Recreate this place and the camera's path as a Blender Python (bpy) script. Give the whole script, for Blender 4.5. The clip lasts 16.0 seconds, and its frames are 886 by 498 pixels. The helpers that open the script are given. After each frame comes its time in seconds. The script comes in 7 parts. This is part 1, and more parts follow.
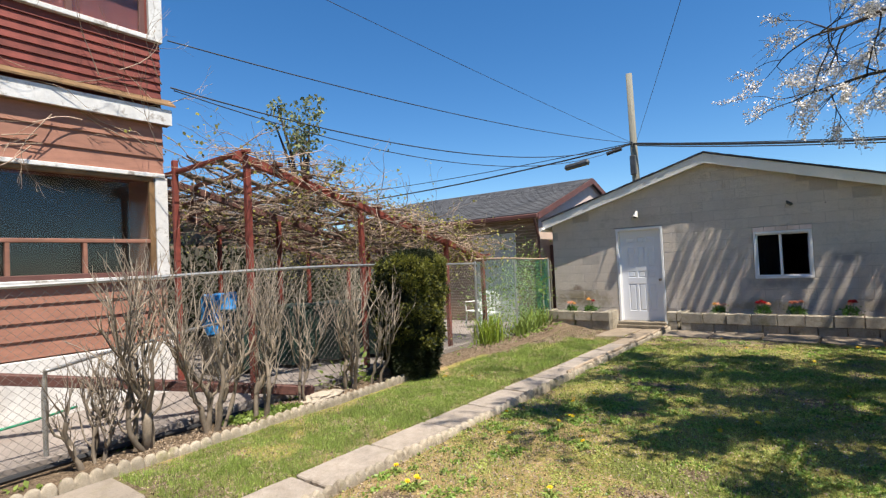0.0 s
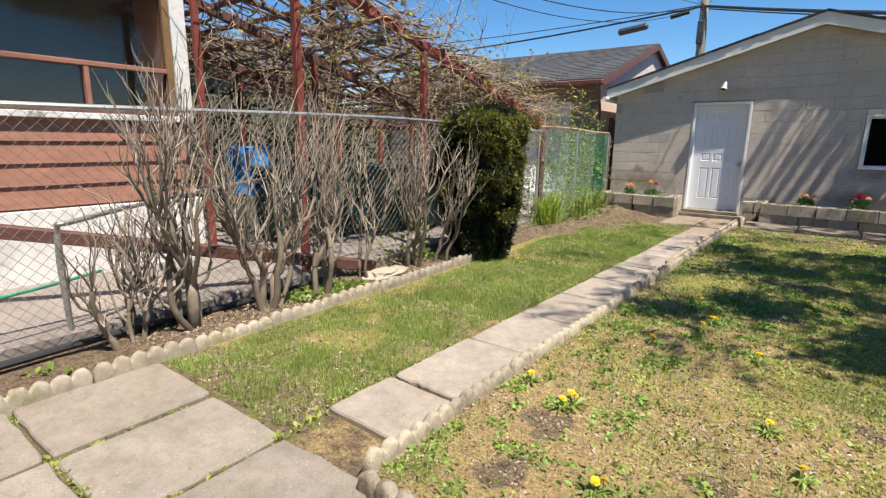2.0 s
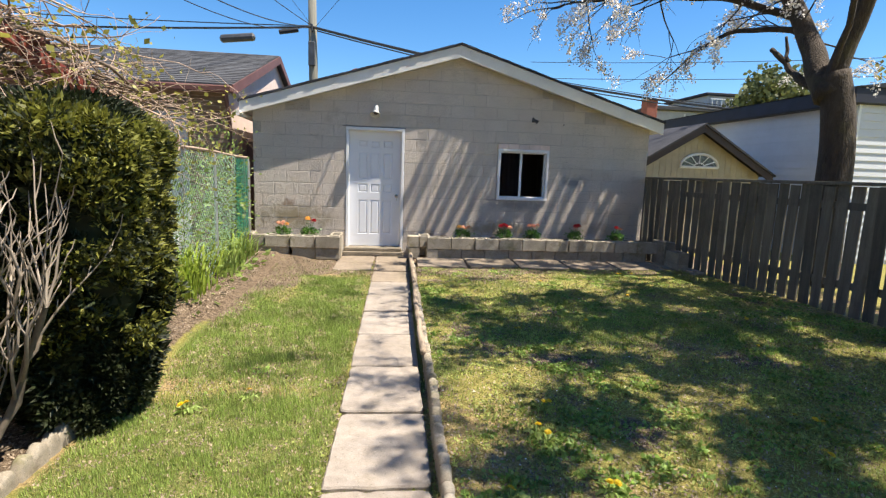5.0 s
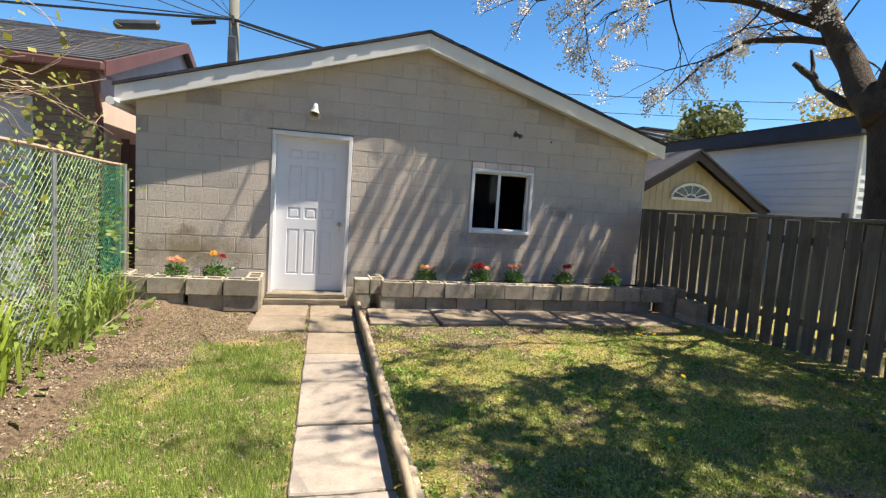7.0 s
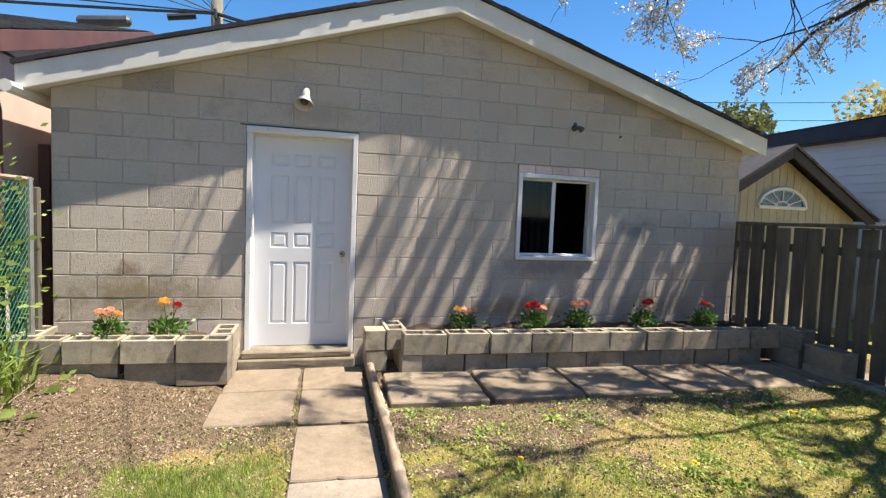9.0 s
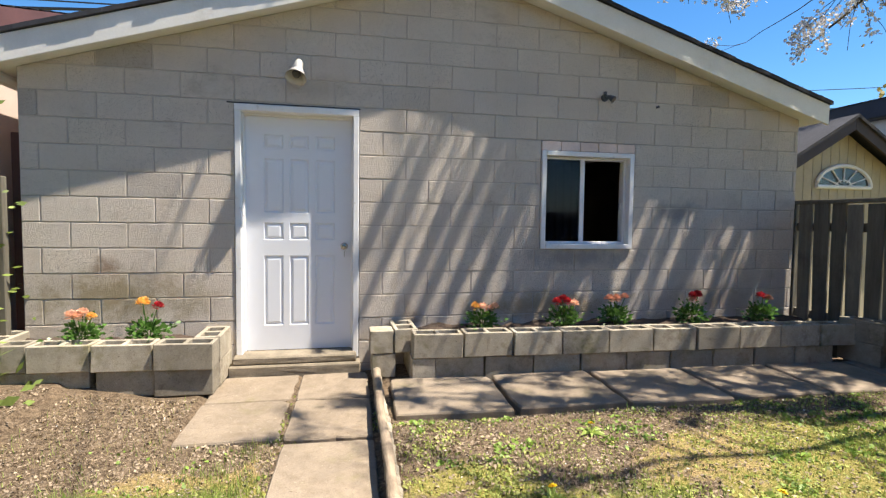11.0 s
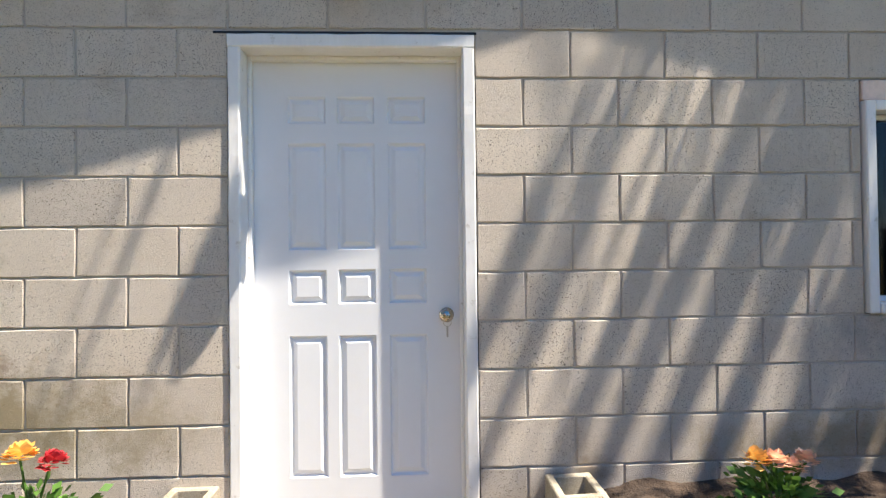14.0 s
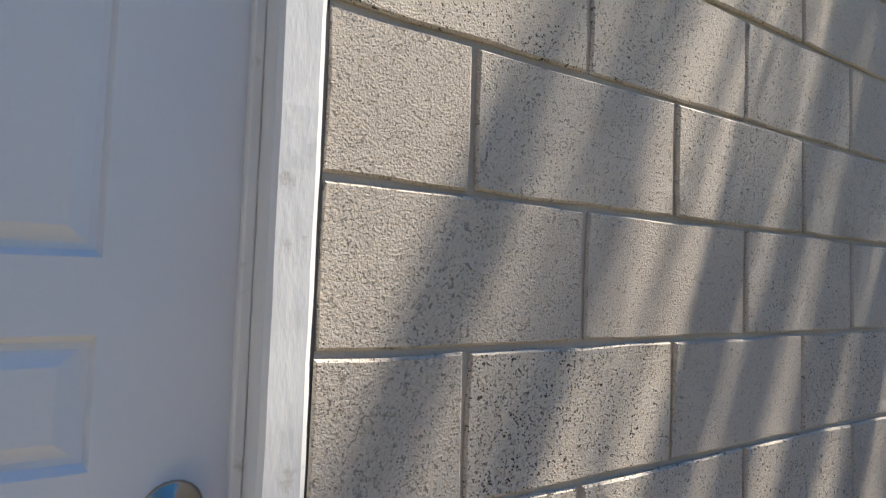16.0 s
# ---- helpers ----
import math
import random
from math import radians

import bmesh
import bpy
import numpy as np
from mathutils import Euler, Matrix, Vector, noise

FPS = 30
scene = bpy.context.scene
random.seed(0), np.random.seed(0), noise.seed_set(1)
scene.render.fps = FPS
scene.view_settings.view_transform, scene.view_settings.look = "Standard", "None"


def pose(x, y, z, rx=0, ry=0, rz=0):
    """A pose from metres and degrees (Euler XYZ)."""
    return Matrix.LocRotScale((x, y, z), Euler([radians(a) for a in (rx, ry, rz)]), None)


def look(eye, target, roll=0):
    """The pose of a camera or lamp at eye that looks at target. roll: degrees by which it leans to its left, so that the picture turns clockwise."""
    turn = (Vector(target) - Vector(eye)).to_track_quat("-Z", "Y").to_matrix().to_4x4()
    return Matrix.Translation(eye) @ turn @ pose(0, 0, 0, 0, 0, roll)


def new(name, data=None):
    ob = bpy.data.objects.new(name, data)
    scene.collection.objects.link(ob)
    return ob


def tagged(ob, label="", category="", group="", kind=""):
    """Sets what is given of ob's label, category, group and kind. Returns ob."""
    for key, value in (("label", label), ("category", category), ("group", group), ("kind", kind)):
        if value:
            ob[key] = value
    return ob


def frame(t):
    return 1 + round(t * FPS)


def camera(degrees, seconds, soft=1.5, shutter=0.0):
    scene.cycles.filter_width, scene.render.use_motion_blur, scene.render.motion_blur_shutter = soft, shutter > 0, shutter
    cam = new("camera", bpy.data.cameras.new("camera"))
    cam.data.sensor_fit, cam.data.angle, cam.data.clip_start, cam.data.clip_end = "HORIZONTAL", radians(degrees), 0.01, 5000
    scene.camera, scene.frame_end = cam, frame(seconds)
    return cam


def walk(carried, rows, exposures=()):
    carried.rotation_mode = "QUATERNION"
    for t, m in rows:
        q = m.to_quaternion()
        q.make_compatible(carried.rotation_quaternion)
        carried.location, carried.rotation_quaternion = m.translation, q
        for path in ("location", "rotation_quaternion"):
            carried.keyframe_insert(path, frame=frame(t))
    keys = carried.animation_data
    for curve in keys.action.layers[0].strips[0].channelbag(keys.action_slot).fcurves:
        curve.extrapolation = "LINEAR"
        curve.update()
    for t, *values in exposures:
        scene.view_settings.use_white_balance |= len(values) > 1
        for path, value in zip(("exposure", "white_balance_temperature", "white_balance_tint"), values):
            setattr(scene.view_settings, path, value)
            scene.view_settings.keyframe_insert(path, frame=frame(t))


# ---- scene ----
cam = camera(82.4, 16.0, soft=1.3)
PATH = [
    (0, (2.77, -11.693, 1.636), (1.572, -10.093, 1.695), -2.7),
    (0.5, (2.555, -11.614, 1.565), (1.573, -9.874, 1.474), -1.5),
    (1, (2.261, -11.458, 1.514), (1.255, -9.747, 1.27), -0.6),
    (1.5, (1.805, -11.409, 1.437), (0.672, -9.799, 1.083), -0.0),
    (2, (1.3, -11.343, 1.444), (0.125, -9.78, 1.025), 0.8),
    (2.5, (0.827, -11.097, 1.475), (-0.254, -9.474, 1.031), 1.6),
    (3, (0.37, -10.889, 1.479), (-0.506, -9.145, 1.041), 1.3),
    (3.5, (0.024, -10.503, 1.454), (-0.565, -8.638, 1.038), 0.9),
    (4, (-0.193, -10.045, 1.463), (-0.45, -8.098, 1.083), 1.2),
    (4.5, (-0.293, -9.585, 1.514), (-0.242, -7.614, 1.178), 1.5),
    (7, (-0.524, -6.909, 1.459), (-0.008, -4.985, 1.276), 3.7),
    (7.5, (-0.455, -6.408, 1.448), (0.186, -4.519, 1.308), 4.1),
    (8, (-0.489, -5.882, 1.436), (0.225, -4.018, 1.32), 4.0),
    (8.5, (-0.403, -5.422, 1.45), (0.257, -3.538, 1.336), 3.4),
    (9, (-0.414, -5.021, 1.489), (0.087, -3.09, 1.358), 2.3),
    (11.5, (-0.138, -4.252, 1.276), (0.259, -2.295, 1.168), 0.6),
    (12, (-0.136, -3.878, 1.275), (0.243, -1.92, 1.13), 0.2),
    (12.5, (-0.223, -3.471, 1.289), (0.07, -1.5, 1.126), -0.1),
    (13, (-0.185, -3.019, 1.323), (0.008, -1.032, 1.197), -0.3),
    (13.5, (-0.226, -2.562, 1.32), (-0.108, -0.566, 1.275), -0.5),
    (14, (-0.228, -2.104, 1.325), (-0.145, -0.106, 1.351), -0.7),
    (14.5, (-0.213, -1.634, 1.356), (-0.089, 0.36, 1.461), -0.6),
    (15, (-0.232, -1.183, 1.376), (0.017, 0.796, 1.524), -0.3),
    (15.5, (-0.179, -0.772, 1.352), (0.311, 1.162, 1.495), 0.5),
    (16, (-0.145, -0.564, 1.352), (0.81, 1.19, 1.447), 2.0),
]
walk(cam, [(t, look(eye, target, roll)) for t, eye, target, roll in PATH],
     [(0.0, 0.84, 6550, 10), (2.0, 0.84, 6550, 10), (4.5, 1.13, 6600, 10), (7.5, 1.17, 6950, 10), (9.0, 1.22, 6850, 10), (11.5, 1.28, 6700, 10), (12.5, 1.38, 6700, 10), (14.0, 1.58, 6850, 10), (14.5, 1.56, 6800, 10), (15.2, 1.24, 6620, 10), (16.0, 1.14, 6780, 10)])

# ---------------------------------------------------------------- light
SUN_DIR = Vector((0.401, -0.138, 0.9056)).normalized()      # towards the sun
world = bpy.data.worlds.new("sky_world")
scene.world = world
world.use_nodes = True
wn = world.node_tree
sky = wn.nodes.new("ShaderNodeTexSky")
sky.sky_type = "NISHITA"
sky.sun_disc = False
sky.sun_elevation = math.asin(SUN_DIR.z)
sky.sun_rotation = math.atan2(SUN_DIR.x, SUN_DIR.y)
sky.air_density, sky.dust_density, sky.ozone_density = 1.0, 0.0, 6.0
sat = wn.nodes.new("ShaderNodeHueSaturation")
sat.inputs["Saturation"].default_value = 1.22
wn.links.new(sky.outputs[0], sat.inputs["Color"])
wn.links.new(sat.outputs[0], wn.nodes["Background"].inputs[0])
wn.nodes["Background"].inputs[1].default_value = 0.087
sun_data = bpy.data.lights.new("sun", "SUN")
sun_data.energy, sun_data.angle, sun_data.color = 5.0, radians(0.53), (1.0, 0.92, 0.80)
sun_ob = new("sun", sun_data)
sun_ob.matrix_world = look(SUN_DIR * 60, (0, 0, 0))

# ---------------------------------------------------------------- materials
rng = np.random.default_rng(7)
rnd = random.Random(11)


def base_nodes(name):
    m = bpy.data.materials.new(name)
    m.use_nodes = True
    t = m.node_tree
    return m, t, t.nodes["Principled BSDF"]


def noise_at(t, scale, detail=4.0, rough=0.6, stretch=None):
    g = t.nodes.new("ShaderNodeNewGeometry")
    n = t.nodes.new("ShaderNodeTexNoise")
    n.inputs["Scale"].default_value = scale
    n.inputs["Detail"].default_value = detail
    n.inputs["Roughness"].default_value = rough
    if stretch:
        mp = t.nodes.new("ShaderNodeMapping")
        mp.inputs["Scale"].default_value = stretch
        t.links.new(g.outputs["Position"], mp.inputs[0])
        t.links.new(mp.outputs[0], n.inputs["Vector"])
    else:
        t.links.new(g.outputs["Position"], n.inputs["Vector"])
    return n.outputs["Fac"]


def ramp(t, fac, stops):
    r = t.nodes.new("ShaderNodeValToRGB")
    el = r.color_ramp.elements
    while len(el) < len(stops):
        el.new(0.5)
    for e, (p, c) in zip(el, stops):
        e.position, e.color = p, (*c, 1) if len(c) == 3 else c
    t.links.new(fac, r.inputs[0])
    return r.outputs[0]


def mixc(t, fac, a, b, mode="MIX"):
    m = t.nodes.new("ShaderNodeMix")
    m.data_type, m.blend_type = "RGBA", mode
    for sock, v in ((m.inputs[0], fac), (m.inputs[6], a), (m.inputs[7], b)):
        if isinstance(v, (int, float)):
            sock.default_value = v
        elif isinstance(v, tuple):
            sock.default_value = (*v, 1)
        else:
            t.links.new(v, sock)
    return m.outputs[2]


def grey(v):
    return (v, v, v)


def bump(t, p, height, strength, distance=0.01):
    b = t.nodes.new("ShaderNodeBump")
    b.inputs["Strength"].default_value = strength
    b.inputs["Distance"].default_value = distance
    t.links.new(height, b.inputs["Height"])
    t.links.new(b.outputs[0], p.inputs["Normal"])


def surface(name, color, rough=0.8, metal=0.0, var=0.25, scale=3.0, fine=60.0, bumps=0.3, dist=0.004, stain=None, stain_at=(0.55, 0.72),
            stain_scale=1.7, rand=0.0, island=0.0, stretch=None, translucent=0.0):
    """A matt or metal surface with variation at two scales, optional stains and per-piece tint."""
    m, t, p = base_nodes(name)
    lo = tuple(c * (1 - var) for c in color)
    hi = tuple(min(1, c * (1 + var)) for c in color)
    big = noise_at(t, scale, 5, 0.65, stretch)
    small = noise_at(t, fine, 3, 0.6, stretch)
    col = ramp(t, big, [(0.3, lo), (0.7, hi)])
    col = mixc(t, 0.5, col, ramp(t, small, [(0.3, grey(1 - var)), (0.7, grey(1 + var * 0.4))]), "MULTIPLY")
    if stain:
        s = ramp(t, noise_at(t, stain_scale, 6, 0.7), [(stain_at[0], grey(0)), (stain_at[1], grey(1))])
        col = mixc(t, s, col, stain)
    if rand or island:
        src = t.nodes.new("ShaderNodeObjectInfo").outputs["Random"] if rand else t.nodes.new("ShaderNodeNewGeometry").outputs["Random Per Island"]
        k = rand or island
        col = mixc(t, 1.0, col, ramp(t, src, [(0.0, grey(1 - k)), (0.5, grey(1.0)), (1.0, grey(1 + k * 0.5))]), "MULTIPLY")
    t.links.new(col, p.inputs["Base Color"])
    p.inputs["Roughness"].default_value = rough
    p.inputs["Metallic"].default_value = metal
    if bumps:
        bump(t, p, small, bumps, dist)
    if translucent:
        out = t.nodes["Material Output"]
        tr = t.nodes.new("ShaderNodeBsdfTranslucent")
        t.links.new(col, tr.inputs[0])
        mx = t.nodes.new("ShaderNodeMixShader")
        mx.inputs[0].default_value = translucent
        t.links.new(p.outputs[0], mx.inputs[1])
        t.links.new(tr.outputs[0], mx.inputs[2])
        t.links.new(mx.outputs[0], out.inputs["Surface"])
    return m


def block_material(name, paint):
    """Painted concrete block: pitted face, a tint per block, drips and dirt of its own shape."""
    m, t, p = base_nodes(name)
    r = t.nodes.new("ShaderNodeObjectInfo").outputs["Random"]
    big = noise_at(t, 1.3, 5, 0.65)
    grit = noise_at(t, 330.0, 2, 0.6)
    pits = t.nodes.new("ShaderNodeTexVoronoi")
    pits.inputs["Scale"].default_value = 180.0
    g = t.nodes.new("ShaderNodeNewGeometry")
    t.links.new(g.outputs["Position"], pits.inputs["Vector"])
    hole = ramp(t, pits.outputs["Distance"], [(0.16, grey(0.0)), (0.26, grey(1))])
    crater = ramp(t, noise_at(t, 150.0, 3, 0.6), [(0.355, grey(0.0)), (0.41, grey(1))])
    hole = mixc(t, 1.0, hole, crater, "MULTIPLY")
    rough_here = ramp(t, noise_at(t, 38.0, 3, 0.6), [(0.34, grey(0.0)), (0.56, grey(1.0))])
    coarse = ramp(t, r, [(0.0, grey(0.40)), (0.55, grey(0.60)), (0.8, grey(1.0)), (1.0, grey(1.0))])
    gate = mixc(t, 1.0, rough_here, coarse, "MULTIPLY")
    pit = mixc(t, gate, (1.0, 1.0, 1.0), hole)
    col = ramp(t, big, [(0.3, tuple(c * 0.9 for c in paint)), (0.7, tuple(c * 1.06 for c in paint))])
    tint = ramp(t, r, [(0.0, (0.93, 0.92, 0.91)), (0.5, (1.0, 1.0, 1.0)), (0.96, (1.03, 1.02, 1.0)), (0.97, (0.80, 0.805, 0.82)), (1.0, (0.72, 0.725, 0.74))])
    col = mixc(t, 1.0, col, tint, "MULTIPLY")
    col = mixc(t, 0.5, col, ramp(t, grit, [(0.32, grey(0.74)), (0.62, grey(1.10))]), "MULTIPLY")
    # The shade inside the pits is multiplied into the colour, besides their bump.
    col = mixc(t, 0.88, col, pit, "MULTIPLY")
    dirt = ramp(t, noise_at(t, 1.1, 7, 0.75, (1.0, 1.0, 1.6)), [(0.56, grey(0)), (0.74, grey(0.55))])
    col = mixc(t, dirt, col, (0.23, 0.19, 0.12))
    ragged = noise_at(t, 5.5, 7, 0.75)

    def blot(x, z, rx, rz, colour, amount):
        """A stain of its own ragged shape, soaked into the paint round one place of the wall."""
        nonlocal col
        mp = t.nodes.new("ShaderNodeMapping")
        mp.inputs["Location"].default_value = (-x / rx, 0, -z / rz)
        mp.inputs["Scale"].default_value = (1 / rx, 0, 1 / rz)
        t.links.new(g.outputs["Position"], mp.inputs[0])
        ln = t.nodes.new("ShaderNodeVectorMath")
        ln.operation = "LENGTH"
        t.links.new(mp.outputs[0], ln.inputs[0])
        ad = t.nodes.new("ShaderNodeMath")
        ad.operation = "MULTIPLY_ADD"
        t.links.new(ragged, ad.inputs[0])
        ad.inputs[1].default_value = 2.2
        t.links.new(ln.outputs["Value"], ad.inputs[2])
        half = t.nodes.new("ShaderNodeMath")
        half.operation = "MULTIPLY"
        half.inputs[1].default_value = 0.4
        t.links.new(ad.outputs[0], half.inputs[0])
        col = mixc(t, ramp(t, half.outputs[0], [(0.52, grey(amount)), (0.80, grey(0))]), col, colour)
    blot(-1.95, 0.66, 0.85, 0.30, (0.27, 0.215, 0.12), 0.85)
    blot(-1.97, 0.90, 0.16, 0.11, (0.20, 0.12, 0.07), 0.75)
    blot(-1.35, 0.62, 0.30, 0.22, (0.36, 0.30, 0.21), 0.6)
    blot(0.45, 0.42, 0.16, 0.20, (0.20, 0.145, 0.09), 0.7)
    blot(1.7, 0.52, 1.1, 0.18, (0.36, 0.27, 0.15), 0.75)
    blot(3.5, 0.55, 0.7, 0.20, (0.36, 0.29, 0.20), 0.6)
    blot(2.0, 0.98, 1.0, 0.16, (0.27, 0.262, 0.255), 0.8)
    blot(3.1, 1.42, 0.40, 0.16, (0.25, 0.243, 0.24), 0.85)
    blot(-0.35, 2.42, 0.5, 0.14, (0.34, 0.29, 0.22), 0.45)
    t.links.new(col, p.inputs["Base Color"])
    p.inputs["Roughness"].default_value = 0.85
    h = mixc(t, 0.72, grit, pit)
    bump(t, p, h, 1.0, 0.009)
    return m


def slab_material(name, color, tint_by_piece, moss=0.0):
    """Worn cast concrete: cloudy stains, dark spots, fine sand grain, pits and a tint per piece."""
    m, t, p = base_nodes(name)
    cloud = noise_at(t, 2.6, 7, 0.7)
    blot = noise_at(t, 11.0, 6, 0.75)
    sand = noise_at(t, 260.0, 3, 0.7)
    col = ramp(t, cloud, [(0.30, tuple(c * 0.80 for c in color)), (0.5, color), (0.70, tuple(min(1, c * 1.20) for c in color))])
    col = mixc(t, 0.75, col, ramp(t, blot, [(0.34, (0.80, 0.77, 0.72)), (0.56, (1.04, 1.03, 1.02))]), "MULTIPLY")
    col = mixc(t, 0.8, col, ramp(t, sand, [(0.34, grey(0.68)), (0.6, grey(1.16))]), "MULTIPLY")
    spot = ramp(t, noise_at(t, 70.0, 2, 0.5), [(0.27, grey(0.75)), (0.32, grey(0))])
    col = mixc(t, spot, col, (0.10, 0.08, 0.055))
    pale = ramp(t, noise_at(t, 85.0, 2, 0.5), [(0.70, grey(0)), (0.74, grey(0.6))])
    col = mixc(t, pale, col, (0.62, 0.56, 0.48))
    if moss:
        col = mixc(t, ramp(t, noise_at(t, 3.4, 6, 0.75), [(0.54, grey(0)), (0.70, grey(moss))]), col, (0.15, 0.145, 0.045))
        col = mixc(t, ramp(t, noise_at(t, 4.3, 7, 0.75), [(0.55, grey(0)), (0.68, grey(moss))]), col, (0.13, 0.095, 0.065))
    r = t.nodes.new("ShaderNodeObjectInfo").outputs["Random"]
    k = tint_by_piece
    col = mixc(t, 1.0, col, ramp(t, r, [(0.0, grey(1 - k)), (0.5, (1.0, 0.985, 0.965)), (1.0, grey(1 + k * 0.6))]), "MULTIPLY")
    t.links.new(col, p.inputs["Base Color"])
    p.inputs["Roughness"].default_value = 0.93
    p.inputs["Specular IOR Level"].default_value = 0.3
    bump(t, p, mixc(t, 0.5, sand, blot), 0.6, 0.008)
    return m


def glass_material(name, tint=(0.55, 0.62, 0.62), ior=1.45):
    m, t, p = base_nodes(name)
    p.inputs["Base Color"].default_value = (*tint, 1)
    p.inputs["Roughness"].default_value = 0.03
    p.inputs["Transmission Weight"].default_value = 1.0
    p.inputs["IOR"].default_value = ior
    return m


def ground_material():
    m, t, p = base_nodes("ground_cover")
    a = t.nodes.new("ShaderNodeAttribute")
    a.attribute_name = "cover"
    sep = t.nodes.new("ShaderNodeSeparateColor")
    t.links.new(a.outputs["Color"], sep.inputs[0])
    fine = noise_at(t, 60.0, 6, 0.75)
    mid = noise_at(t, 7.0, 5, 0.7)
    crumb = noise_at(t, 210.0, 3, 0.7)

    def broken(sock, scale, spread):
        """A cover share broken up into ragged patches."""
        add = t.nodes.new("ShaderNodeMath")
        add.operation = "MULTIPLY_ADD"
        t.links.new(noise_at(t, scale, 6, 0.75), add.inputs[0])
        add.inputs[1].default_value = spread
        t.links.new(sock, add.inputs[2])
        return ramp(t, add.outputs[0], [(0.42 + spread * 0.5, grey(0)), (0.60 + spread * 0.5, grey(1))])
    moss = ramp(t, fine, [(0.3, (0.10, 0.105, 0.02)), (0.5, (0.28, 0.25, 0.07)), (0.70, (0.46, 0.38, 0.15))])
    soil = ramp(t, fine, [(0.28, (0.075, 0.054, 0.036)), (0.5, (0.185, 0.135, 0.09)), (0.72, (0.37, 0.285, 0.20))])
    straw = ramp(t, fine, [(0.3, (0.15, 0.11, 0.06)), (0.52, (0.38, 0.275, 0.125)), (0.72, (0.62, 0.48, 0.26))])
    green = ramp(t, fine, [(0.3, (0.055, 0.07, 0.02)), (0.52, (0.17, 0.19, 0.05)), (0.72, (0.33, 0.31, 0.12))])
    col = mixc(t, broken(sep.outputs[2], 11.0, 0.9), moss, straw)
    col = mixc(t, broken(sep.outputs[1], 14.0, 0.8), col, green)
    clod = ramp(t, noise_at(t, 19.0, 5, 0.7), [(0.36, (0.48, 0.45, 0.43)), (0.52, (1.0, 1.0, 1.0)), (0.7, (1.15, 1.12, 1.1))])
    soil = mixc(t, 1.0, soil, clod, "MULTIPLY")
    col = mixc(t, broken(sep.outputs[0], 9.0, 0.9), col, soil)
    col = mixc(t, 0.6, col, ramp(t, mid, [(0.3, grey(0.76)), (0.7, grey(1.14))]), "MULTIPLY")
    col = mixc(t, 0.7, col, ramp(t, crumb, [(0.34, grey(0.66)), (0.6, grey(1.18))]), "MULTIPLY")
    chip = ramp(t, noise_at(t, 95.0, 2, 0.5), [(0.71, grey(0)), (0.75, grey(0.4))])
    col = mixc(t, chip, col, (0.52, 0.43, 0.31))
    t.links.new(col, p.inputs["Base Color"])
    p.inputs["Roughness"].default_value = 0.95
    p.inputs["Specular IOR Level"].default_value = 0.15
    bump(t, p, fine, 0.9, 0.025)
    return m


M = {}
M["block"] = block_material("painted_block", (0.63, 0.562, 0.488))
M["mortar"] = surface("painted_mortar", (0.48, 0.43, 0.375), 0.9, var=0.2, fine=150)
M["cinder"] = slab_material("bare_cinder_block", (0.38, 0.345, 0.28), 0.25, 0.7)
M["concrete"] = slab_material("concrete_slab", (0.255, 0.21, 0.162), 0.13, 0.3)
M["path"] = slab_material("pale_path_concrete", (0.325, 0.285, 0.245), 0.10, 0.15)
M["terrace"] = slab_material("old_terrace_concrete", (0.265, 0.232, 0.197), 0.12, 0.30)
M["edging"] = slab_material("concrete_edging", (0.38, 0.335, 0.265), 0.22, 0.75)
M["step"] = surface("rough_concrete", (0.225, 0.19, 0.14), 0.95, var=0.3, scale=5, fine=70, bumps=0.7, dist=0.01, stain=(0.17, 0.14, 0.10))
M["white"] = surface("white_paint", (0.79, 0.79, 0.79), 0.45, var=0.06, scale=3, fine=70, bumps=0.25, stretch=(1, 1, 0.25), stain=(0.48, 0.45, 0.40), stain_at=(0.62, 0.74), stain_scale=16)
M["door"] = surface("white_door_paint", (0.75, 0.77, 0.81), 0.38, var=0.03, scale=2, fine=200, bumps=0.04)
M["fascia"] = surface("white_fascia_paint", (0.74, 0.73, 0.69), 0.55, var=0.08, scale=2, fine=60, bumps=0.12, stain=(0.42, 0.38, 0.3), stain_at=(0.6, 0.85))
M["shingle"] = surface("asphalt_shingle", (0.075, 0.077, 0.083), 0.95, var=0.3, scale=5, fine=160, bumps=0.5, island=0.35)
M["dark_shingle"] = surface("dark_shingle", (0.035, 0.036, 0.045), 0.95, var=0.3, scale=5, fine=150, bumps=0.5, island=0.3)
M["steel"] = surface("galvanised_steel", (0.50, 0.50, 0.48), 0.45, metal=0.8, var=0.15, scale=9, fine=80, bumps=0.1)
M["wire"] = surface("dull_galvanised_wire", (0.20, 0.185, 0.165), 0.6, metal=0.4, var=0.2, bumps=0)
M["pale_wire"] = surface("pale_green_grey_wire", (0.15, 0.27, 0.20), 0.6, metal=0.2, var=0.2, bumps=0)
M["green_wire"] = surface("green_vinyl_wire", (0.012, 0.15, 0.09), 0.9, var=0.2, bumps=0)
M["knob"] = surface("brushed_brass_steel", (0.50, 0.42, 0.33), 0.25, metal=1.0, var=0.1, bumps=0.05)
M["lamp"] = surface("aged_white_enamel", (0.50, 0.49, 0.46), 0.35, var=0.1, bumps=0.1, stain=(0.3, 0.25, 0.18), stain_scale=14)
M["black"] = surface("black_rubber", (0.018, 0.018, 0.020), 0.6, var=0.3, bumps=0.1)
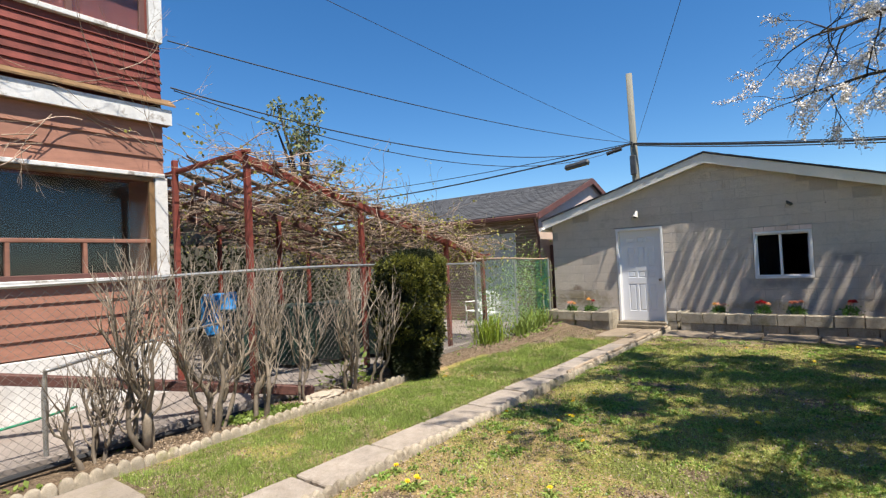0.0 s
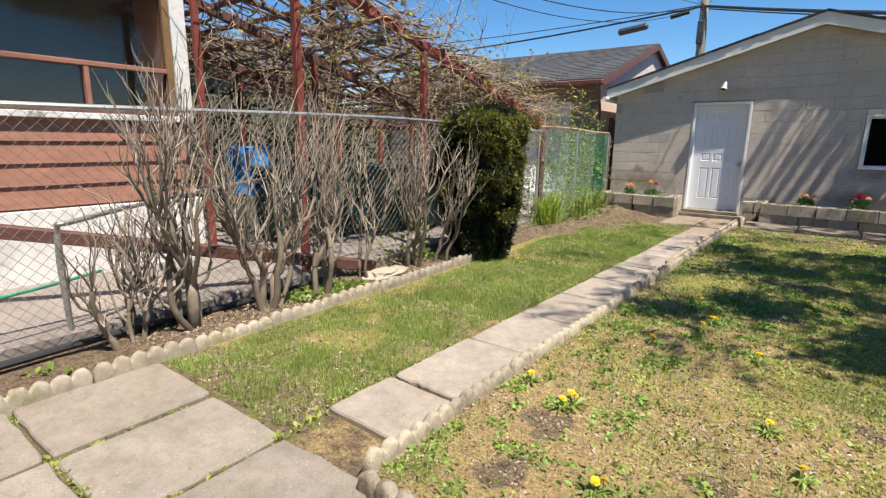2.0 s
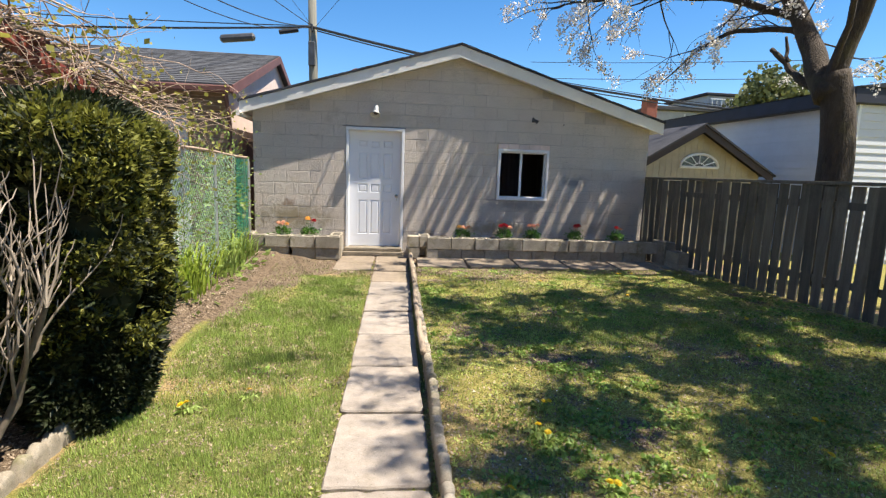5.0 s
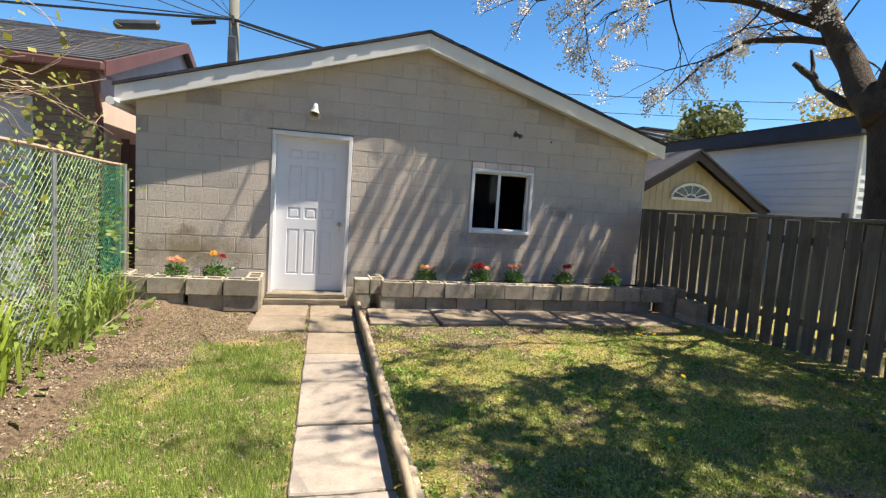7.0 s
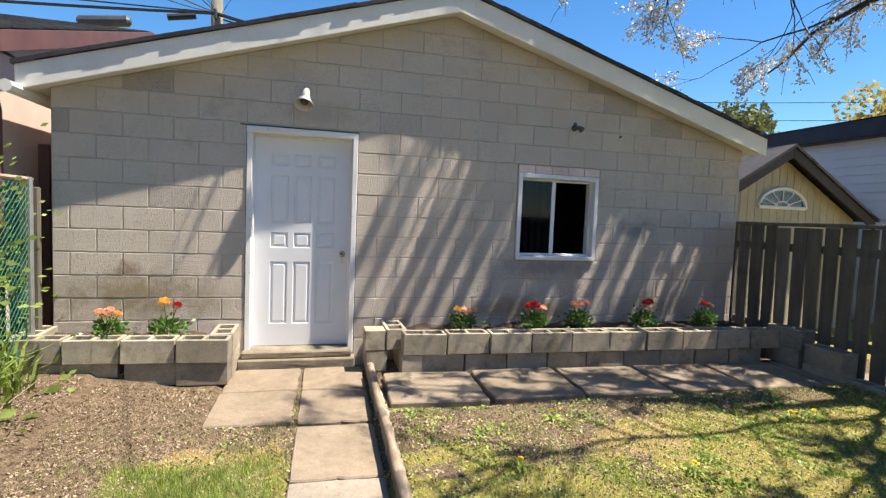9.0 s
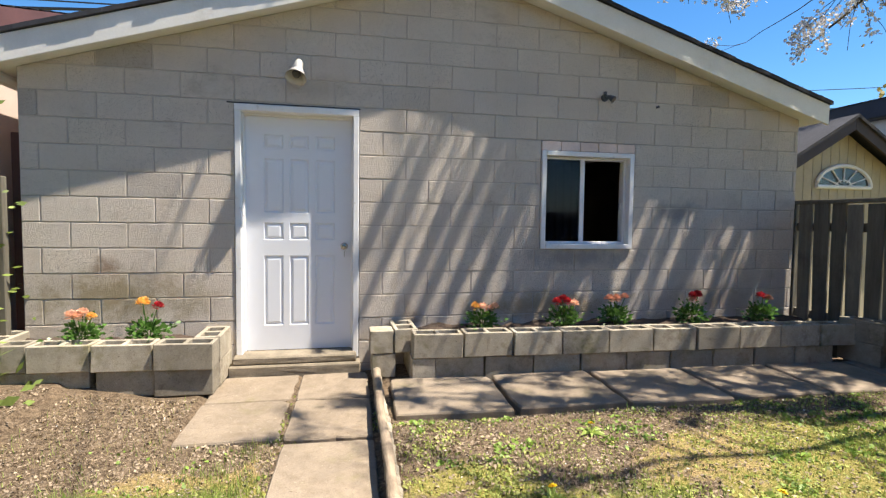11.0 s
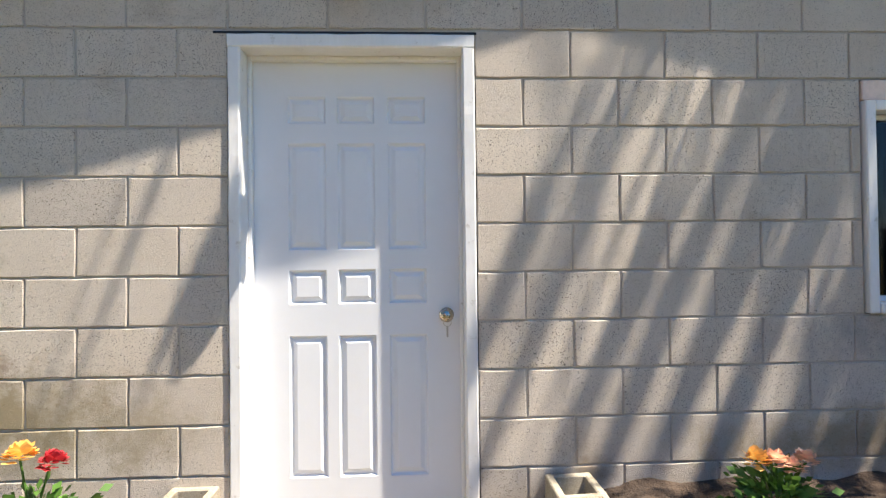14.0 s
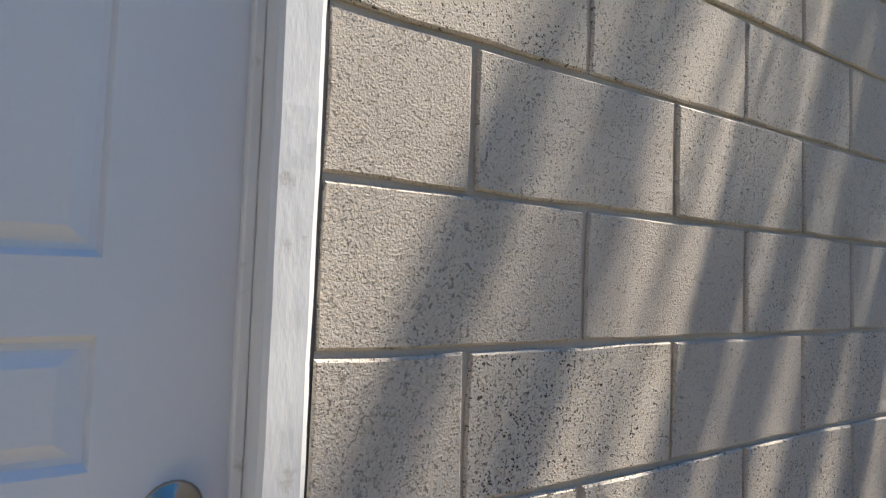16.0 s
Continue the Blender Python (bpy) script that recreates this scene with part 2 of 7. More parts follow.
M["dark_metal"] = surface("weathered_dark_metal", (0.10, 0.10, 0.10), 0.5, metal=0.5, var=0.3, bumps=0.2)
M["fence"] = surface("weathered_fence_wood", (0.155, 0.14, 0.108), 0.9, var=0.3, scale=3, fine=40, bumps=0.5, stretch=(6, 6, 0.5), stain=(0.07, 0.065, 0.05), stain_at=(0.5, 0.75), rand=0.3)
M["log"] = surface("weathered_log", (0.36, 0.28, 0.20), 0.9, var=0.3, scale=4, fine=40, bumps=0.6, dist=0.01, stretch=(6, 0.6, 6), stain=(0.12, 0.09, 0.06))
M["bark"] = surface("tree_bark", (0.062, 0.048, 0.036), 0.95, var=0.4, scale=4, fine=28, bumps=1.0, dist=0.03, stretch=(1.6, 1.6, 0.5), stain=(0.11, 0.10, 0.05), stain_at=(0.58, 0.75))
M["twig"] = surface("grey_brown_twig", (0.235, 0.19, 0.14), 0.85, var=0.35, scale=6, fine=50, bumps=0.5, island=0.4)
M["twig_fine"] = surface("thin_grey_twig", (0.33, 0.275, 0.215), 0.85, var=0.3, scale=6, fine=50, bumps=0, island=0.45)
M["vine"] = surface("brown_vine", (0.39, 0.285, 0.21), 0.9, var=0.35, scale=5, fine=50, bumps=0.5, island=0.5)
M["blossom"] = surface("white_blossom", (0.84, 0.80, 0.77), 0.7, var=0.06, bumps=0, island=0.2, translucent=0.12)
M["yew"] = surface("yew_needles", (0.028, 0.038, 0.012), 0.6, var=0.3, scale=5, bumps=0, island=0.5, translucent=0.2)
M["yew_tip"] = surface("yew_new_and_sunlit_tips", (0.20, 0.205, 0.035), 0.6, var=0.3, scale=5, bumps=0, island=0.4, translucent=0.3)
M["leaf"] = surface("spring_leaf", (0.27, 0.36, 0.085), 0.5, var=0.25, scale=6, bumps=0, island=0.4, translucent=0.45)
M["vine_leaf"] = surface("young_vine_leaf", (0.36, 0.34, 0.07), 0.5, var=0.25, bumps=0, island=0.4, translucent=0.45)
M["rose_leaf"] = surface("rose_leaf", (0.12, 0.25, 0.05), 0.4, var=0.25, bumps=0, island=0.4, translucent=0.35)
M["lily_leaf"] = surface("lily_leaf", (0.33, 0.43, 0.06), 0.45, var=0.25, bumps=0, island=0.4, translucent=0.4)
M["grass"] = surface("lawn_grass", (0.32, 0.42, 0.10), 0.55, var=0.25, scale=1.5, bumps=0, island=0.5, translucent=0.4)
M["dry_grass"] = surface("dry_grass", (0.44, 0.36, 0.18), 0.7, var=0.25, scale=2, bumps=0, island=0.4, translucent=0.3)
M["clover"] = surface("clover_leaf", (0.38, 0.42, 0.11), 0.6, var=0.3, scale=1.5, bumps=0, island=0.5, translucent=0.35)
M["weed"] = surface("broad_weed_leaf", (0.23, 0.35, 0.065), 0.5, var=0.3, scale=1.5, bumps=0, island=0.5, translucent=0.3)
M["litter"] = surface("dead_leaf_litter", (0.31, 0.24, 0.17), 0.9, var=0.35, bumps=0, island=0.6)
M["petal_white"] = surface("fallen_petals", (0.80, 0.76, 0.72), 0.8, var=0.08, bumps=0, island=0.2)
M["dandelion"] = surface("dandelion_yellow", (0.80, 0.56, 0.01), 0.6, var=0.1, bumps=0, island=0.15)
M["peach"] = surface("peach_rose_petal", (0.95, 0.60, 0.44), 0.55, var=0.12, bumps=0, island=0.3, translucent=0.3)
M["red_rose"] = surface("red_rose_petal", (0.58, 0.045, 0.06), 0.55, var=0.15, bumps=0, island=0.3, translucent=0.25)
M["yellow_rose"] = surface("apricot_rose_petal", (0.95, 0.58, 0.17), 0.55, var=0.1, bumps=0, island=0.25, translucent=0.3)
M["dusty_rose"] = surface("dusty_rose_petal", (0.55, 0.28, 0.20), 0.6, var=0.12, bumps=0, island=0.3, translucent=0.3)
M["red_paint"] = surface("oxide_red_paint", (0.21, 0.045, 0.03), 0.6, var=0.25, scale=5, fine=60, bumps=0.3, stain=(0.12, 0.05, 0.035))
M["siding"] = surface("brick_red_siding", (0.31, 0.145, 0.098), 0.75, var=0.18, scale=3, fine=60, bumps=0.25, stretch=(1, 1, 4), rand=0.15)
M["red_shingle"] = surface("dark_red_wall_shingle", (0.19, 0.045, 0.035), 0.85, var=0.3, scale=5, fine=50, bumps=0.4, rand=0.25)
M["brown_trim"] = surface("brown_trim", (0.13, 0.055, 0.045), 0.6, var=0.2, scale=4, bumps=0.2)
M["rust"] = surface("rusty_soffit", (0.20, 0.115, 0.05), 0.8, var=0.35, scale=4, bumps=0.3)
M["peel"] = surface("peeling_white_paint", (0.66, 0.66, 0.65), 0.7, var=0.15, scale=6, fine=50, bumps=0.4, stain=(0.26, 0.23, 0.2), stain_at=(0.55, 0.66), stain_scale=5)
M["foundation"] = surface("whitewashed_foundation", (0.68, 0.67, 0.65), 0.85, var=0.12, scale=3, fine=50, bumps=0.5, stain=(0.40, 0.37, 0.34))
M["patio"] = surface("worn_patio_concrete", (0.245, 0.212, 0.19), 0.95, var=0.2, scale=1.5, fine=90, bumps=0.4, stain=(0.22, 0.18, 0.155))
M["tan_brick"] = surface("tan_brick", (0.30, 0.21, 0.145), 0.9, var=0.22, scale=4, fine=70, bumps=0.5, rand=0.2)
M["stucco"] = surface("pale_pink_stucco", (0.62, 0.50, 0.44), 0.9, var=0.1, scale=3, fine=80, bumps=0.4)
M["panel"] = surface("pale_grey_panel", (0.55, 0.56, 0.55), 0.7, var=0.08, scale=2, bumps=0.1)
M["cream"] = surface("cream_shed_board", (0.47, 0.41, 0.29), 0.8, var=0.12, scale=4, bumps=0.2, rand=0.08)
M["vinyl"] = surface("white_vinyl_siding", (0.62, 0.64, 0.68), 0.6, var=0.05, scale=2, bumps=0.05, rand=0.05)
M["navy"] = surface("dark_roof_edge", (0.022, 0.026, 0.045), 0.7, var=0.25, bumps=0.2)
M["pole"] = surface("grey_utility_pole", (0.215, 0.205, 0.165), 0.9, var=0.3, scale=3, fine=30, bumps=0.5, stretch=(5, 5, 0.4))
M["blue"] = surface("blue_plastic", (0.03, 0.27, 0.66), 0.45, var=0.15, scale=6, bumps=0.2)
M["dark_green"] = surface("dark_green_plastic", (0.015, 0.045, 0.035), 0.5, var=0.25, scale=4, bumps=0.15)
M["plastic"] = surface("white_plastic", (0.72, 0.72, 0.70), 0.5, var=0.06, bumps=0.05)
M["rock"] = surface("weathered_limestone", (0.40, 0.345, 0.27), 0.9, var=0.18, scale=5, fine=50, bumps=0.7, dist=0.02)
M["beam"] = surface("maroon_timber", (0.11, 0.045, 0.035), 0.7, var=0.3, scale=4, fine=40, bumps=0.4, stretch=(1, 1, 5))
M["far_wall"] = surface("distant_rendered_wall", (0.48, 0.48, 0.47), 0.9, var=0.1, bumps=0)
M["chimney"] = surface("red_chimney_brick", (0.30, 0.10, 0.07), 0.9, var=0.2, fine=30, bumps=0.3)
M["far_leaf"] = surface("distant_olive_foliage", (0.13, 0.15, 0.055), 0.7, var=0.3, scale=2, bumps=0, island=0.5, translucent=0.3)
M["pale_leaf"] = surface("pale_spring_foliage", (0.22, 0.25, 0.12), 0.7, var=0.3, scale=2, bumps=0, island=0.5, translucent=0.35)
M["gold_leaf"] = surface("golden_spring_foliage", (0.42, 0.33, 0.09), 0.7, var=0.25, scale=2, bumps=0, island=0.4, translucent=0.4)
M["soil"] = surface("planter_soil", (0.07, 0.048, 0.035), 1.0, var=0.4, scale=8, fine=60, bumps=0.9, dist=0.02)
M["dark_brown"] = surface("dark_brown_trim", (0.045, 0.028, 0.026), 0.6, var=0.2, scale=4, bumps=0.2)
M["dark"] = surface("dark_room_backing", (0.05, 0.048, 0.045), 0.9, var=0.1, bumps=0)
M["glass"] = glass_material("window_glass")
M["ground"] = ground_material()
M["pink_brick"] = surface("pinkish_brick", (0.78, 0.62, 0.54), 0.85, var=0.15, fine=60, bumps=0.4, rand=0.12)
M["dark_glass"] = glass_material("dark_window_glass", (0.20, 0.22, 0.27), 1.25)
M["cane"] = surface("dark_vine_cane", (0.17, 0.125, 0.09), 0.9, var=0.35, scale=5, fine=50, bumps=0.5, island=0.5)
M["hose"] = surface("green_hose", (0.03, 0.28, 0.15), 0.4, var=0.1, bumps=0)


# ---------------------------------------------------------------- geometry helpers
class Geo:
    """Vertices and faces of one mesh."""

    def __init__(self):
        self.v, self.f = [], []

    def add(self, verts, faces):
        n = len(self.v)
        self.v += [tuple(p) for p in verts]
        self.f += [tuple(n + i for i in face) for face in faces]
        return self

    def box(self, x0, x1, y0, y1, z0, z1, b=0.0, m=None):
        """A box with chamfered edges (b > 0), optionally moved by m."""
        lo, hi = (x0, y0, z0), (x1, y1, z1)
        verts, faces = [], []
        if b <= 0:
            verts = [(hi[0] if i & 1 else lo[0], hi[1] if i & 2 else lo[1], hi[2] if i & 4 else lo[2]) for i in range(8)]
            faces = [(0, 2, 3, 1), (4, 5, 7, 6), (0, 1, 5, 4), (2, 6, 7, 3), (0, 4, 6, 2), (1, 3, 7, 5)]
        else:
            ix = {}
            for c in range(8):
                s = [(c >> a) & 1 for a in range(3)]
                for a in range(3):
                    p = [(hi[k] if s[k] else lo[k]) if k == a else (hi[k] - b if s[k] else lo[k] + b) for k in range(3)]
                    ix[c, a] = len(verts)
                    verts.append(tuple(p))
            for a in range(3):
                u, w = (a + 1) % 3, (a + 2) % 3
                for s in (0, 1):
                    cs = [(s << a) | (i << u) | (j << w) for i, j in ((0, 0), (1, 0), (1, 1), (0, 1))]
                    face = [ix[c, a] for c in cs]
                    faces.append(tuple(face if s else face[::-1]))
            for a in range(3):
                u, w = (a + 1) % 3, (a + 2) % 3
                for i in (0, 1):
                    for j in (0, 1):
                        c0, c1 = (i << u) | (j << w), (i << u) | (j << w) | (1 << a)
                        face = [ix[c0, u], ix[c1, u], ix[c1, w], ix[c0, w]]
                        faces.append(tuple(face if i != j else face[::-1]))
            for c in range(8):
                face = [ix[c, 0], ix[c, 1], ix[c, 2]]
                faces.append(tuple(face if bin(c).count("1") % 2 else face[::-1]))
        if m is not None:
            verts = [tuple(m @ Vector(p)) for p in verts]
        return self.add(verts, faces)

    def tube(self, pts, radii, sides=6, caps=True):
        pts = [Vector(p) for p in pts]
        if isinstance(radii, (int, float)):
            radii = [radii] * len(pts)
        n0 = len(self.v)
        ref = None
        for i, p in enumerate(pts):
            d = (pts[min(i + 1, len(pts) - 1)] - pts[max(i - 1, 0)])
            d = d.normalized() if d.length > 1e-9 else Vector((0, 0, 1))
            if ref is None or abs(ref.dot(d)) > 0.98:
                ref = Vector((1, 0, 0)) if abs(d.x) < 0.8 else Vector((0, 1, 0))
            u = (ref - d * ref.dot(d)).normalized()
            w = d.cross(u)
            ref = u
            for k in range(sides):
                a = 2 * math.pi * k / sides
                self.v.append(tuple(p + (u * math.cos(a) + w * math.sin(a)) * radii[i]))
        for i in range(len(pts) - 1):
            for k in range(sides):
                a, b = n0 + i * sides + k, n0 + i * sides + (k + 1) % sides
                self.f.append((a, b, b + sides, a + sides))
        if caps:
            self.f.append(tuple(n0 + k for k in range(sides))[::-1])
            self.f.append(tuple(n0 + (len(pts) - 1) * sides + k for k in range(sides)))
        return self

    def lathe(self, profile, sides=16, m=None):
        """Turned round z: profile of (radius, z)."""
        n0 = len(self.v)
        verts = [(r * math.cos(2 * math.pi * k / sides), r * math.sin(2 * math.pi * k / sides), z) for r, z in profile for k in range(sides)]
        faces = [(i * sides + k, i * sides + (k + 1) % sides, (i + 1) * sides + (k + 1) % sides, (i + 1) * sides + k)
                 for i in range(len(profile) - 1) for k in range(sides)]
        if m is not None:
            verts = [tuple(m @ Vector(p)) for p in verts]
        return self.add(verts, faces)

    def prism(self, poly, y0, y1, axis="y", b=0.0):
        """A polygon (in x,z for axis y; in y,z for axis x) drawn out between two places; b bevels the y0 side."""
        def at(p, d):
            return (p[0], d, p[1]) if axis == "y" else (d, p[0], p[1])
        n = len(poly)
        if b:
            inner = []
            for i, p in enumerate(poly):
                a, c = Vector(poly[i - 1]), Vector(poly[(i + 1) % n])
                q = Vector(p)
                e = ((a - q).normalized() + (c - q).normalized())
                s = max(0.25, abs((a - q).normalized().cross((c - q).normalized())))
                inner.append(tuple(q + e * (b / s)))
            verts = [at(p, y0) for p in inner] + [at(p, y0 + b) for p in poly] + [at(p, y1) for p in poly]
            rings = 3
        else:
            verts = [at(p, y0) for p in poly] + [at(p, y1) for p in poly]
            rings = 2
        faces = [tuple(range(n))] + [tuple(range((rings - 1) * n, rings * n))[::-1]]
        for r in range(rings - 1):
            faces += [(r * n + i, (r + 1) * n + i, (r + 1) * n + (i + 1) % n, r * n + (i + 1) % n) for i in range(n)]
        return self.add(verts, faces)

    def mesh(self, name, material, smooth=False):
        me = bpy.data.meshes.new(name)
        me.from_pydata(self.v, [], self.f)
        me.materials.append(material)
        if smooth:
            me.polygons.foreach_set("use_smooth", [True] * len(me.polygons))
        me.update()
        return me


def part(name, geo, material, parent=None, label="", smooth=False, kind=""):
    """One mesh object under a thing (or a top-level one), from a Geo or a ready mesh."""
    me = geo.mesh(name, material, smooth) if isinstance(geo, Geo) else geo
    ob = new(name, me)
    if parent is not None:
        ob.parent = parent
        ob.matrix_parent_inverse = Matrix.Identity(4)
    return tagged(ob, label=label, kind=kind)


def thing(name, label, category, group="", kind="", at=(0, 0, 0), turn=0.0):
    ob = new(name)
    ob.empty_display_size = 0.1
    ob.matrix_world = pose(*at, 0, 0, turn)
    return tagged(ob, label, category, group, kind)


def soup(name, verts, nper, material, parent=None, label="", kind="", category=""):
    """A mesh of loose triangles or quads from an array of corners."""
    verts = np.asarray(verts, dtype=np.float32).reshape(-1, 3)
    n = len(verts) // nper
    me = bpy.data.meshes.new(name)
    me.vertices.add(len(verts))
    me.vertices.foreach_set("co", verts.ravel())
    me.loops.add(n * nper)
    me.loops.foreach_set("vertex_index", np.arange(n * nper, dtype=np.int32))
    me.polygons.add(n)
    me.polygons.foreach_set("loop_start", np.arange(0, n * nper, nper, dtype=np.int32))
    me.materials.append(material)
    me.update(calc_edges=True)
    ob = new(name, me)
    if parent is not None:
        ob.parent = parent
    return tagged(ob, label=label, kind=kind, category=category)


def leaf_quads(points, size, spread=1.0, up=0.3, aspect=0.55, seed=1):
    """Diamond leaves at the given points, turned at random."""
    r = np.random.default_rng(seed)
    p = np.asarray(points, float)
    n = len(p)
    d = r.normal(size=(n, 3))
    d[:, 2] = d[:, 2] * spread + up
    d /= np.linalg.norm(d, axis=1)[:, None]
    o = r.normal(size=(n, 3))
    s = np.cross(d, o)
    s /= np.linalg.norm(s, axis=1)[:, None] + 1e-9
    ln = (size * r.uniform(0.6, 1.3, n))[:, None]
    return np.stack([p, p + d * ln * 0.5 + s * ln * aspect * 0.5, p + d * ln, p + d * ln * 0.5 - s * ln * aspect * 0.5], axis=1).reshape(-1, 3)


def smooth01(a, b, x):
    t = np.clip((x - a) / (b - a), 0, 1)
    return t * t * (3 - 2 * t)


def value_noise(x, y, scale, seed):
    """Smooth 2D noise in 0..1 on arrays."""
    r = np.random.default_rng(seed)
    tab = r.random((64, 64))
    u, v = x * scale + 1000, y * scale + 1000
    i, j = np.floor(u).astype(int), np.floor(v).astype(int)
    fu, fv = u - i, v - j
    fu, fv = fu * fu * (3 - 2 * fu), fv * fv * (3 - 2 * fv)
    g = lambda a, b: tab[a % 64, b % 64]  # noqa: E731
    return (g(i, j) * (1 - fu) + g(i + 1, j) * fu) * (1 - fv) + (g(i, j + 1) * (1 - fu) + g(i + 1, j + 1) * fu) * fv


def fbm(x, y, scale, seed):
    return (value_noise(x, y, scale, seed) + 0.5 * value_noise(x, y, scale * 2.1, seed + 1) + 0.25 * value_noise(x, y, scale * 4.3, seed + 2)) / 1.75


# ---------------------------------------------------------------- the plan
def edge_x(y):
    """The line of the scalloped edging beside the path."""
    return 0.14 + 0.027 * y


BED_X, LINK_X = -2.05, -2.6         # edging of the shrub bed, chain-link fence
LAWN_Y = -10.02                     # where lawn and entrance slabs meet
L0, COURSE, HALF = 2.27, 0.2032, 0.2032
WALL_L, WALL_R, APEX_X, APEX_Z, PITCH = -2.57, 4.52, 0.92, 3.48, 0.30
DOOR = (-1.016, 0.0, 2.25)
WIN = (1.675, 2.635, 1.052, 2.067)


def ground_z(x, y):
    x, y = np.asarray(x, float), np.asarray(y, float)
    ex = 0.14 + 0.027 * y
    z = 0.014 * (fbm(x, y, 1.3, 3) - 0.5) * 2 + 0.008 * (fbm(x, y, 9.0, 5) - 0.5)
    z = z + 0.055 * smooth01(ex - 0.02, ex + 0.06, x) * smooth01(LAWN_Y - 0.02, LAWN_Y + 0.06, y)
    on_path = smooth01(ex - 0.62, ex - 0.58, x) * (1 - smooth01(ex - 0.08, ex - 0.02, x))
    z = z - 0.034 * on_path * smooth01(-9.74, -9.70, y)
    z = z + 0.045 * (1 - smooth01(BED_X - 0.06, BED_X, x)) * smooth01(-13, -12.5, y) * smooth01(-2.86, -2.74, x)
    z = z - 0.09 * (1 - smooth01(-3.0, -2.84, x))
    z = z - 0.026 * (1 - smooth01(LAWN_Y - 0.05, LAWN_Y, y))
    z = z - 0.04 * smooth01(-1.5, -1.35, y) * smooth01(0.05, 0.15, x)
    z = z - 0.030 * smooth01(-1.16, -1.10, x) * (1 - smooth01(-0.56, -0.50, x)) * smooth01(-1.46, -1.41, y)
    z = z + 0.085 * smooth01(-1.7, -0.75, y) * (1 - smooth01(-2.0, -1.35, x)) * smooth01(-2.86, -2.74, x)
    return np.where((np.abs(x) > 30) | (np.abs(y) > 30), -0.05, z)


def cover(x, y):
    """How much bare soil, green grass and dry straw lie at a place."""
    n1, n2, n3 = fbm(x, y, 0.9, 21), fbm(x, y, 2.6, 31), fbm(x, y, 0.6, 41)
    left = 1 - smooth01(-0.75, -0.45, x)
    soil = smooth01(0.55, 0.78, n2) * 0.62 * (1 - 0.6 * left)
    bed = smooth01(-3.1, -1.5, y + 1.6 * (n1 - 0.5) + 2.2 * (n2 - 0.5) - 1.3 * (x + 0.95)) * left
    soil = np.maximum(soil, bed)
    soil = np.maximum(soil, (1 - smooth01(BED_X - 0.1, BED_X + 0.05, x)) * 0.95)
    soil = np.maximum(soil, smooth01(-2.7, -1.75, y + 1.4 * (n1 - 0.5) - 0.12 * x) * (1 - left) * 0.85)
    soil = np.maximum(soil, smooth01(LAWN_Y + 0.75, LAWN_Y + 0.1, y) * left * 0.35)
    soil = np.maximum(soil, smooth01(-9.50, -9.66, y) * (1 - smooth01(-0.2, 0.0, x)) * 0.5)
    green = left * smooth01(0.34, 0.58, n1) * (1 - smooth01(0.35, 0.8, np.abs(x + 1.15) / 1.1 * 0.75 + 0.3 * (n3 - 0.5)))
    green = np.maximum(green, (1 - left) * smooth01(0.55, 0.78, n1) * 0.7)
    lush = left * smooth01(-1.60, -1.30, x + 0.3 * (n2 - 0.5)) * smooth01(-1.75, -2.15, y + 0.6 * (n1 - 0.5)) * smooth01(-6.5, -4.8, y) * smooth01(0.25, 0.45, n2)
    green, soil = np.maximum(green, 0.95 * lush), soil * (1 - 0.85 * lush)
    straw = smooth01(0.42, 0.7, n3) * 0.5 * (1 - lush) + left * (0.2 + 0.5 * smooth01(0.45, 0.7, n2))
    straw = np.maximum(straw, (1 - left) * smooth01(-7.4, -9.4, y + 1.2 * (n1 - 0.5)) * smooth01(0.30, 0.55, n2 * 0.5 + n1 * 0.5))
    away = (np.abs(x - 1.2) > 4.45) | (y > 0.3) | (y < -13.2)
    soil, green, straw = np.where(away, 0.12, soil), np.where(away, 0.42, green), np.where(away, 0.30, straw)
    return np.stack([soil, green, straw], axis=-1)


def build_ground():
    xs = np.concatenate([[-600, -200, -70, -30, -14, -8, -5], np.arange(-3.2, 5.6, 0.055), [6.2, 8, 12, 20, 40, 100, 250, 600]])
    ys = np.concatenate([[-600, -200, -70, -30, -18, -15], np.arange(-13.2, 0.3, 0.055), [1, 3, 8, 16, 40, 100, 250, 600]])
    X, Y = np.meshgrid(xs, ys, indexing="xy")
    Z = ground_z(X, Y)
    nx, ny = len(xs), len(ys)
    me = bpy.data.meshes.new("ground")
    co = np.stack([X, Y, Z], -1).reshape(-1, 3)
    i = (np.arange(ny - 1)[:, None] * nx + np.arange(nx - 1)[None]).ravel()
    quads = np.stack([i, i + 1, i + nx + 1, i + nx], -1)
    me.from_pydata(co.tolist(), [], quads.tolist())
    c = cover(X, Y).reshape(-1, 3)
    att = me.color_attributes.new("cover", "FLOAT_COLOR", "POINT")
    att.data.foreach_set("color", np.concatenate([c, np.ones((len(c), 1))], 1).astype(np.float32).ravel())
    me.materials.append(M["ground"])
    me.polygons.foreach_set("use_smooth", [True] * len(me.polygons))
    tagged(new("ground", me), "patchy backyard lawn of moss, grass and bare soil", "ground", kind="structure")


build_ground()


# ---------------------------------------------------------------- garage
def roof_z(x):
    return APEX_Z - PITCH * abs(x - APEX_X)


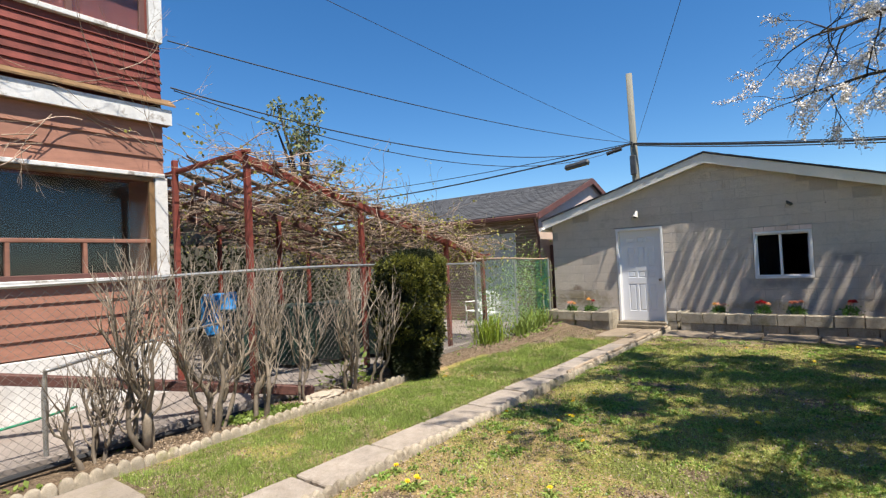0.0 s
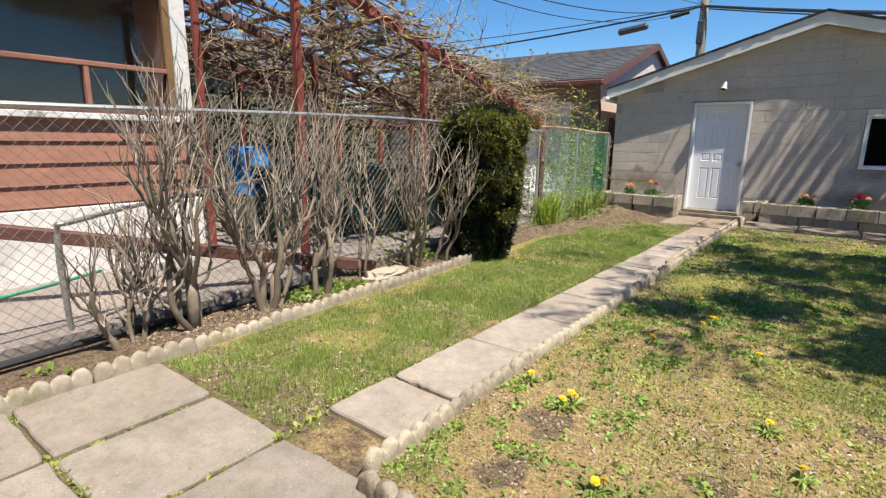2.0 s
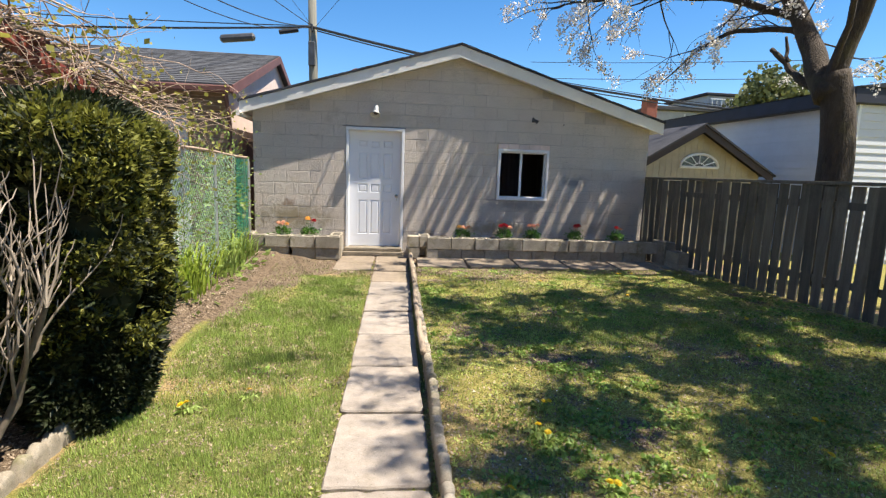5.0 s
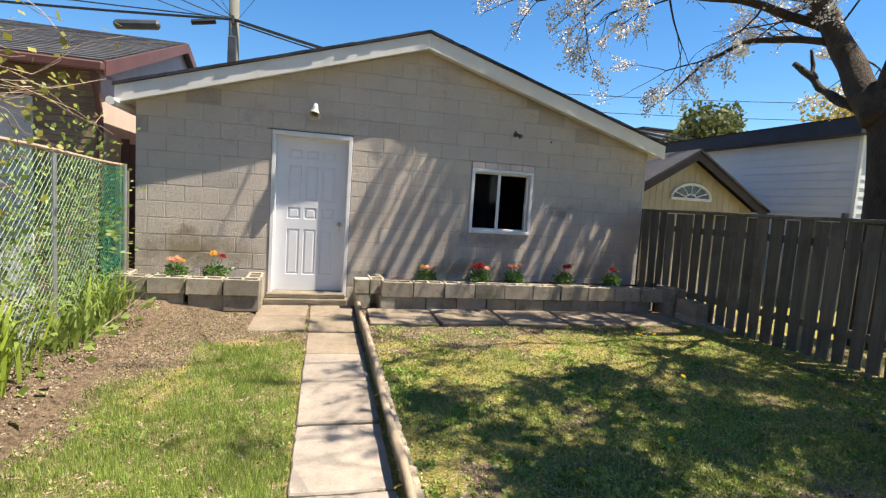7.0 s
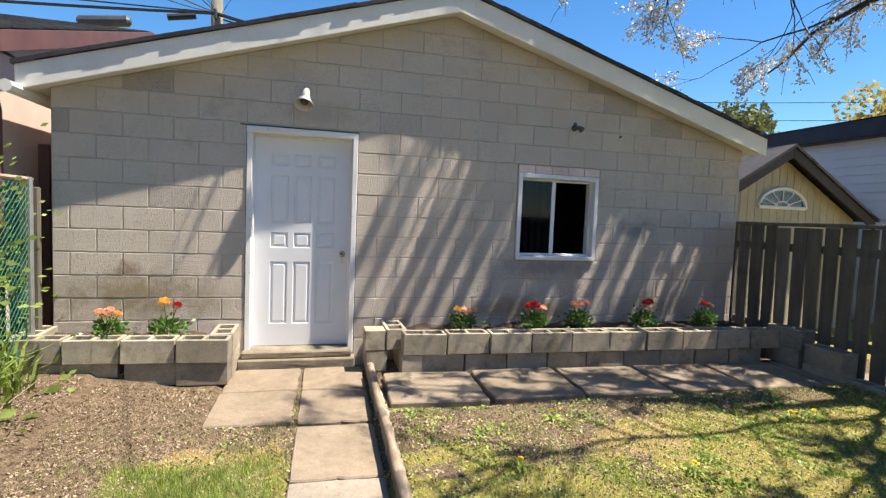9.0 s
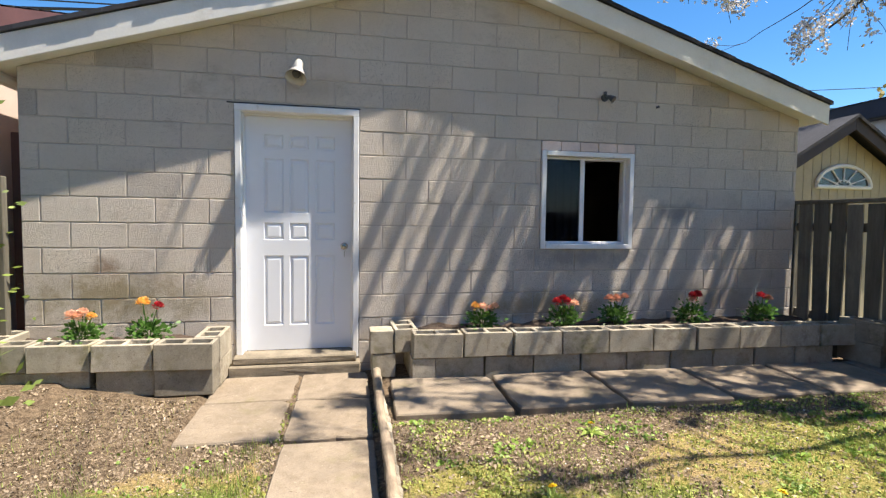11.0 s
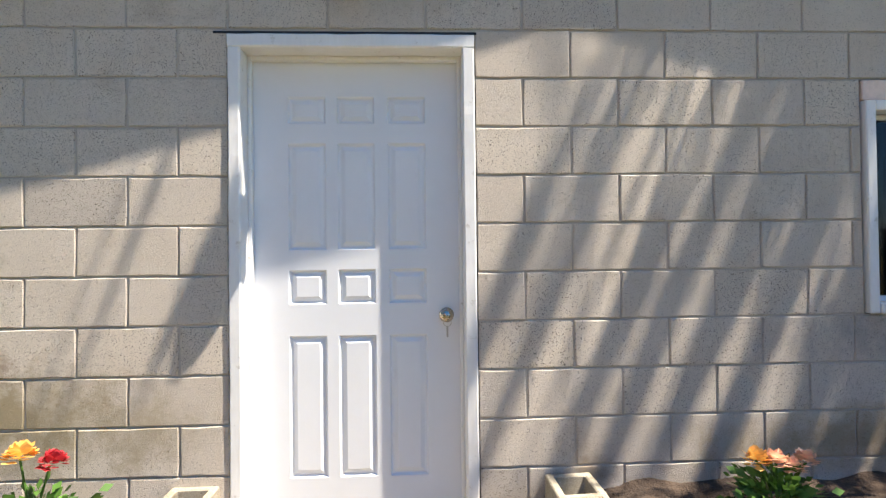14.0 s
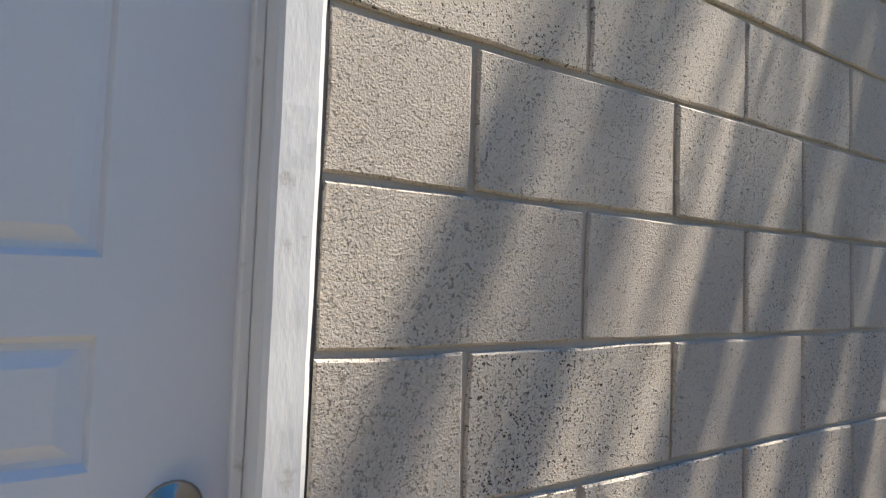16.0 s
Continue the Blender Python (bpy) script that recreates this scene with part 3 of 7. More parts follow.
def garage_shell():
    # core wall with its two openings, built of butted pieces
    wf = Geo()
    y0, y1 = 0.0068, 0.19
    dl, dr, dt = DOOR
    wl, wr, wb, wt = WIN

    def slice_(x0, x1, z0, z1=None):
        mid = [APEX_X] if x0 < APEX_X < x1 else []
        if z1 is None:
            poly = [(x0, z0), (x1, z0), (x1, roof_z(x1))] + [(m, roof_z(m)) for m in mid] + [(x0, roof_z(x0))]
        else:
            poly = [(x0, z0), (x1, z0), (x1, z1), (x0, z1)]
        wf.prism(poly, y0, y1)
    slice_(WALL_L, dl, -0.15)
    slice_(dl, dr, dt)
    slice_(dr, wl, -0.15)
    slice_(wl, wr, -0.15, wb)
    slice_(wl, wr, wt)
    slice_(wr, WALL_R, -0.15)
    wall = part("wall_front", wf, M["mortar"], None, "beige painted concrete block gable wall with door and window", kind="structure")
    wall["category"] = "wall"
    # other walls, floor and ceiling of the garage
    g = Geo().box(WALL_L, WALL_L + 0.19, 0.19, 6.2, -0.15, 2.42)
    tagged(part("wall_left", g, M["block"], None, "painted block garage side wall", kind="structure"), category="wall")
    g = Geo().box(WALL_R - 0.19, WALL_R, 0.19, 6.2, -0.15, 2.40)
    tagged(part("wall_right", g, M["block"], None, "painted block garage side wall", kind="structure"), category="wall")
    g = Geo().prism([(WALL_L, -0.15), (WALL_R, -0.15), (WALL_R, roof_z(WALL_R)), (APEX_X, APEX_Z), (WALL_L, roof_z(WALL_L))], 6.2, 6.39)
    tagged(part("wall_back", g, M["block"], None, "painted block garage back wall", kind="structure"), category="wall")
    g = Geo().box(WALL_L + 0.19, WALL_R - 0.19, 0.19, 6.2, -0.05, 0.02)
    tagged(part("floor", g, M["patio"], None, "concrete garage floor", kind="structure"), category="floor")
    # roof
    roof = thing("roof", "low gable garage roof with dark shingles and white rake boards", "roof", kind="structure")
    ov, fr, up = 0.15, -0.18, 0.032
    deck = Geo()
    for s, xe in ((-1, WALL_L - ov), (1, WALL_R + ov)):
        poly = [(APEX_X, APEX_Z + 0.003), (xe, roof_z(xe) + 0.003), (xe, roof_z(xe) + 0.13 + up), (APEX_X, APEX_Z + 0.13 + up)]
        deck.prism(poly, fr + 0.03, 6.6)
    part("roof_deck", deck, M["fascia"], roof, "white boarded soffit and deck")
    for s, xe in ((-1, WALL_L - ov - 0.02), (1, WALL_R + ov + 0.02)):
        poly = [(APEX_X, APEX_Z - 0.054 + up), (xe, roof_z(xe) - 0.054 + up), (xe, roof_z(xe) + 0.145 + up), (APEX_X, APEX_Z + 0.145 + up)]
        part("rake_board", Geo().prism(poly if s > 0 else poly[::-1], fr, fr + 0.028, b=0.004), M["fascia"], roof, "white painted rake board")
        # uneven shingle edge: short overlapping pieces
        g = Geo()
        n = 26
        for i in range(n):
            a, b = APEX_X + (xe - APEX_X) * i / n, APEX_X + (xe - APEX_X) * (i + 1.12) / n
            j = rnd.uniform(-0.003, 0.003)
            za, zb = roof_z(a) + 0.148 + up + j, roof_z(b) + 0.148 + up + j
            y = fr - 0.022 + rnd.uniform(-0.007, 0.005)
            poly = [(a, za), (b, zb), (b, zb + 0.034), (a, za + 0.036)]
            g.prism(poly, y, 6.62)
        part("shingles", g, M["dark_shingle"], roof, "dark asphalt shingle edge")
    g = Geo().tube([(WALL_L - 0.16, -0.33, 2.36), (WALL_L - 0.16, 6.5, 2.33)], 0.05, 8)
    part("gutter", g, M["fascia"], roof, "white eave gutter")
    return wall


def clip_poly(poly, a, b, c):
    """The part of a polygon where a*x + b*z <= c."""
    out = []
    for i, p in enumerate(poly):
        q = poly[(i + 1) % len(poly)]
        dp, dq = a * p[0] + b * p[1] - c, a * q[0] + b * q[1] - c
        if dp <= 0:
            out.append(p)
        if dp * dq < 0:
            t = dp / (dp - dq)
            out.append((p[0] + t * (q[0] - p[0]), p[1] + t * (q[1] - p[1])))
    return out


def worn_block(poly, seed):
    """The face of one block, its edges slightly uneven and rounded off."""
    r = random.Random(seed)
    pts = []
    for i, p in enumerate(poly):
        q = poly[(i + 1) % len(poly)]
        ln = math.hypot(q[0] - p[0], q[1] - p[1])
        n = 4 if ln > 0.25 else 3 if ln > 0.1 else 1
        for k in range(n):
            j = 0.0022
            pts.append((p[0] + (q[0] - p[0]) * k / n + r.uniform(-j, j), p[1] + (q[1] - p[1]) * k / n + r.uniform(-j, j)))
    hx = max(abs(p[0]) for p in pts)
    hz = max(abs(p[1]) for p in pts)
    n = len(pts)
    inner = [(p[0] * (1 - 0.0036 / hx), p[1] * (1 - 0.0036 / hz)) for p in pts]
    vs = [(p[0], 0.0, p[1]) for p in inner] + [(p[0], 0.0035, p[1]) for p in pts] + [(p[0], 0.03, p[1]) for p in pts]
    fs = [tuple(range(n))]
    for k in range(2):
        fs += [(k * n + i, (k + 1) * n + i, (k + 1) * n + (i + 1) % n, k * n + (i + 1) % n) for i in range(n)]
    return Geo().add(vs, fs).mesh("block", M["block"])


def garage_blocks(wall):
    """The blocks of the front wall, each a piece of its own, clipped by roof and openings."""
    J = 0.0046
    shared = {}
    holes = [(DOOR[0], DOOR[1], -1, DOOR[2]), (WIN[0], WIN[1], WIN[2], WIN[3])]
    for r in range(-7, 12):
        zt, zb = L0 - COURSE * r, L0 - COURSE * (r + 1)
        first = -14 + (r % 2)
        for c in range(first, 24, 2):
            rects = [(HALF * c, HALF * (c + 2), zb, zt)]
            for hx0, hx1, hz0, hz1 in holes:
                nxt = []
                for x0, x1, z0, z1 in rects:
                    if x1 <= hx0 + 0.01 or x0 >= hx1 - 0.01 or z1 <= hz0 + 0.02 or z0 >= hz1 - 0.02:
                        nxt.append((x0, x1, z0, z1))
                        continue
                    if x0 < hx0 - 0.02:
                        nxt.append((x0, hx0, z0, z1))
                    if x1 > hx1 + 0.02:
                        nxt.append((hx1, x1, z0, z1))
                rects = nxt
            for x0, x1, z0, z1 in rects:
                x0, x1 = max(x0, WALL_L), min(x1, WALL_R)
                if x1 - x0 < 0.03:
                    continue
                poly = [(x0 + J, z0 + J), (x1 - J, z0 + J), (x1 - J, z1 - J), (x0 + J, z1 - J)]
                poly = clip_poly(poly, PITCH, 1, APEX_Z + PITCH * APEX_X - 0.005)
                poly = clip_poly(poly, -PITCH, 1, APEX_Z - PITCH * APEX_X - 0.005) if len(poly) > 2 else poly
                if len(poly) < 3:
                    continue
                zs, xs = [p[1] for p in poly], [p[0] for p in poly]
                if max(zs) - min(zs) < 0.02 or max(xs) - min(xs) < 0.02:
                    continue
                cx, cz = (x0 + x1) / 2, (z0 + z1) / 2
                whole = len(poly) == 4 and abs(max(zs) - min(zs) - (COURSE - 2 * J)) < 1e-4
                key = (round(x1 - x0, 3), rnd.randrange(4)) if whole else None
                me = shared.get(key) if key else None
                if me is None:
                    me = worn_block([(p[0] - cx, p[1] - cz) for p in poly], len(shared))
                    if key:
                        shared[key] = me
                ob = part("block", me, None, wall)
                ob.matrix_local = pose(cx, rnd.uniform(-0.0015, 0.0015), cz, 0, 0, rnd.uniform(-0.15, 0.15))


def panel_field(g, x0, x1, z0, z1, y):
    """A moulded door panel: a sunk groove round a raised field."""
    d, w = 0.011, 0.022
    ring = [(0.0, 0.0), (0.008, d), (0.016, d), (w + 0.012, 0.002)]
    verts, faces = [], []
    for inset, dep in ring:
        verts += [(x0 + inset, y + dep, z0 + inset), (x1 - inset, y + dep, z0 + inset), (x1 - inset, y + dep, z1 - inset), (x0 + inset, y + dep, z1 - inset)]
    for k in range(len(ring) - 1):
        faces += [(4 * k + i, 4 * k + (i + 1) % 4, 4 * k + 4 + (i + 1) % 4, 4 * k + 4 + i) for i in range(4)]
    n = 4 * (len(ring) - 1)
    faces.append((n, n + 1, n + 2, n + 3))
    g.add(verts, faces)


def garage_door():
    door = thing("door_1", "white nine-panel steel entry door, closed, in a white wooden frame", "door", kind="structure")
    x0, x1, z0, z1, y = -0.966, -0.052, 0.155, 2.19, 0.115
    cols = [(-0.806, -0.642), (-0.593, -0.430), (-0.374, -0.208)]
    rws = [(0.372, 0.984), (1.120, 1.270), (1.356, 1.820), (1.905, 2.024)]
    g = Geo()
    xb = [x0] + [v for c in cols for v in c] + [x1]
    zb = [z0] + [v for c in rws for v in c] + [z1]
    for i in range(len(xb) - 1):
        for j in range(len(zb) - 1):
            a, b, c, d = xb[i], xb[i + 1], zb[j], zb[j + 1]
            if i % 2 and j % 2:
                panel_field(g, a, b, c, d, y)
            else:
                g.add([(a, y, c), (b, y, c), (b, y, d), (a, y, d)], [(0, 1, 2, 3)])
    g.box(x0, x1, y + 0.014, y + 0.045, z0, z1)
    part("door_leaf", g, M["door"], door, "white panelled door leaf")
    fr = [("jamb", (-1.016, -0.966, -0.012, 0.215, 0.10, 2.19)), ("jamb", (-0.052, -0.001, -0.012, 0.215, 0.10, 2.19)), ("head", (-1.016, -0.001, -0.012, 0.215, 2.19, 2.247))]
    for nm, b in fr:
        n = 60 if nm == "jamb" else 30
        g = Geo()
        vs = []
        for i in range(n + 1):
            t = i / n
            for px, py in ((b[0], b[3]), (b[0], b[2] + 0.006), (b[0] + 0.006, b[2]), (b[1] - 0.006, b[2]), (b[1], b[2] + 0.006), (b[1], b[3])) if nm == "jamb" else ((b[4], b[3]), (b[4], b[2] + 0.006), (b[4] + 0.006, b[2]), (b[5] - 0.006, b[2]), (b[5], b[2] + 0.006), (b[5], b[3])):
                p = Vector((px, py, b[4] + (b[5] - b[4]) * t)) if nm == "jamb" else Vector((b[0] + (b[1] - b[0]) * t, py, px))
                w = noise.noise_vector(p * 9) * 0.0012 + noise.noise_vector(p * 75) * 0.0011
                w.y = min(w.y, 0.001) if py < 0.05 else 0
                vs.append(tuple(p + w))
        g.add(vs, [(i * 6 + k, i * 6 + (k + 1) % 6, (i + 1) * 6 + (k + 1) % 6, (i + 1) * 6 + k) for i in range(n) for k in range(6)] + [tuple(range(6))[::-1], tuple(n * 6 + k for k in range(6))])
        part(nm, g, M["white"], door, "white painted frame, brush-marked")
    for b in ((-0.966, -0.951, 0.080, 0.113, 0.155, 2.19), (-0.067, -0.052, 0.080, 0.113, 0.155, 2.19), (-0.951, -0.067, 0.080, 0.113, 2.172, 2.19)):
        part("door_stop", Geo().box(*b, b=0.003), M["white"], door)
    # knob with its key
    m = pose(-0.124, 0.115, 1.066, 90, 0, 0)
    knob = part("door_knob", Geo().lathe([(0.0, 0.062), (0.012, 0.061), (0.024, 0.055), (0.028, 0.045), (0.025, 0.035), (0.013, 0.027), (0.012, 0.010), (0.031, 0.008), (0.033, 0.0)], 20, m), M["knob"], door, "round satin metal knob", True)
    g = Geo()
    g.tube([(-0.124 + 0.017 * math.cos(a), 0.048, 1.041 + 0.017 * math.sin(a)) for a in np.linspace(0, 2 * math.pi, 15)], 0.0012, 5)
    g.box(-0.128, -0.120, 0.046, 0.049, 0.979, 1.026, 0.001)
    part("key", g, M["steel"], knob, "key hanging on a ring")
    part("hinge", Geo().tube([(-0.962, 0.103, 1.90), (-0.962, 0.103, 1.99)], 0.007, 8), M["steel"], door)
    part("hinge", Geo().tube([(-0.962, 0.103, 0.35), (-0.962, 0.103, 0.44)], 0.007, 8), M["steel"], door)
    # open joint above the frame
    part("gap", Geo().box(-1.075, 0.01, -0.004, 0.004, 2.249, 2.2585), M["black"], door, "dark open joint over the frame")
    for xa, xb in ((-1.0205, -1.0165), (0.0, 0.0042)):
        part("gap", Geo().box(xa, xb, 0.0022, 0.0062, 0.12, 2.246), M["black"], door, "dark open joint beside the frame")
    # step
    step = thing("door_step", "rough two-layer concrete door step", "step", kind="structure")
    for nm, b in (("tread", (-1.03, -0.02, -0.11, 0.215, 0.085, 0.15)), ("riser", (-1.06, 0.015, -0.145, 0.05, -0.06, 0.083))):
        bm = bmesh.new()
        gg = Geo().box(*b, b=0.012)
        bm.from_mesh(gg.mesh("t", M["step"]))
        bmesh.ops.subdivide_edges(bm, edges=bm.edges[:], cuts=5, use_grid_fill=True)
        for v in bm.verts:
            k = noise.noise_vector(v.co * 14) * 0.007 + noise.noise_vector(v.co * 40) * 0.003
            v.co += Vector((k.x, k.y, k.z * 0.6))
        me = bpy.data.meshes.new(nm)
        bm.to_mesh(me)
        bm.free()
        me.materials.append(M["step"])
        part(nm, me, None, step)


def garage_window():
    win = thing("window_1", "white vinyl sliding window with a dark room behind, brick course above", "window", kind="structure")
    x0, x1, z0, z1 = 1.682, 2.628, 1.055, 1.972
    # trim
    t = 0.045
    for nm, b in (("trim", (x0, x0 + t, -0.02, 0.05, z0, z1)), ("trim", (x1 - t, x1, -0.02, 0.05, z0, z1)),
                  ("trim", (x0 + t, x1 - t, -0.02, 0.05, z1 - t, z1)), ("sill", (x0 + t, x1 - t, -0.03, 0.05, z0, z0 + t))):
        part(nm, Geo().box(*b, b=0.004), M["white"], win, "white window trim")
    # deep reveal
    for b in ((x0 + t - 0.004, x0 + t, 0.05, 0.17, z0, z1), (x1 - t, x1 - t + 0.004, 0.05, 0.17, z0, z1)):
        part("reveal", Geo().box(*b), M["white"], win)
    ix0, ix1, iz0, iz1 = x0 + t, x1 - t, z0 + t, z1 - t
    f = 0.024
    for b in ((ix0, ix0 + f, 0.05, 0.11, iz0, iz1), (ix1 - f, ix1, 0.05, 0.11, iz0, iz1), (ix0 + f, ix1 - f, 0.05, 0.11, iz0, iz0 + f), (ix0 + f, ix1 - f, 0.05, 0.11, iz1 - f, iz1)):
        part("window_frame", Geo().box(*b, b=0.003), M["white"], win)
    mid = 2.125
    for b in ((mid - 0.022, mid + 0.022, 0.052, 0.082, iz0 + f, iz1 - f),):
        part("meeting_stile", Geo().box(*b, b=0.003), M["white"], win)
    part("pane", Geo().box(ix0 + f, mid - 0.022, 0.066, 0.070, iz0 + f, iz1 - f), M["dark_glass"], win, "dark pane").visible_shadow = False
    part("latch", Geo().box(ix1 - f - 0.018, ix1 - f - 0.004, 0.07, 0.088, 1.44, 1.50, 0.002), M["plastic"], win, "white latch")
    # curtain behind the left pane
    g = Geo()
    n = 24
    vs = [(ix0 + (mid - ix0) * i / n, 0.135 + 0.010 * math.sin(i * 1.3), z) for z in (iz0, iz1) for i in range(n + 1)]
    g.add(vs, [(i, i + 1, n + 2 + i, n + 1 + i) for i in range(n)])
    part("curtain", g, M["navy"], win, "dark blue cloth curtain", True)
    # brick course over the window
    xs = np.linspace(x0 - 0.005, x1 + 0.01, 6)
    for i in range(5):
        part("brick", Geo().box(xs[i] + 0.003, xs[i + 1] - 0.003, -0.006, 0.06, 1.976, 2.062, 0.004), M["pink_brick"], win)


def wall_fittings():
    lamp = thing("wall_lamp", "small bell-shaped enamel wall lamp over the door", "lamp")
    m = pose(-0.505, -0.14, 2.51, -28, 8, 0) @ Matrix.Scale(1.32, 4)
    part("shade", Geo().lathe([(0.018, 0.075), (0.024, 0.06), (0.028, 0.03), (0.036, 0.0), (0.052, -0.035), (0.066, -0.06), (0.064, -0.06), (0.048, -0.035), (0.03, 0.0)], 20, m), M["lamp"], lamp, "aged bell shade", True)
    part("bulb", Geo().lathe([(0.0, -0.052), (0.02, -0.046), (0.028, -0.03), (0.022, -0.01), (0.012, 0.0)], 12, m), M["dark_metal"], lamp, "unlit bulb", True)
    part("bracket", Geo().tube([(-0.505, 0.0, 2.60), (-0.505, -0.06, 2.605), (-0.505, -0.105, 2.585)], 0.014, 8), M["lamp"], lamp)
    part("wall_plate", Geo().lathe([(0.0, 0.02), (0.035, 0.018), (0.04, 0.0)], 14, pose(-0.505, 0.0, 2.60, 90)), M["lamp"], lamp)
    fix = thing("flood_lamp", "old dark twin flood lamp holder on the wall", "lamp")
    part("base", Geo().lathe([(0.0, 0.03), (0.03, 0.028), (0.035, 0.0)], 14, pose(2.30, 0.0, 2.49, 90)), M["dark_metal"], fix)
    part("holder", Geo().tube([(2.30, -0.02, 2.49), (2.315, -0.07, 2.485), (2.34, -0.10, 2.455)], [0.012, 0.02, 0.034], 10), M["dark_metal"], fix)
    part("holder", Geo().tube([(2.29, -0.02, 2.50), (2.275, -0.06, 2.525)], [0.01, 0.018], 8), M["dark_metal"], fix)
    for x, z in ((2.86, 2.435),):
        b = thing("wall_bolt", "small dark bolt stuck in the block wall", "bolt")
        part("head", Geo().tube([(x, 0.0, z), (x, -0.03, z)], 0.012, 6), M["dark_metal"], b)


# ---------------------------------------------------------------- planters, slabs, edging
def cinder_mesh(seed):
    """One hollow two-core block cast in a piece, its edges worn."""
    L, D, H, s, w = 0.397, 0.190, 0.192, 0.032, 0.030
    xs, ys = [0, w, (L - w) / 2, (L + w) / 2, L - w, L], [0, s, D - s, D]
    solid = lambda i, j: 0 <= i < 5 and 0 <= j < 3 and not (j == 1 and i in (1, 3))  # noqa: E731
    bm = bmesh.new()
    v = {(i, j, k): bm.verts.new((xs[i], ys[j], H * k)) for i in range(6) for j in range(4) for k in (0, 1)}
    for i in range(5):
        for j in range(3):
            if not solid(i, j):
                continue
            bm.faces.new([v[i, j, 1], v[i + 1, j, 1], v[i + 1, j + 1, 1], v[i, j + 1, 1]])
            bm.faces.new([v[i, j, 0], v[i, j + 1, 0], v[i + 1, j + 1, 0], v[i + 1, j, 0]])
            for di, dj, a, b in ((0, -1, (i, j), (i + 1, j)), (1, 0, (i + 1, j), (i + 1, j + 1)), (0, 1, (i + 1, j + 1), (i, j + 1)), (-1, 0, (i, j + 1), (i, j))):
                if not solid(i + di, j + dj):
                    bm.faces.new([v[(*a, 0)], v[(*b, 0)], v[(*b, 1)], v[(*a, 1)]])
    bm.normal_update()
    sharp = [e for e in bm.edges if len(e.link_faces) == 2 and e.calc_face_angle() > 1]
    bmesh.ops.bevel(bm, geom=sharp, offset=0.005, segments=1, affect="EDGES")
    for q in bm.verts:
        k = noise.noise_vector(q.co * 23 + Vector((seed * 7, 0, 0)))
        q.co += Vector((k.x, k.y, k.z)) * 0.0035
    me = bpy.data.meshes.new("cinder_block")
    bm.to_mesh(me)
    bm.free()
    me.materials.append(M["cinder"])
    return me


def planters():
    shapes = [cinder_mesh(k) for k in range(5)]

    def put(parent, x, y, z, turn=0.0):
        ob = part("cinder_block", shapes[rnd.randrange(5)], None, parent)
        ob.matrix_local = pose(x, y, z, rnd.uniform(-0.8, 0.8), rnd.uniform(-0.8, 0.8), turn + rnd.uniform(-1.2, 1.2))
    def front(x):
        return -0.60 - 0.035 * x
    p = thing("raised_planter", "long two-course cinder block planter against the garage wall", "planter", "block planters")
    for i in range(10):
        x = 0.40 + 0.411 * i
        put(p, x, front(x) + rnd.uniform(-0.01, 0.01), 0.222, -2.0)
        if i < 9:
            put(p, x + 0.20 - 0.02, front(x) + 0.02 + rnd.uniform(-0.008, 0.008), 0.025, -2.0)
    ob = part('cinder_block', shapes[0], None, p)
    ob.matrix_local = pose(0.395, -0.60, 0.025, 0, 0, -1) @ Matrix.Diagonal((0.46, 1, 1, 1))
    put(p, 0.585, -0.40, 0.025, 90)
    put(p, 0.468, -0.405, 0.224, 91)
    put(p, 0.285, -0.40, 0.02, 90)
    part("half_block", Geo().box(0.078, 0.268, -0.40, -0.21, 0.216, 0.405, 0.006), M["cinder"], p, "pale half block standing on end")
    put(p, 4.64, -0.99, 0.072, 90)
    put(p, 4.635, -1.0, 0.268, 91)
    put(p, 4.64, -1.43, -0.046, 92)
    put(p, 4.63, -1.44, 0.148, 88)
    put(p, 4.66, -1.84, -0.09, 86)
    soil_box(p, 0.45, 4.45, -0.42, 0.005, 0.36)
    q = thing("raised_planter", "short two-course cinder block planter beside the door", "planter", "block planters")
    for i in range(4):
        x = -1.465 - 0.412 * i
        put(q, x, -0.585 + 0.03 * i + rnd.uniform(-0.008, 0.008), 0.205)
        put(q, x + rnd.uniform(-0.03, 0.03), -0.565 + 0.03 * i, 0.010)
    put(q, -1.055, -0.39, 0.208, 90)
    put(q, -1.06, -0.385, 0.012, 90)
    put(q, -2.52, -0.36, 0.21, 92)
    put(q, -2.53, -0.36, 0.012, 92)
    soil_box(q, -2.55, -1.24, -0.38, 0.005, 0.33)


def soil_box(parent, x0, x1, y0, y1, z):
    n, k = 60, 10
    g = Geo()
    vs = []
    for j in range(k + 1):
        for i in range(n + 1):
            x, y = x0 + (x1 - x0) * i / n, y0 + (y1 - y0) * j / k
            vs.append((x, y, z + 0.05 * noise.noise(Vector((x * 5, y * 5, 2))) + 0.02 * noise.noise(Vector((x * 21, y * 21, 2)))))
    g.add(vs, [(j * (n + 1) + i, j * (n + 1) + i + 1, (j + 1) * (n + 1) + i + 1, (j + 1) * (n + 1) + i) for j in range(k) for i in range(n)])
    part("planter_soil", g, M["soil"], parent, "dark loose soil", True, "stuff")


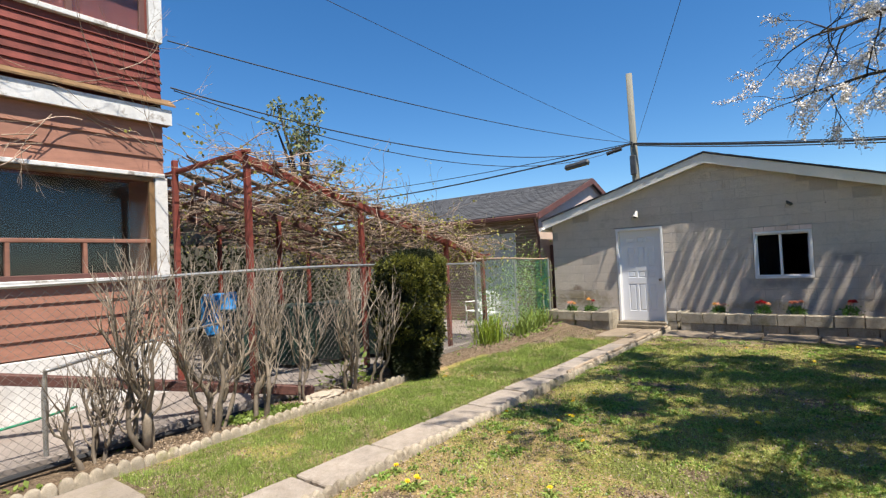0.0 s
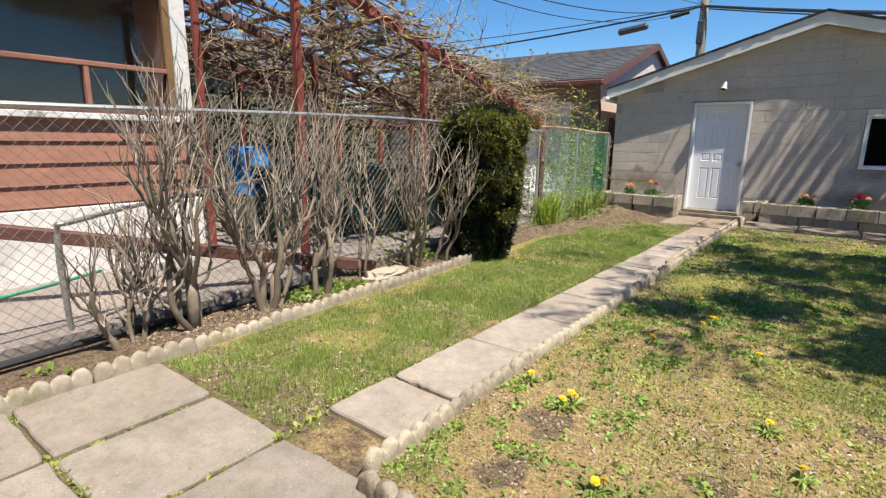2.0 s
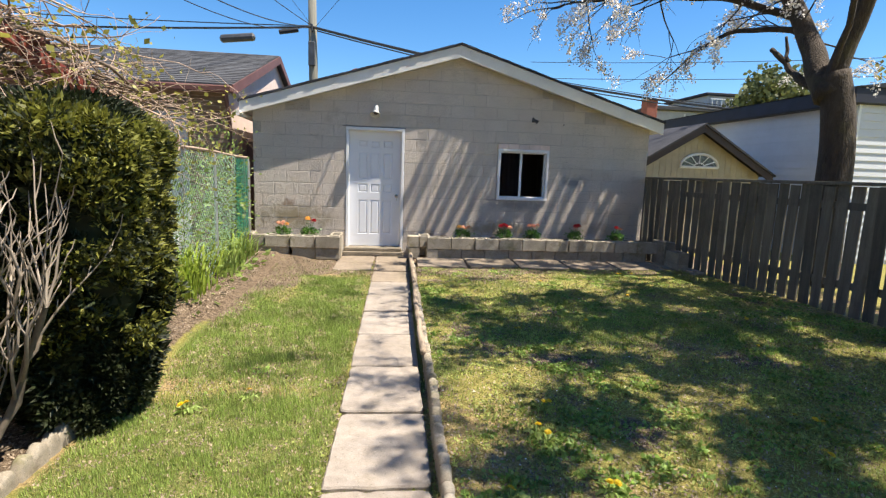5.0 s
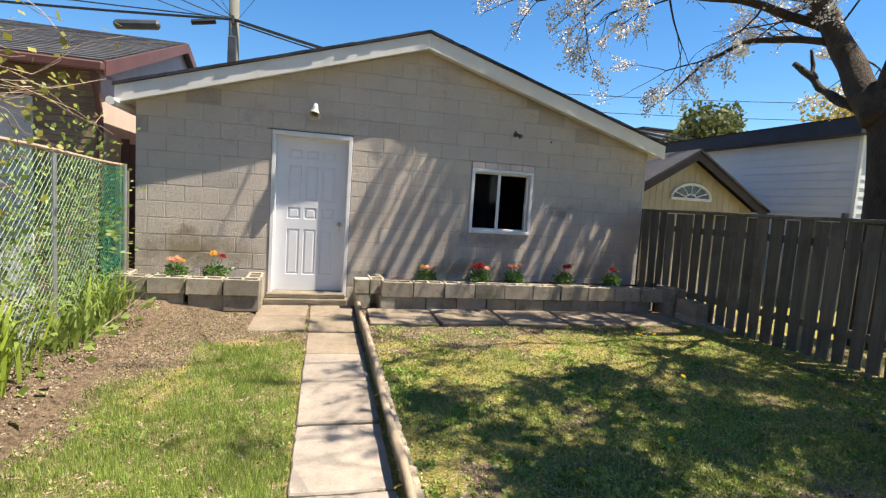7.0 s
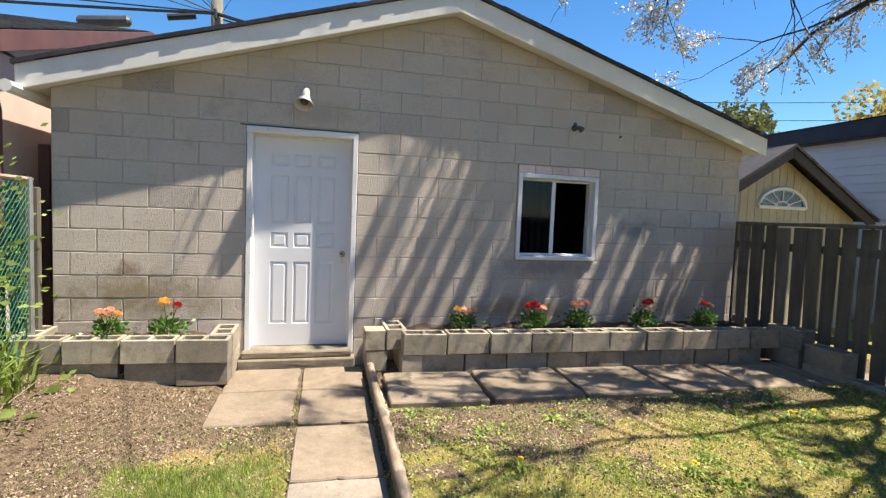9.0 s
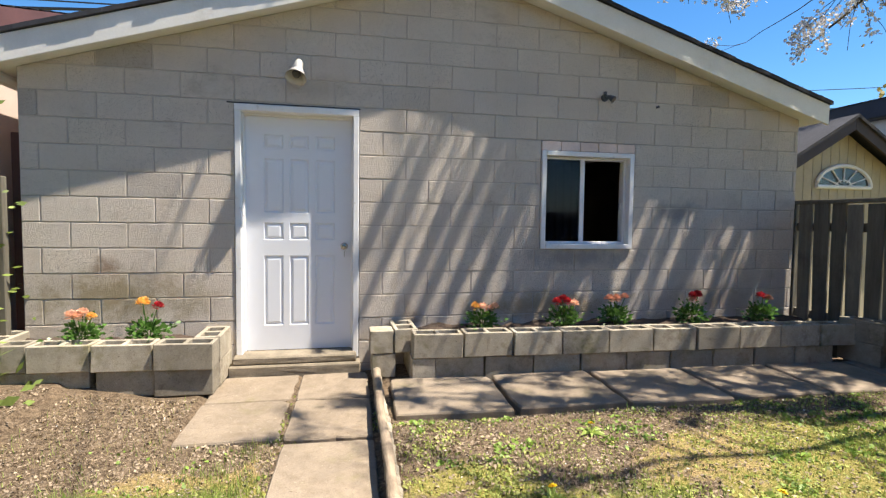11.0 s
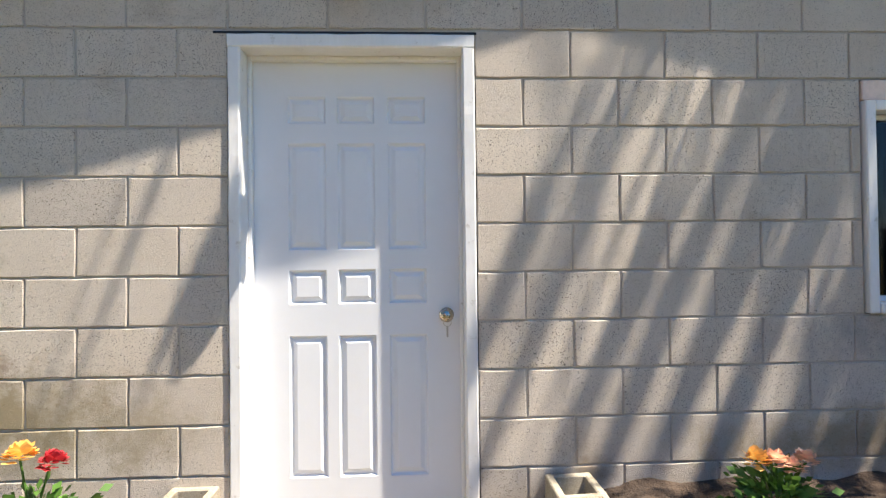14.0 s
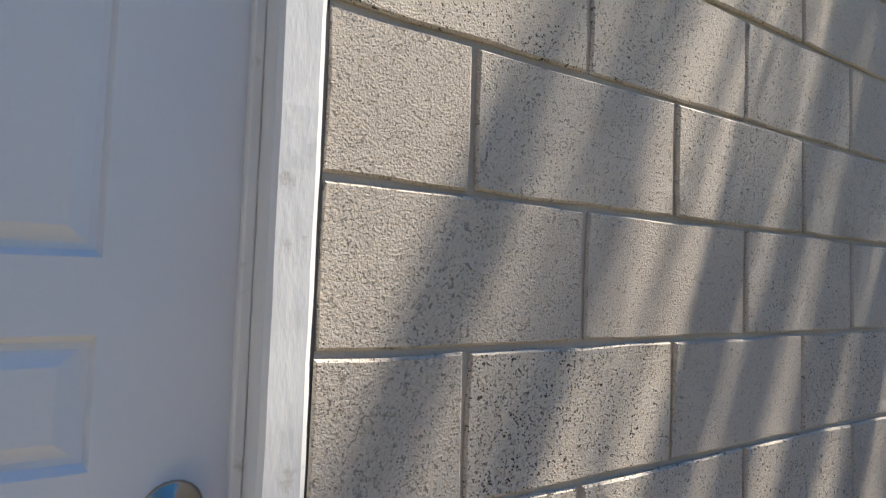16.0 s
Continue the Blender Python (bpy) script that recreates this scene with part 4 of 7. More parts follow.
def rough_slab(L, W, H, seed):
    """A worn concrete slab with uneven edges, its top at z = 0."""
    r = random.Random(seed)
    pts = []
    for a, b in (((0, 0), (L, 0)), ((L, 0), (L, W)), ((L, W), (0, W)), ((0, W), (0, 0))):
        for k in range(12):
            t = k / 12
            j = 0.005 + (0.014 if r.random() < 0.07 else 0)
            q = (a[0] + (b[0] - a[0]) * t, a[1] + (b[1] - a[1]) * t)
            d = 0.009 * noise.noise(Vector((q[0] * 6, q[1] * 6, seed))) - r.uniform(0, j)
            f = 1 + 2 * d / max(L, W)
            if k == 0:
                f -= r.uniform(0.0, 0.035)
            pts.append((L / 2 + (q[0] - L / 2) * f, W / 2 + (q[1] - W / 2) * f))
    c = (L / 2, W / 2)
    g = Geo()
    n = len(pts)
    ins = lambda p, d: (p[0] + (c[0] - p[0]) * d / (L / 2), p[1] + (c[1] - p[1]) * d / (W / 2))  # noqa: E731
    vs = [(*ins(p, 0.008), 0.0) for p in pts] + [(*p, -0.010) for p in pts] + [(*p, -H) for p in pts]
    fs = [tuple(range(n))]
    for k in range(2):
        fs += [(k * n + i, (k + 1) * n + i, (k + 1) * n + (i + 1) % n, k * n + (i + 1) % n) for i in range(n)]
    g.add(vs, fs)
    return g


def pavings():
    path = thing("path", "narrow straight path of worn concrete slabs", "path", kind="structure")
    ys = [-9.70, -9.19, -8.37, -7.60, -6.83, -6.05, -5.28, -4.50, -3.73, -2.98, -2.24, -1.47, -0.78, -0.16]
    for i in range(len(ys) - 1):
        y0, y1 = ys[i] + 0.011, ys[i + 1] - 0.011
        x0 = edge_x((y0 + y1) / 2) - 0.605
        ob = part("slab", rough_slab(0.535, y1 - y0, 0.06, i), M["path"] if y0 < -2.5 else M["concrete"], path)
        ob.matrix_local = pose(x0, y0, 0.006 + rnd.uniform(-0.006, 0.006), rnd.uniform(-0.4, 0.4), rnd.uniform(-0.5, 0.5), -1.5 + rnd.uniform(-0.6, 0.6))
    for x, y0, y1 in ((-1.10, -0.755, -0.17), (-1.115, -1.42, -0.775)):
        ob = part("slab", rough_slab(0.60, y1 - y0, 0.06, 40 + int(-10 * y0)), M["concrete"], path)
        ob.matrix_local = pose(x, y0, 0.004, 0.3, -0.3, -0.8)
    pads = thing("pavement", "row of square concrete pavers before the planter", "pavement", kind="structure")
    for i in range(6):
        w = 0.795
        ob = part("paver", rough_slab(w, 0.70, 0.055, 60 + i), M["concrete"], pads)
        ob.matrix_local = pose(0.185 + 0.825 * i, -1.30 - 0.03 * i + rnd.uniform(-0.02, 0.02), 0.058 + rnd.uniform(-0.006, 0.006), 1.2, rnd.uniform(-0.5, 0.5), -2 + rnd.uniform(-1.5, 1.5))
    ent = thing("terrace", "large worn concrete slabs with weedy joints", "terrace", kind="structure")
    for j in range(4):
        for i, (xa, xb) in enumerate(((-2.02, -1.345), (-1.335, -0.675), (-0.665, -0.02), (-0.01, 0.70), (0.71, 1.45), (1.46, 2.2), (2.21, 2.95), (2.96, 3.7))):
            ob = part("slab", rough_slab(xb - xa - 0.016, 0.765, 0.06, 100 + j * 9 + i), M["terrace"], ent)
            ob.matrix_local = pose(xa + 0.008, LAWN_Y - 0.02 - 0.785 * (j + 1) + (0.06 if i < 3 else -0.02), 0.006 + rnd.uniform(-0.006, 0.006), rnd.uniform(-0.5, 0.5), rnd.uniform(-0.5, 0.5), rnd.uniform(-0.7, 0.7))


def edging_mesh(seed, length=0.60, n=6, h=0.112, thick=0.03):
    """One cast edging piece: a worn wall whose top runs in rounded scallops."""
    g = Geo()
    r = random.Random(seed)
    per = 9
    m = n * per
    prof = [(-1.0, -0.06), (-1.0, -0.5), (-0.97, -0.018), (-0.72, -0.006), (-0.3, -0.001), (0.3, -0.001), (0.72, -0.006), (0.97, -0.018), (1.0, -0.5), (1.0, -0.06)]
    lift = [r.uniform(-0.008, 0.006) for _ in range(n)]
    vs = []
    for i in range(m + 1):
        k = min(i // per, n - 1)
        u = 2 * (i - k * per) / per - 1
        c = math.sqrt(max(0.0, 1 - 0.93 * u * u))
        top = h - 0.062 * (1 - c) + lift[k] * c
        a = thick * (0.72 + 0.28 * c)
        x = length * i / m
        for j, (sx, dz) in enumerate(prof):
            z = -0.06 if j in (0, len(prof) - 1) else top * 0.45 if dz == -0.5 else top + dz
            p = Vector((x, a * sx, z))
            w = noise.noise_vector(Vector((x * 30 + seed * 7, p.y * 30, z * 30))) * 0.0075 + noise.noise_vector(Vector((x * 80 + seed, p.y * 80, z * 80))) * 0.002
            vs.append(tuple(p + w))
    q = len(prof)
    fs = [(i * q + j, i * q + j + 1, (i + 1) * q + j + 1, (i + 1) * q + j) for i in range(m) for j in range(q - 1)]
    fs += [tuple(range(q))[::-1], tuple(m * q + j for j in range(q))]
    g.add(vs, fs)
    return g.mesh("edging_piece", M["edging"], True)


def edgings():
    me = [edging_mesh(k) for k in range(5)]
    e = thing("lawn_edging", "scalloped concrete edging along the path", "edging", kind="structure")
    y = LAWN_Y + 0.04
    while y < -0.65:
        ob = part("edging_piece", me[rnd.randrange(5)], None, e)
        ob.matrix_local = pose(edge_x(y), y, 0.014 + rnd.uniform(-0.012, 0.008), rnd.uniform(-2, 2), rnd.uniform(-0.8, 0.8), 88.45 + rnd.uniform(-1.2, 1.2))
        y += 0.612
    for i in range(7):
        ob = part("edging_piece", me[i % 5], None, e)
        ob.matrix_local = pose(-0.10 + 0.612 * i, LAWN_Y - 0.01 + 0.006 * (i % 2), -0.02 + rnd.uniform(-0.01, 0.01), rnd.uniform(-2, 2), 0, rnd.uniform(-1, 1))
    b = thing("bed_edging", "scalloped concrete edging along the shrub bed", "edging", kind="structure")
    y = -12.8
    while y < -6.5:
        ob = part("edging_piece", me[rnd.randrange(5)], None, b)
        ob.matrix_local = pose(BED_X + rnd.uniform(-0.012, 0.012), y, -0.005 + rnd.uniform(-0.015, 0.012), rnd.uniform(-3, 3), rnd.uniform(-1, 1), 90 + rnd.uniform(-1.5, 1.5))
        y += 0.612
    for a, c, r, lab in (((0.115, -0.58, 0.125), (0.05, -2.80, 0.125), 0.029, "weathered round log lying along the path edging"),
                         ((0.04, -2.90, 0.125), (-0.03, -5.3, 0.118), 0.027, "weathered round log lying along the path edging")):
        t = thing("log", lab, "log", "logs on the edging")
        g = Geo()
        pts, rad = [], []
        for i in range(15):
            k = i / 14
            p = Vector(a).lerp(Vector(c), k)
            pts.append(p + Vector((0.018 * noise.noise(Vector((k * 4, r * 99, 1))), 0, 0.012 * noise.noise(Vector((k * 5, 3, r * 77))))))
            rad.append(r * (1 + 0.22 * noise.noise(Vector((k * 9, 8, r * 55)))))
        part("trunk", g.tube(pts, rad, 10), M["log"], t, "", True)


# ---------------------------------------------------------------- fences
def link_strands(x, y0, y1, z0, z1, pitch, r, slack=0.0):
    """Crossing diagonal wires of a chain-link fence in the plane x."""
    g = Geo()
    H = z1 - z0
    for s in (1, -1):
        o = y0 - H
        while o < y1:
            a, b = max(o, y0), min(o + H, y1)
            if b - a > 0.02:
                za, zb = (z0 + (a - o), z0 + (b - o)) if s > 0 else (z1 - (a - o), z1 - (b - o))
                n = max(2, int((b - a) / 0.4) + 1)
                pts = [(x + s * r + slack * math.sin((a + (b - a) * k / (n - 1)) * 2.1) * math.sin(math.pi * (za + (zb - za) * k / (n - 1) - z0) / H),
                        a + (b - a) * k / (n - 1), za + (zb - za) * k / (n - 1)) for k in range(n)]
                g.tube(pts, r, 3, False)
            o += pitch
    return g


def chain_fence():
    f = thing("chain_link_fence", "rusty galvanised chain-link fence with bent top rail", "fence")
    part("wire_mesh", link_strands(LINK_X, -13.0, -3.55, 0.06, 1.62, 0.080, 0.0017, 0.02), M["wire"], f, "galvanised diamond mesh")
    for i, y in enumerate((-12.6, -3.5)):
        part("post", Geo().tube([(LINK_X - 0.03, y, -0.1), (LINK_X - 0.03 + 0.01 * (i % 2), y, 1.66)], 0.024, 10), M["steel"], f)
    pts = [(LINK_X + 0.01 * math.sin(y * 1.7), y, 1.645 + 0.03 * math.sin(y * 0.8 + 1)) for y in np.linspace(-13, -3.5, 20)]
    part("top_rail", Geo().tube(pts, 0.019, 8), M["steel"], f, "dented top rail")
    part("bottom_rail", Geo().tube([(LINK_X + 0.05, y, 0.075 + 0.012 * math.sin(y * 3)) for y in np.linspace(-13, -8.2, 12)], 0.028, 8), M["black"], f, "black pipe along the foot")
    h = thing("chain_link_fence", "chain-link fence, partly green vinyl, with greenery pushing through", "fence")
    part("wire_mesh", link_strands(LINK_X + 0.012, -3.45, -1.02, 0.05, 1.66, 0.070, 0.0018, 0.012), M["pale_wire"], h, "pale galvanised diamond mesh")
    part("vinyl_mesh", link_strands(LINK_X + 0.016, -1.0, -0.30, 0.05, 1.62, 0.058, 0.0026, 0.012), M["green_wire"], h, "green vinyl-coated mesh")
    for y in (-2.0, -0.32):
        part("post", Geo().tube([(LINK_X + 0.02, y, -0.1), (LINK_X + 0.02, y, 1.66)], 0.022, 10), M["steel"], h)
    part("top_rail", Geo().tube([(LINK_X, y, 1.70 - 0.015 * (y + 3.4) + 0.012 * math.sin(y * 2)) for y in np.linspace(-3.5, -0.25, 9)], 0.018, 8), M["vine"], h, "rusty top rail")
    b = thing("wooden_post", "old brown timber boards closing the gap beside the garage", "post")
    for i, x in enumerate((-2.72, -2.655)):
        part("board", Geo().box(x, x + 0.055, -0.19 + 0.03 * i, -0.13 + 0.03 * i, -0.1, 1.64 - 0.05 * i, 0.006), M["fence"], b)
    for i in range(3):
        part("board", Geo().box(-2.87 + 0.1 * i, -2.775 + 0.1 * i, 0.45, 0.48, -0.1, 2.0 - 0.06 * i, 0.005), M["brown_trim"], b)


def board_fence():
    f = thing("board_fence", "weathered grey vertical-board fence with gaps and a cap rail", "fence")
    a, b = Vector((4.58, 0.12, 0)), Vector((5.62, -13.0, 0))
    n = 81
    d = (b - a) / n
    ang = math.degrees(math.atan2(d.y, d.x))
    meshes = []
    for k in range(4):
        g = Geo()
        w = 0.134 + 0.006 * (k % 3)
        g.add([(0.012, -0.009, 0), (w - 0.012, -0.009, 0), (w - 0.012, 0.009, 0), (0.012, 0.009, 0), (0.0, -0.009, 1.0), (w, -0.009, 1.0), (w, 0.009, 1.0), (0.0, 0.009, 1.0),
               (0.0, -0.009, 1.55), (w, -0.009, 1.55), (w, 0.009, 1.55), (0.0, 0.009, 1.55)],
              [(0, 3, 2, 1)] + [(i + j, i + (j + 1) % 4, i + 4 + (j + 1) % 4, i + 4 + j) for i in (0, 4) for j in range(4)] + [(8, 9, 10, 11)])
        meshes.append(g.mesh("board", M["fence"]))
    for i in range(n):
        p = a + d * i
        side = -0.028
        nrm = Vector((-d.y, d.x, 0)).normalized() * side
        ob = part("board", meshes[i % 4], None, f)
        ob.matrix_local = pose(p.x + nrm.x, p.y + nrm.y, -0.03 + rnd.uniform(-0.015, 0.015), rnd.uniform(-1.0, 1.0), rnd.uniform(-0.7, 0.7), ang + rnd.uniform(-3, 3))
    m = pose(a.x, a.y, 0, 0, 0, ang)
    L = (b - a).length
    part("cap_rail", Geo().box(-0.05, L, -0.07, 0.07, 1.525, 1.565, 0.006, m), M["fence"], f, "flat cap rail")
    for z in (0.35, 1.25):
        part("rail", Geo().box(0, L, -0.019, 0.019, z, z + 0.085, 0.004, m), M["fence"], f)
    for i in range(6):
        p = a + (b - a) * (i / 5)
        part("post", Geo().box(p.x + 0.05, p.x + 0.14, p.y - 0.045, p.y + 0.045, -0.1, 1.52, 0.005), M["fence"], f)


# ---------------------------------------------------------------- plants
def grow(r, p, d, length, radius, depth, tubes, tips, bend=0.25, forks=(2, 3), shrink=0.72, up=0.12, segs=4, sides=5, spread=0.6, min_r=0.002):
    """A branch that wanders and forks; collects tubes and tips."""
    pts, rad = [Vector(p)], [radius]
    d = Vector(d).normalized()
    side = []
    for i in range(segs):
        d = (d + Vector((r.gauss(0, bend), r.gauss(0, bend), r.gauss(0, bend) + up)) * 0.5).normalized()
        pts.append(pts[-1] + d * length / segs)
        rad.append(max(min_r, radius * (1 - 0.42 * (i + 1) / segs)))
        if depth > 0 and i >= segs // 2 and r.random() < 0.5:
            side.append((pts[-1].copy(), d.copy(), rad[-1]))
    tubes.append((pts, rad, sides))
    if depth == 0:
        tips.append((pts[-1], d))
        tips.append((pts[len(pts) // 2], d))
        return
    for q, dd, rr in [(pts[-1], d, rad[-1])] * r.randint(*forks) + side:
        v = Vector((r.gauss(0, 1), r.gauss(0, 1), r.gauss(0, 1)))
        nd = (dd + (v - dd * v.dot(dd)).normalized() * spread * r.uniform(0.5, 1.2)).normalized()
        grow(r, q, nd, length * shrink * r.uniform(0.75, 1.2), rr * 0.8, depth - 1, tubes, tips, bend, forks, shrink, up, segs, max(3, sides - 1), spread, min_r)


def tubes_geo(tubes):
    g = Geo()
    for pts, rad, sides in tubes:
        g.tube(pts, rad, sides, False)
    return g


def whips(r, p, n, length, out, lean=0.40, r0=0.0072):
    """A bundle of upright yearly shoots from one cut knuckle, each with a few short side twigs."""
    for _ in range(n):
        a, k = r.uniform(0, 2 * math.pi), abs(r.gauss(0, lean))
        d = Vector((math.cos(a) * k, math.sin(a) * k, 1)).normalized()
        L, q, pts = length * r.uniform(0.45, 1.15), Vector(p), [Vector(p)]
        for i in range(5):
            d = (d + Vector((r.gauss(0, 0.20), r.gauss(0, 0.20), 0.10))).normalized()
            q = q + d * L / 5
            pts.append(q)
            if r.random() < 0.75:
                b = r.uniform(0, 2 * math.pi)
                e = (d + Vector((math.cos(b), math.sin(b), 0.25)) * r.uniform(0.4, 0.9)).normalized()
                m = L * r.uniform(0.10, 0.30)
                out.append(([q, q + e * m * 0.5, q + (e + Vector((0, 0, 0.35))).normalized() * m], [0.0036, 0.0030, 0.0016], 3))
        w = r0 * r.uniform(0.65, 1.2)
        out.append((pts, [w * (1 - 0.13 * i) for i in range(6)], 4))


def shrub(x, y, height, stems, seed, thick=0.022):
    s = thing("shrub", "leafless multi-stemmed grey shrub in the bed", "shrub", "bare shrubs along the fence")
    r = random.Random(seed)
    tubes, fine = [], []
    for k in range(stems):
        a = 2 * math.pi * k / stems + r.uniform(-0.5, 0.5)
        lean = r.uniform(0.06, 0.27)
        d = Vector((math.cos(a) * lean * 0.7, math.sin(a) * lean, 1)).normalized()
        q = Vector((x + 0.06 * math.cos(a), y + 0.08 * math.sin(a), -0.03))
        top = height * r.uniform(0.42, 0.66)
        n = 9
        rad = thick * r.uniform(0.65, 1.15)
        pts, rr = [q], [rad * 1.25]
        for i in range(n):
            d = (d + Vector((r.gauss(0, 0.22), r.gauss(0, 0.22), 0.26))).normalized()
            q = q + d * top / n
            knot = r.uniform(0.85, 1.15) * (1.4 if r.random() < 0.28 else 1.0)
            pts.append(q)
            rr.append(rad * (1 - 0.45 * (i + 1) / n) * knot)
            if i >= 2 and r.random() < 0.75:
                b = r.uniform(0, 2 * math.pi)
                e = (d * 0.8 + Vector((math.cos(b), math.sin(b), 0)) * r.uniform(0.45, 0.95)).normalized()
                m = height * r.uniform(0.07, 0.20)
                p1, p2 = q + e * m * 0.5, q + (e + Vector((0, 0, 0.5))).normalized() * m
                tubes.append(([q, p1, p2], [rad * 0.5, rad * 0.42, rad * 0.46], 6))
                whips(r, p2, r.randint(2, 4), height * r.uniform(0.16, 0.36), fine)
        tubes.append((pts, rr, 8))
        whips(r, pts[-1], r.randint(4, 6), (height - top) * 0.95, fine)
        for i in (5, 7):
            whips(r, pts[i], 1, height * 0.28, fine, 0.7)
    part("stem_mass", tubes_geo(tubes), M["twig"], s, "knotted grey stems", True, "stuff")
    part("twig_tangle", tubes_geo(fine), M["twig_fine"], s, "thin bare twigs", True, "stuff")
    return s


def stump(x, y, h, seed):
    s = thing("shrub", "cut-back shrub stump with short bare shoots", "shrub", "bare shrubs along the fence")
    r = random.Random(seed)
    g = Geo()
    g.tube([(x, y, -0.03), (x + 0.01, y, h * 0.5), (x - 0.02, y + 0.01, h)], [0.052, 0.042, 0.046], 9)
    tubes, tips = [], []
    for k in range(5):
        grow(r, (x + r.uniform(-0.03, 0.03), y + r.uniform(-0.03, 0.03), h * r.uniform(0.7, 1)), (r.gauss(0, 0.35), r.gauss(0, 0.35), 1), 0.62, 0.022, 2, tubes, tips, 0.28, (2, 3), 0.66, 0.3, 4, 6, 0.5, 0.0028)
    part("stump", g, M["twig"], s, "thick cut stump", True)
    part("shoot_tangle", tubes_geo(tubes), M["twig"], s, "short bare shoots", True, "stuff")


def yew():
    s = thing("yew_bush", "dense dark green columnar yew beside the lawn", "bush")
    r = np.random.default_rng(5)
    cx, cy, H = -2.09, -6.05, 1.78

    def radius(z, a):
        t = z / H
        base = 0.415 * (0.60 + 0.47 * smooth01(0.0, 0.55, t)) * np.where(t > 0.94, np.sqrt(np.clip((1.06 - t) / 0.12, 0.05, 1)), 1)
        return base * (1 + 0.13 * np.sin(3 * a + 5 * t) + 0.09 * np.sin(7 * a - 9 * t) + 0.05 * np.sin(13 * a + 17 * t))
    n = 34000
    z = r.uniform(0.03, H, n)
    a = r.uniform(0, 2 * np.pi, n)
    lz, la, lr = r.uniform(0.1, H, 260), r.uniform(0, 2 * np.pi, 260), r.uniform(0.5, 1.15, 260)
    k = r.integers(0, 260, n)
    z = np.clip(lz[k] + r.normal(size=n) * 0.055, 0.02, H + 0.06)
    a = la[k] + r.normal(size=n) * 0.13
    q = radius(z, a) * (0.86 + 0.24 * lr[k]) * (1 - 0.30 * r.random(n) ** 2.0)
    p = np.stack([cx + q * np.cos(a), cy + q * np.sin(a) * 1.1, z], -1)
    out = np.stack([np.cos(a), np.sin(a), 0.6 * np.ones(n)], -1)

    def sprays(p, out, size, seed):
        rr = np.random.default_rng(seed)
        m = len(p)
        d = out + rr.normal(size=(m, 3)) * 0.75
        d /= np.linalg.norm(d, axis=1)[:, None]
        s2 = np.cross(d, rr.normal(size=(m, 3)))
        s2 /= np.linalg.norm(s2, axis=1)[:, None]
        L = size * rr.uniform(0.6, 1.3, m)[:, None]
        quads = []
        for k in (-1, 0, 1):
            dd = d + s2 * 0.55 * k
            w = np.cross(dd, s2 + d * 0.3)
            w /= np.linalg.norm(w, axis=1)[:, None]
            b = p + s2 * 0.01 * k
            quads.append(np.stack([b, b + dd * L * 0.5 + w * 0.008, b + dd * L, b + dd * L * 0.5 - w * 0.008], 1))
        return np.concatenate(quads).reshape(-1, 3)
    # An even share of new tips, plus sunlit colour painted on sunward side and top.
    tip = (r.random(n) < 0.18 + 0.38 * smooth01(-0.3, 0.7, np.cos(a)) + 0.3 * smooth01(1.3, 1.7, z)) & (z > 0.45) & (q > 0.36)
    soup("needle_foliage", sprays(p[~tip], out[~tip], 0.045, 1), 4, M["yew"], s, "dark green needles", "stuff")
    soup("new_and_sunlit_growth", sprays(p[tip], out[tip], 0.042, 2), 4, M["yew_tip"], s, "yellow-green new growth, thickened to paint in the sunlit side and top", "stuff")
    zz, aa = np.linspace(0.02, H * 0.95, 14), np.linspace(0, 2 * np.pi, 17)[:-1]
    g = Geo()
    vs = [(cx + radius(v, w) * 0.70 * math.cos(w), cy + radius(v, w) * 0.77 * math.sin(w), v) for v in zz for w in aa]
    fs = [(i * 16 + k, i * 16 + (k + 1) % 16, (i + 1) * 16 + (k + 1) % 16, (i + 1) * 16 + k) for i in range(13) for k in range(16)]
    fs.append(tuple(13 * 16 + k for k in range(16)))
    g.add(vs, fs)
    part("inner_mass", g, M["yew"], s, "dense shaded inside", True)
    part("trunk", Geo().tube([(cx, cy, -0.05), (cx, cy, 0.3)], 0.06, 8), M["bark"], s)


def spline(ctrl, n):
    """Points along a smooth curve through control points."""
    P = [Vector(c) for c in ctrl]
    P = [P[0] * 2 - P[1]] + P + [P[-1] * 2 - P[-2]]
    out = []
    for i in range(1, len(P) - 2):
        for k in range(n):
            t = k / n
            a, b, c, d = P[i - 1], P[i], P[i + 1], P[i + 2]
            out.append(0.5 * ((2 * b) + (c - a) * t + (2 * a - 5 * b + 4 * c - d) * t * t + (3 * b - a - 3 * c + d) * t ** 3))
    out.append(P[-2])
    return out


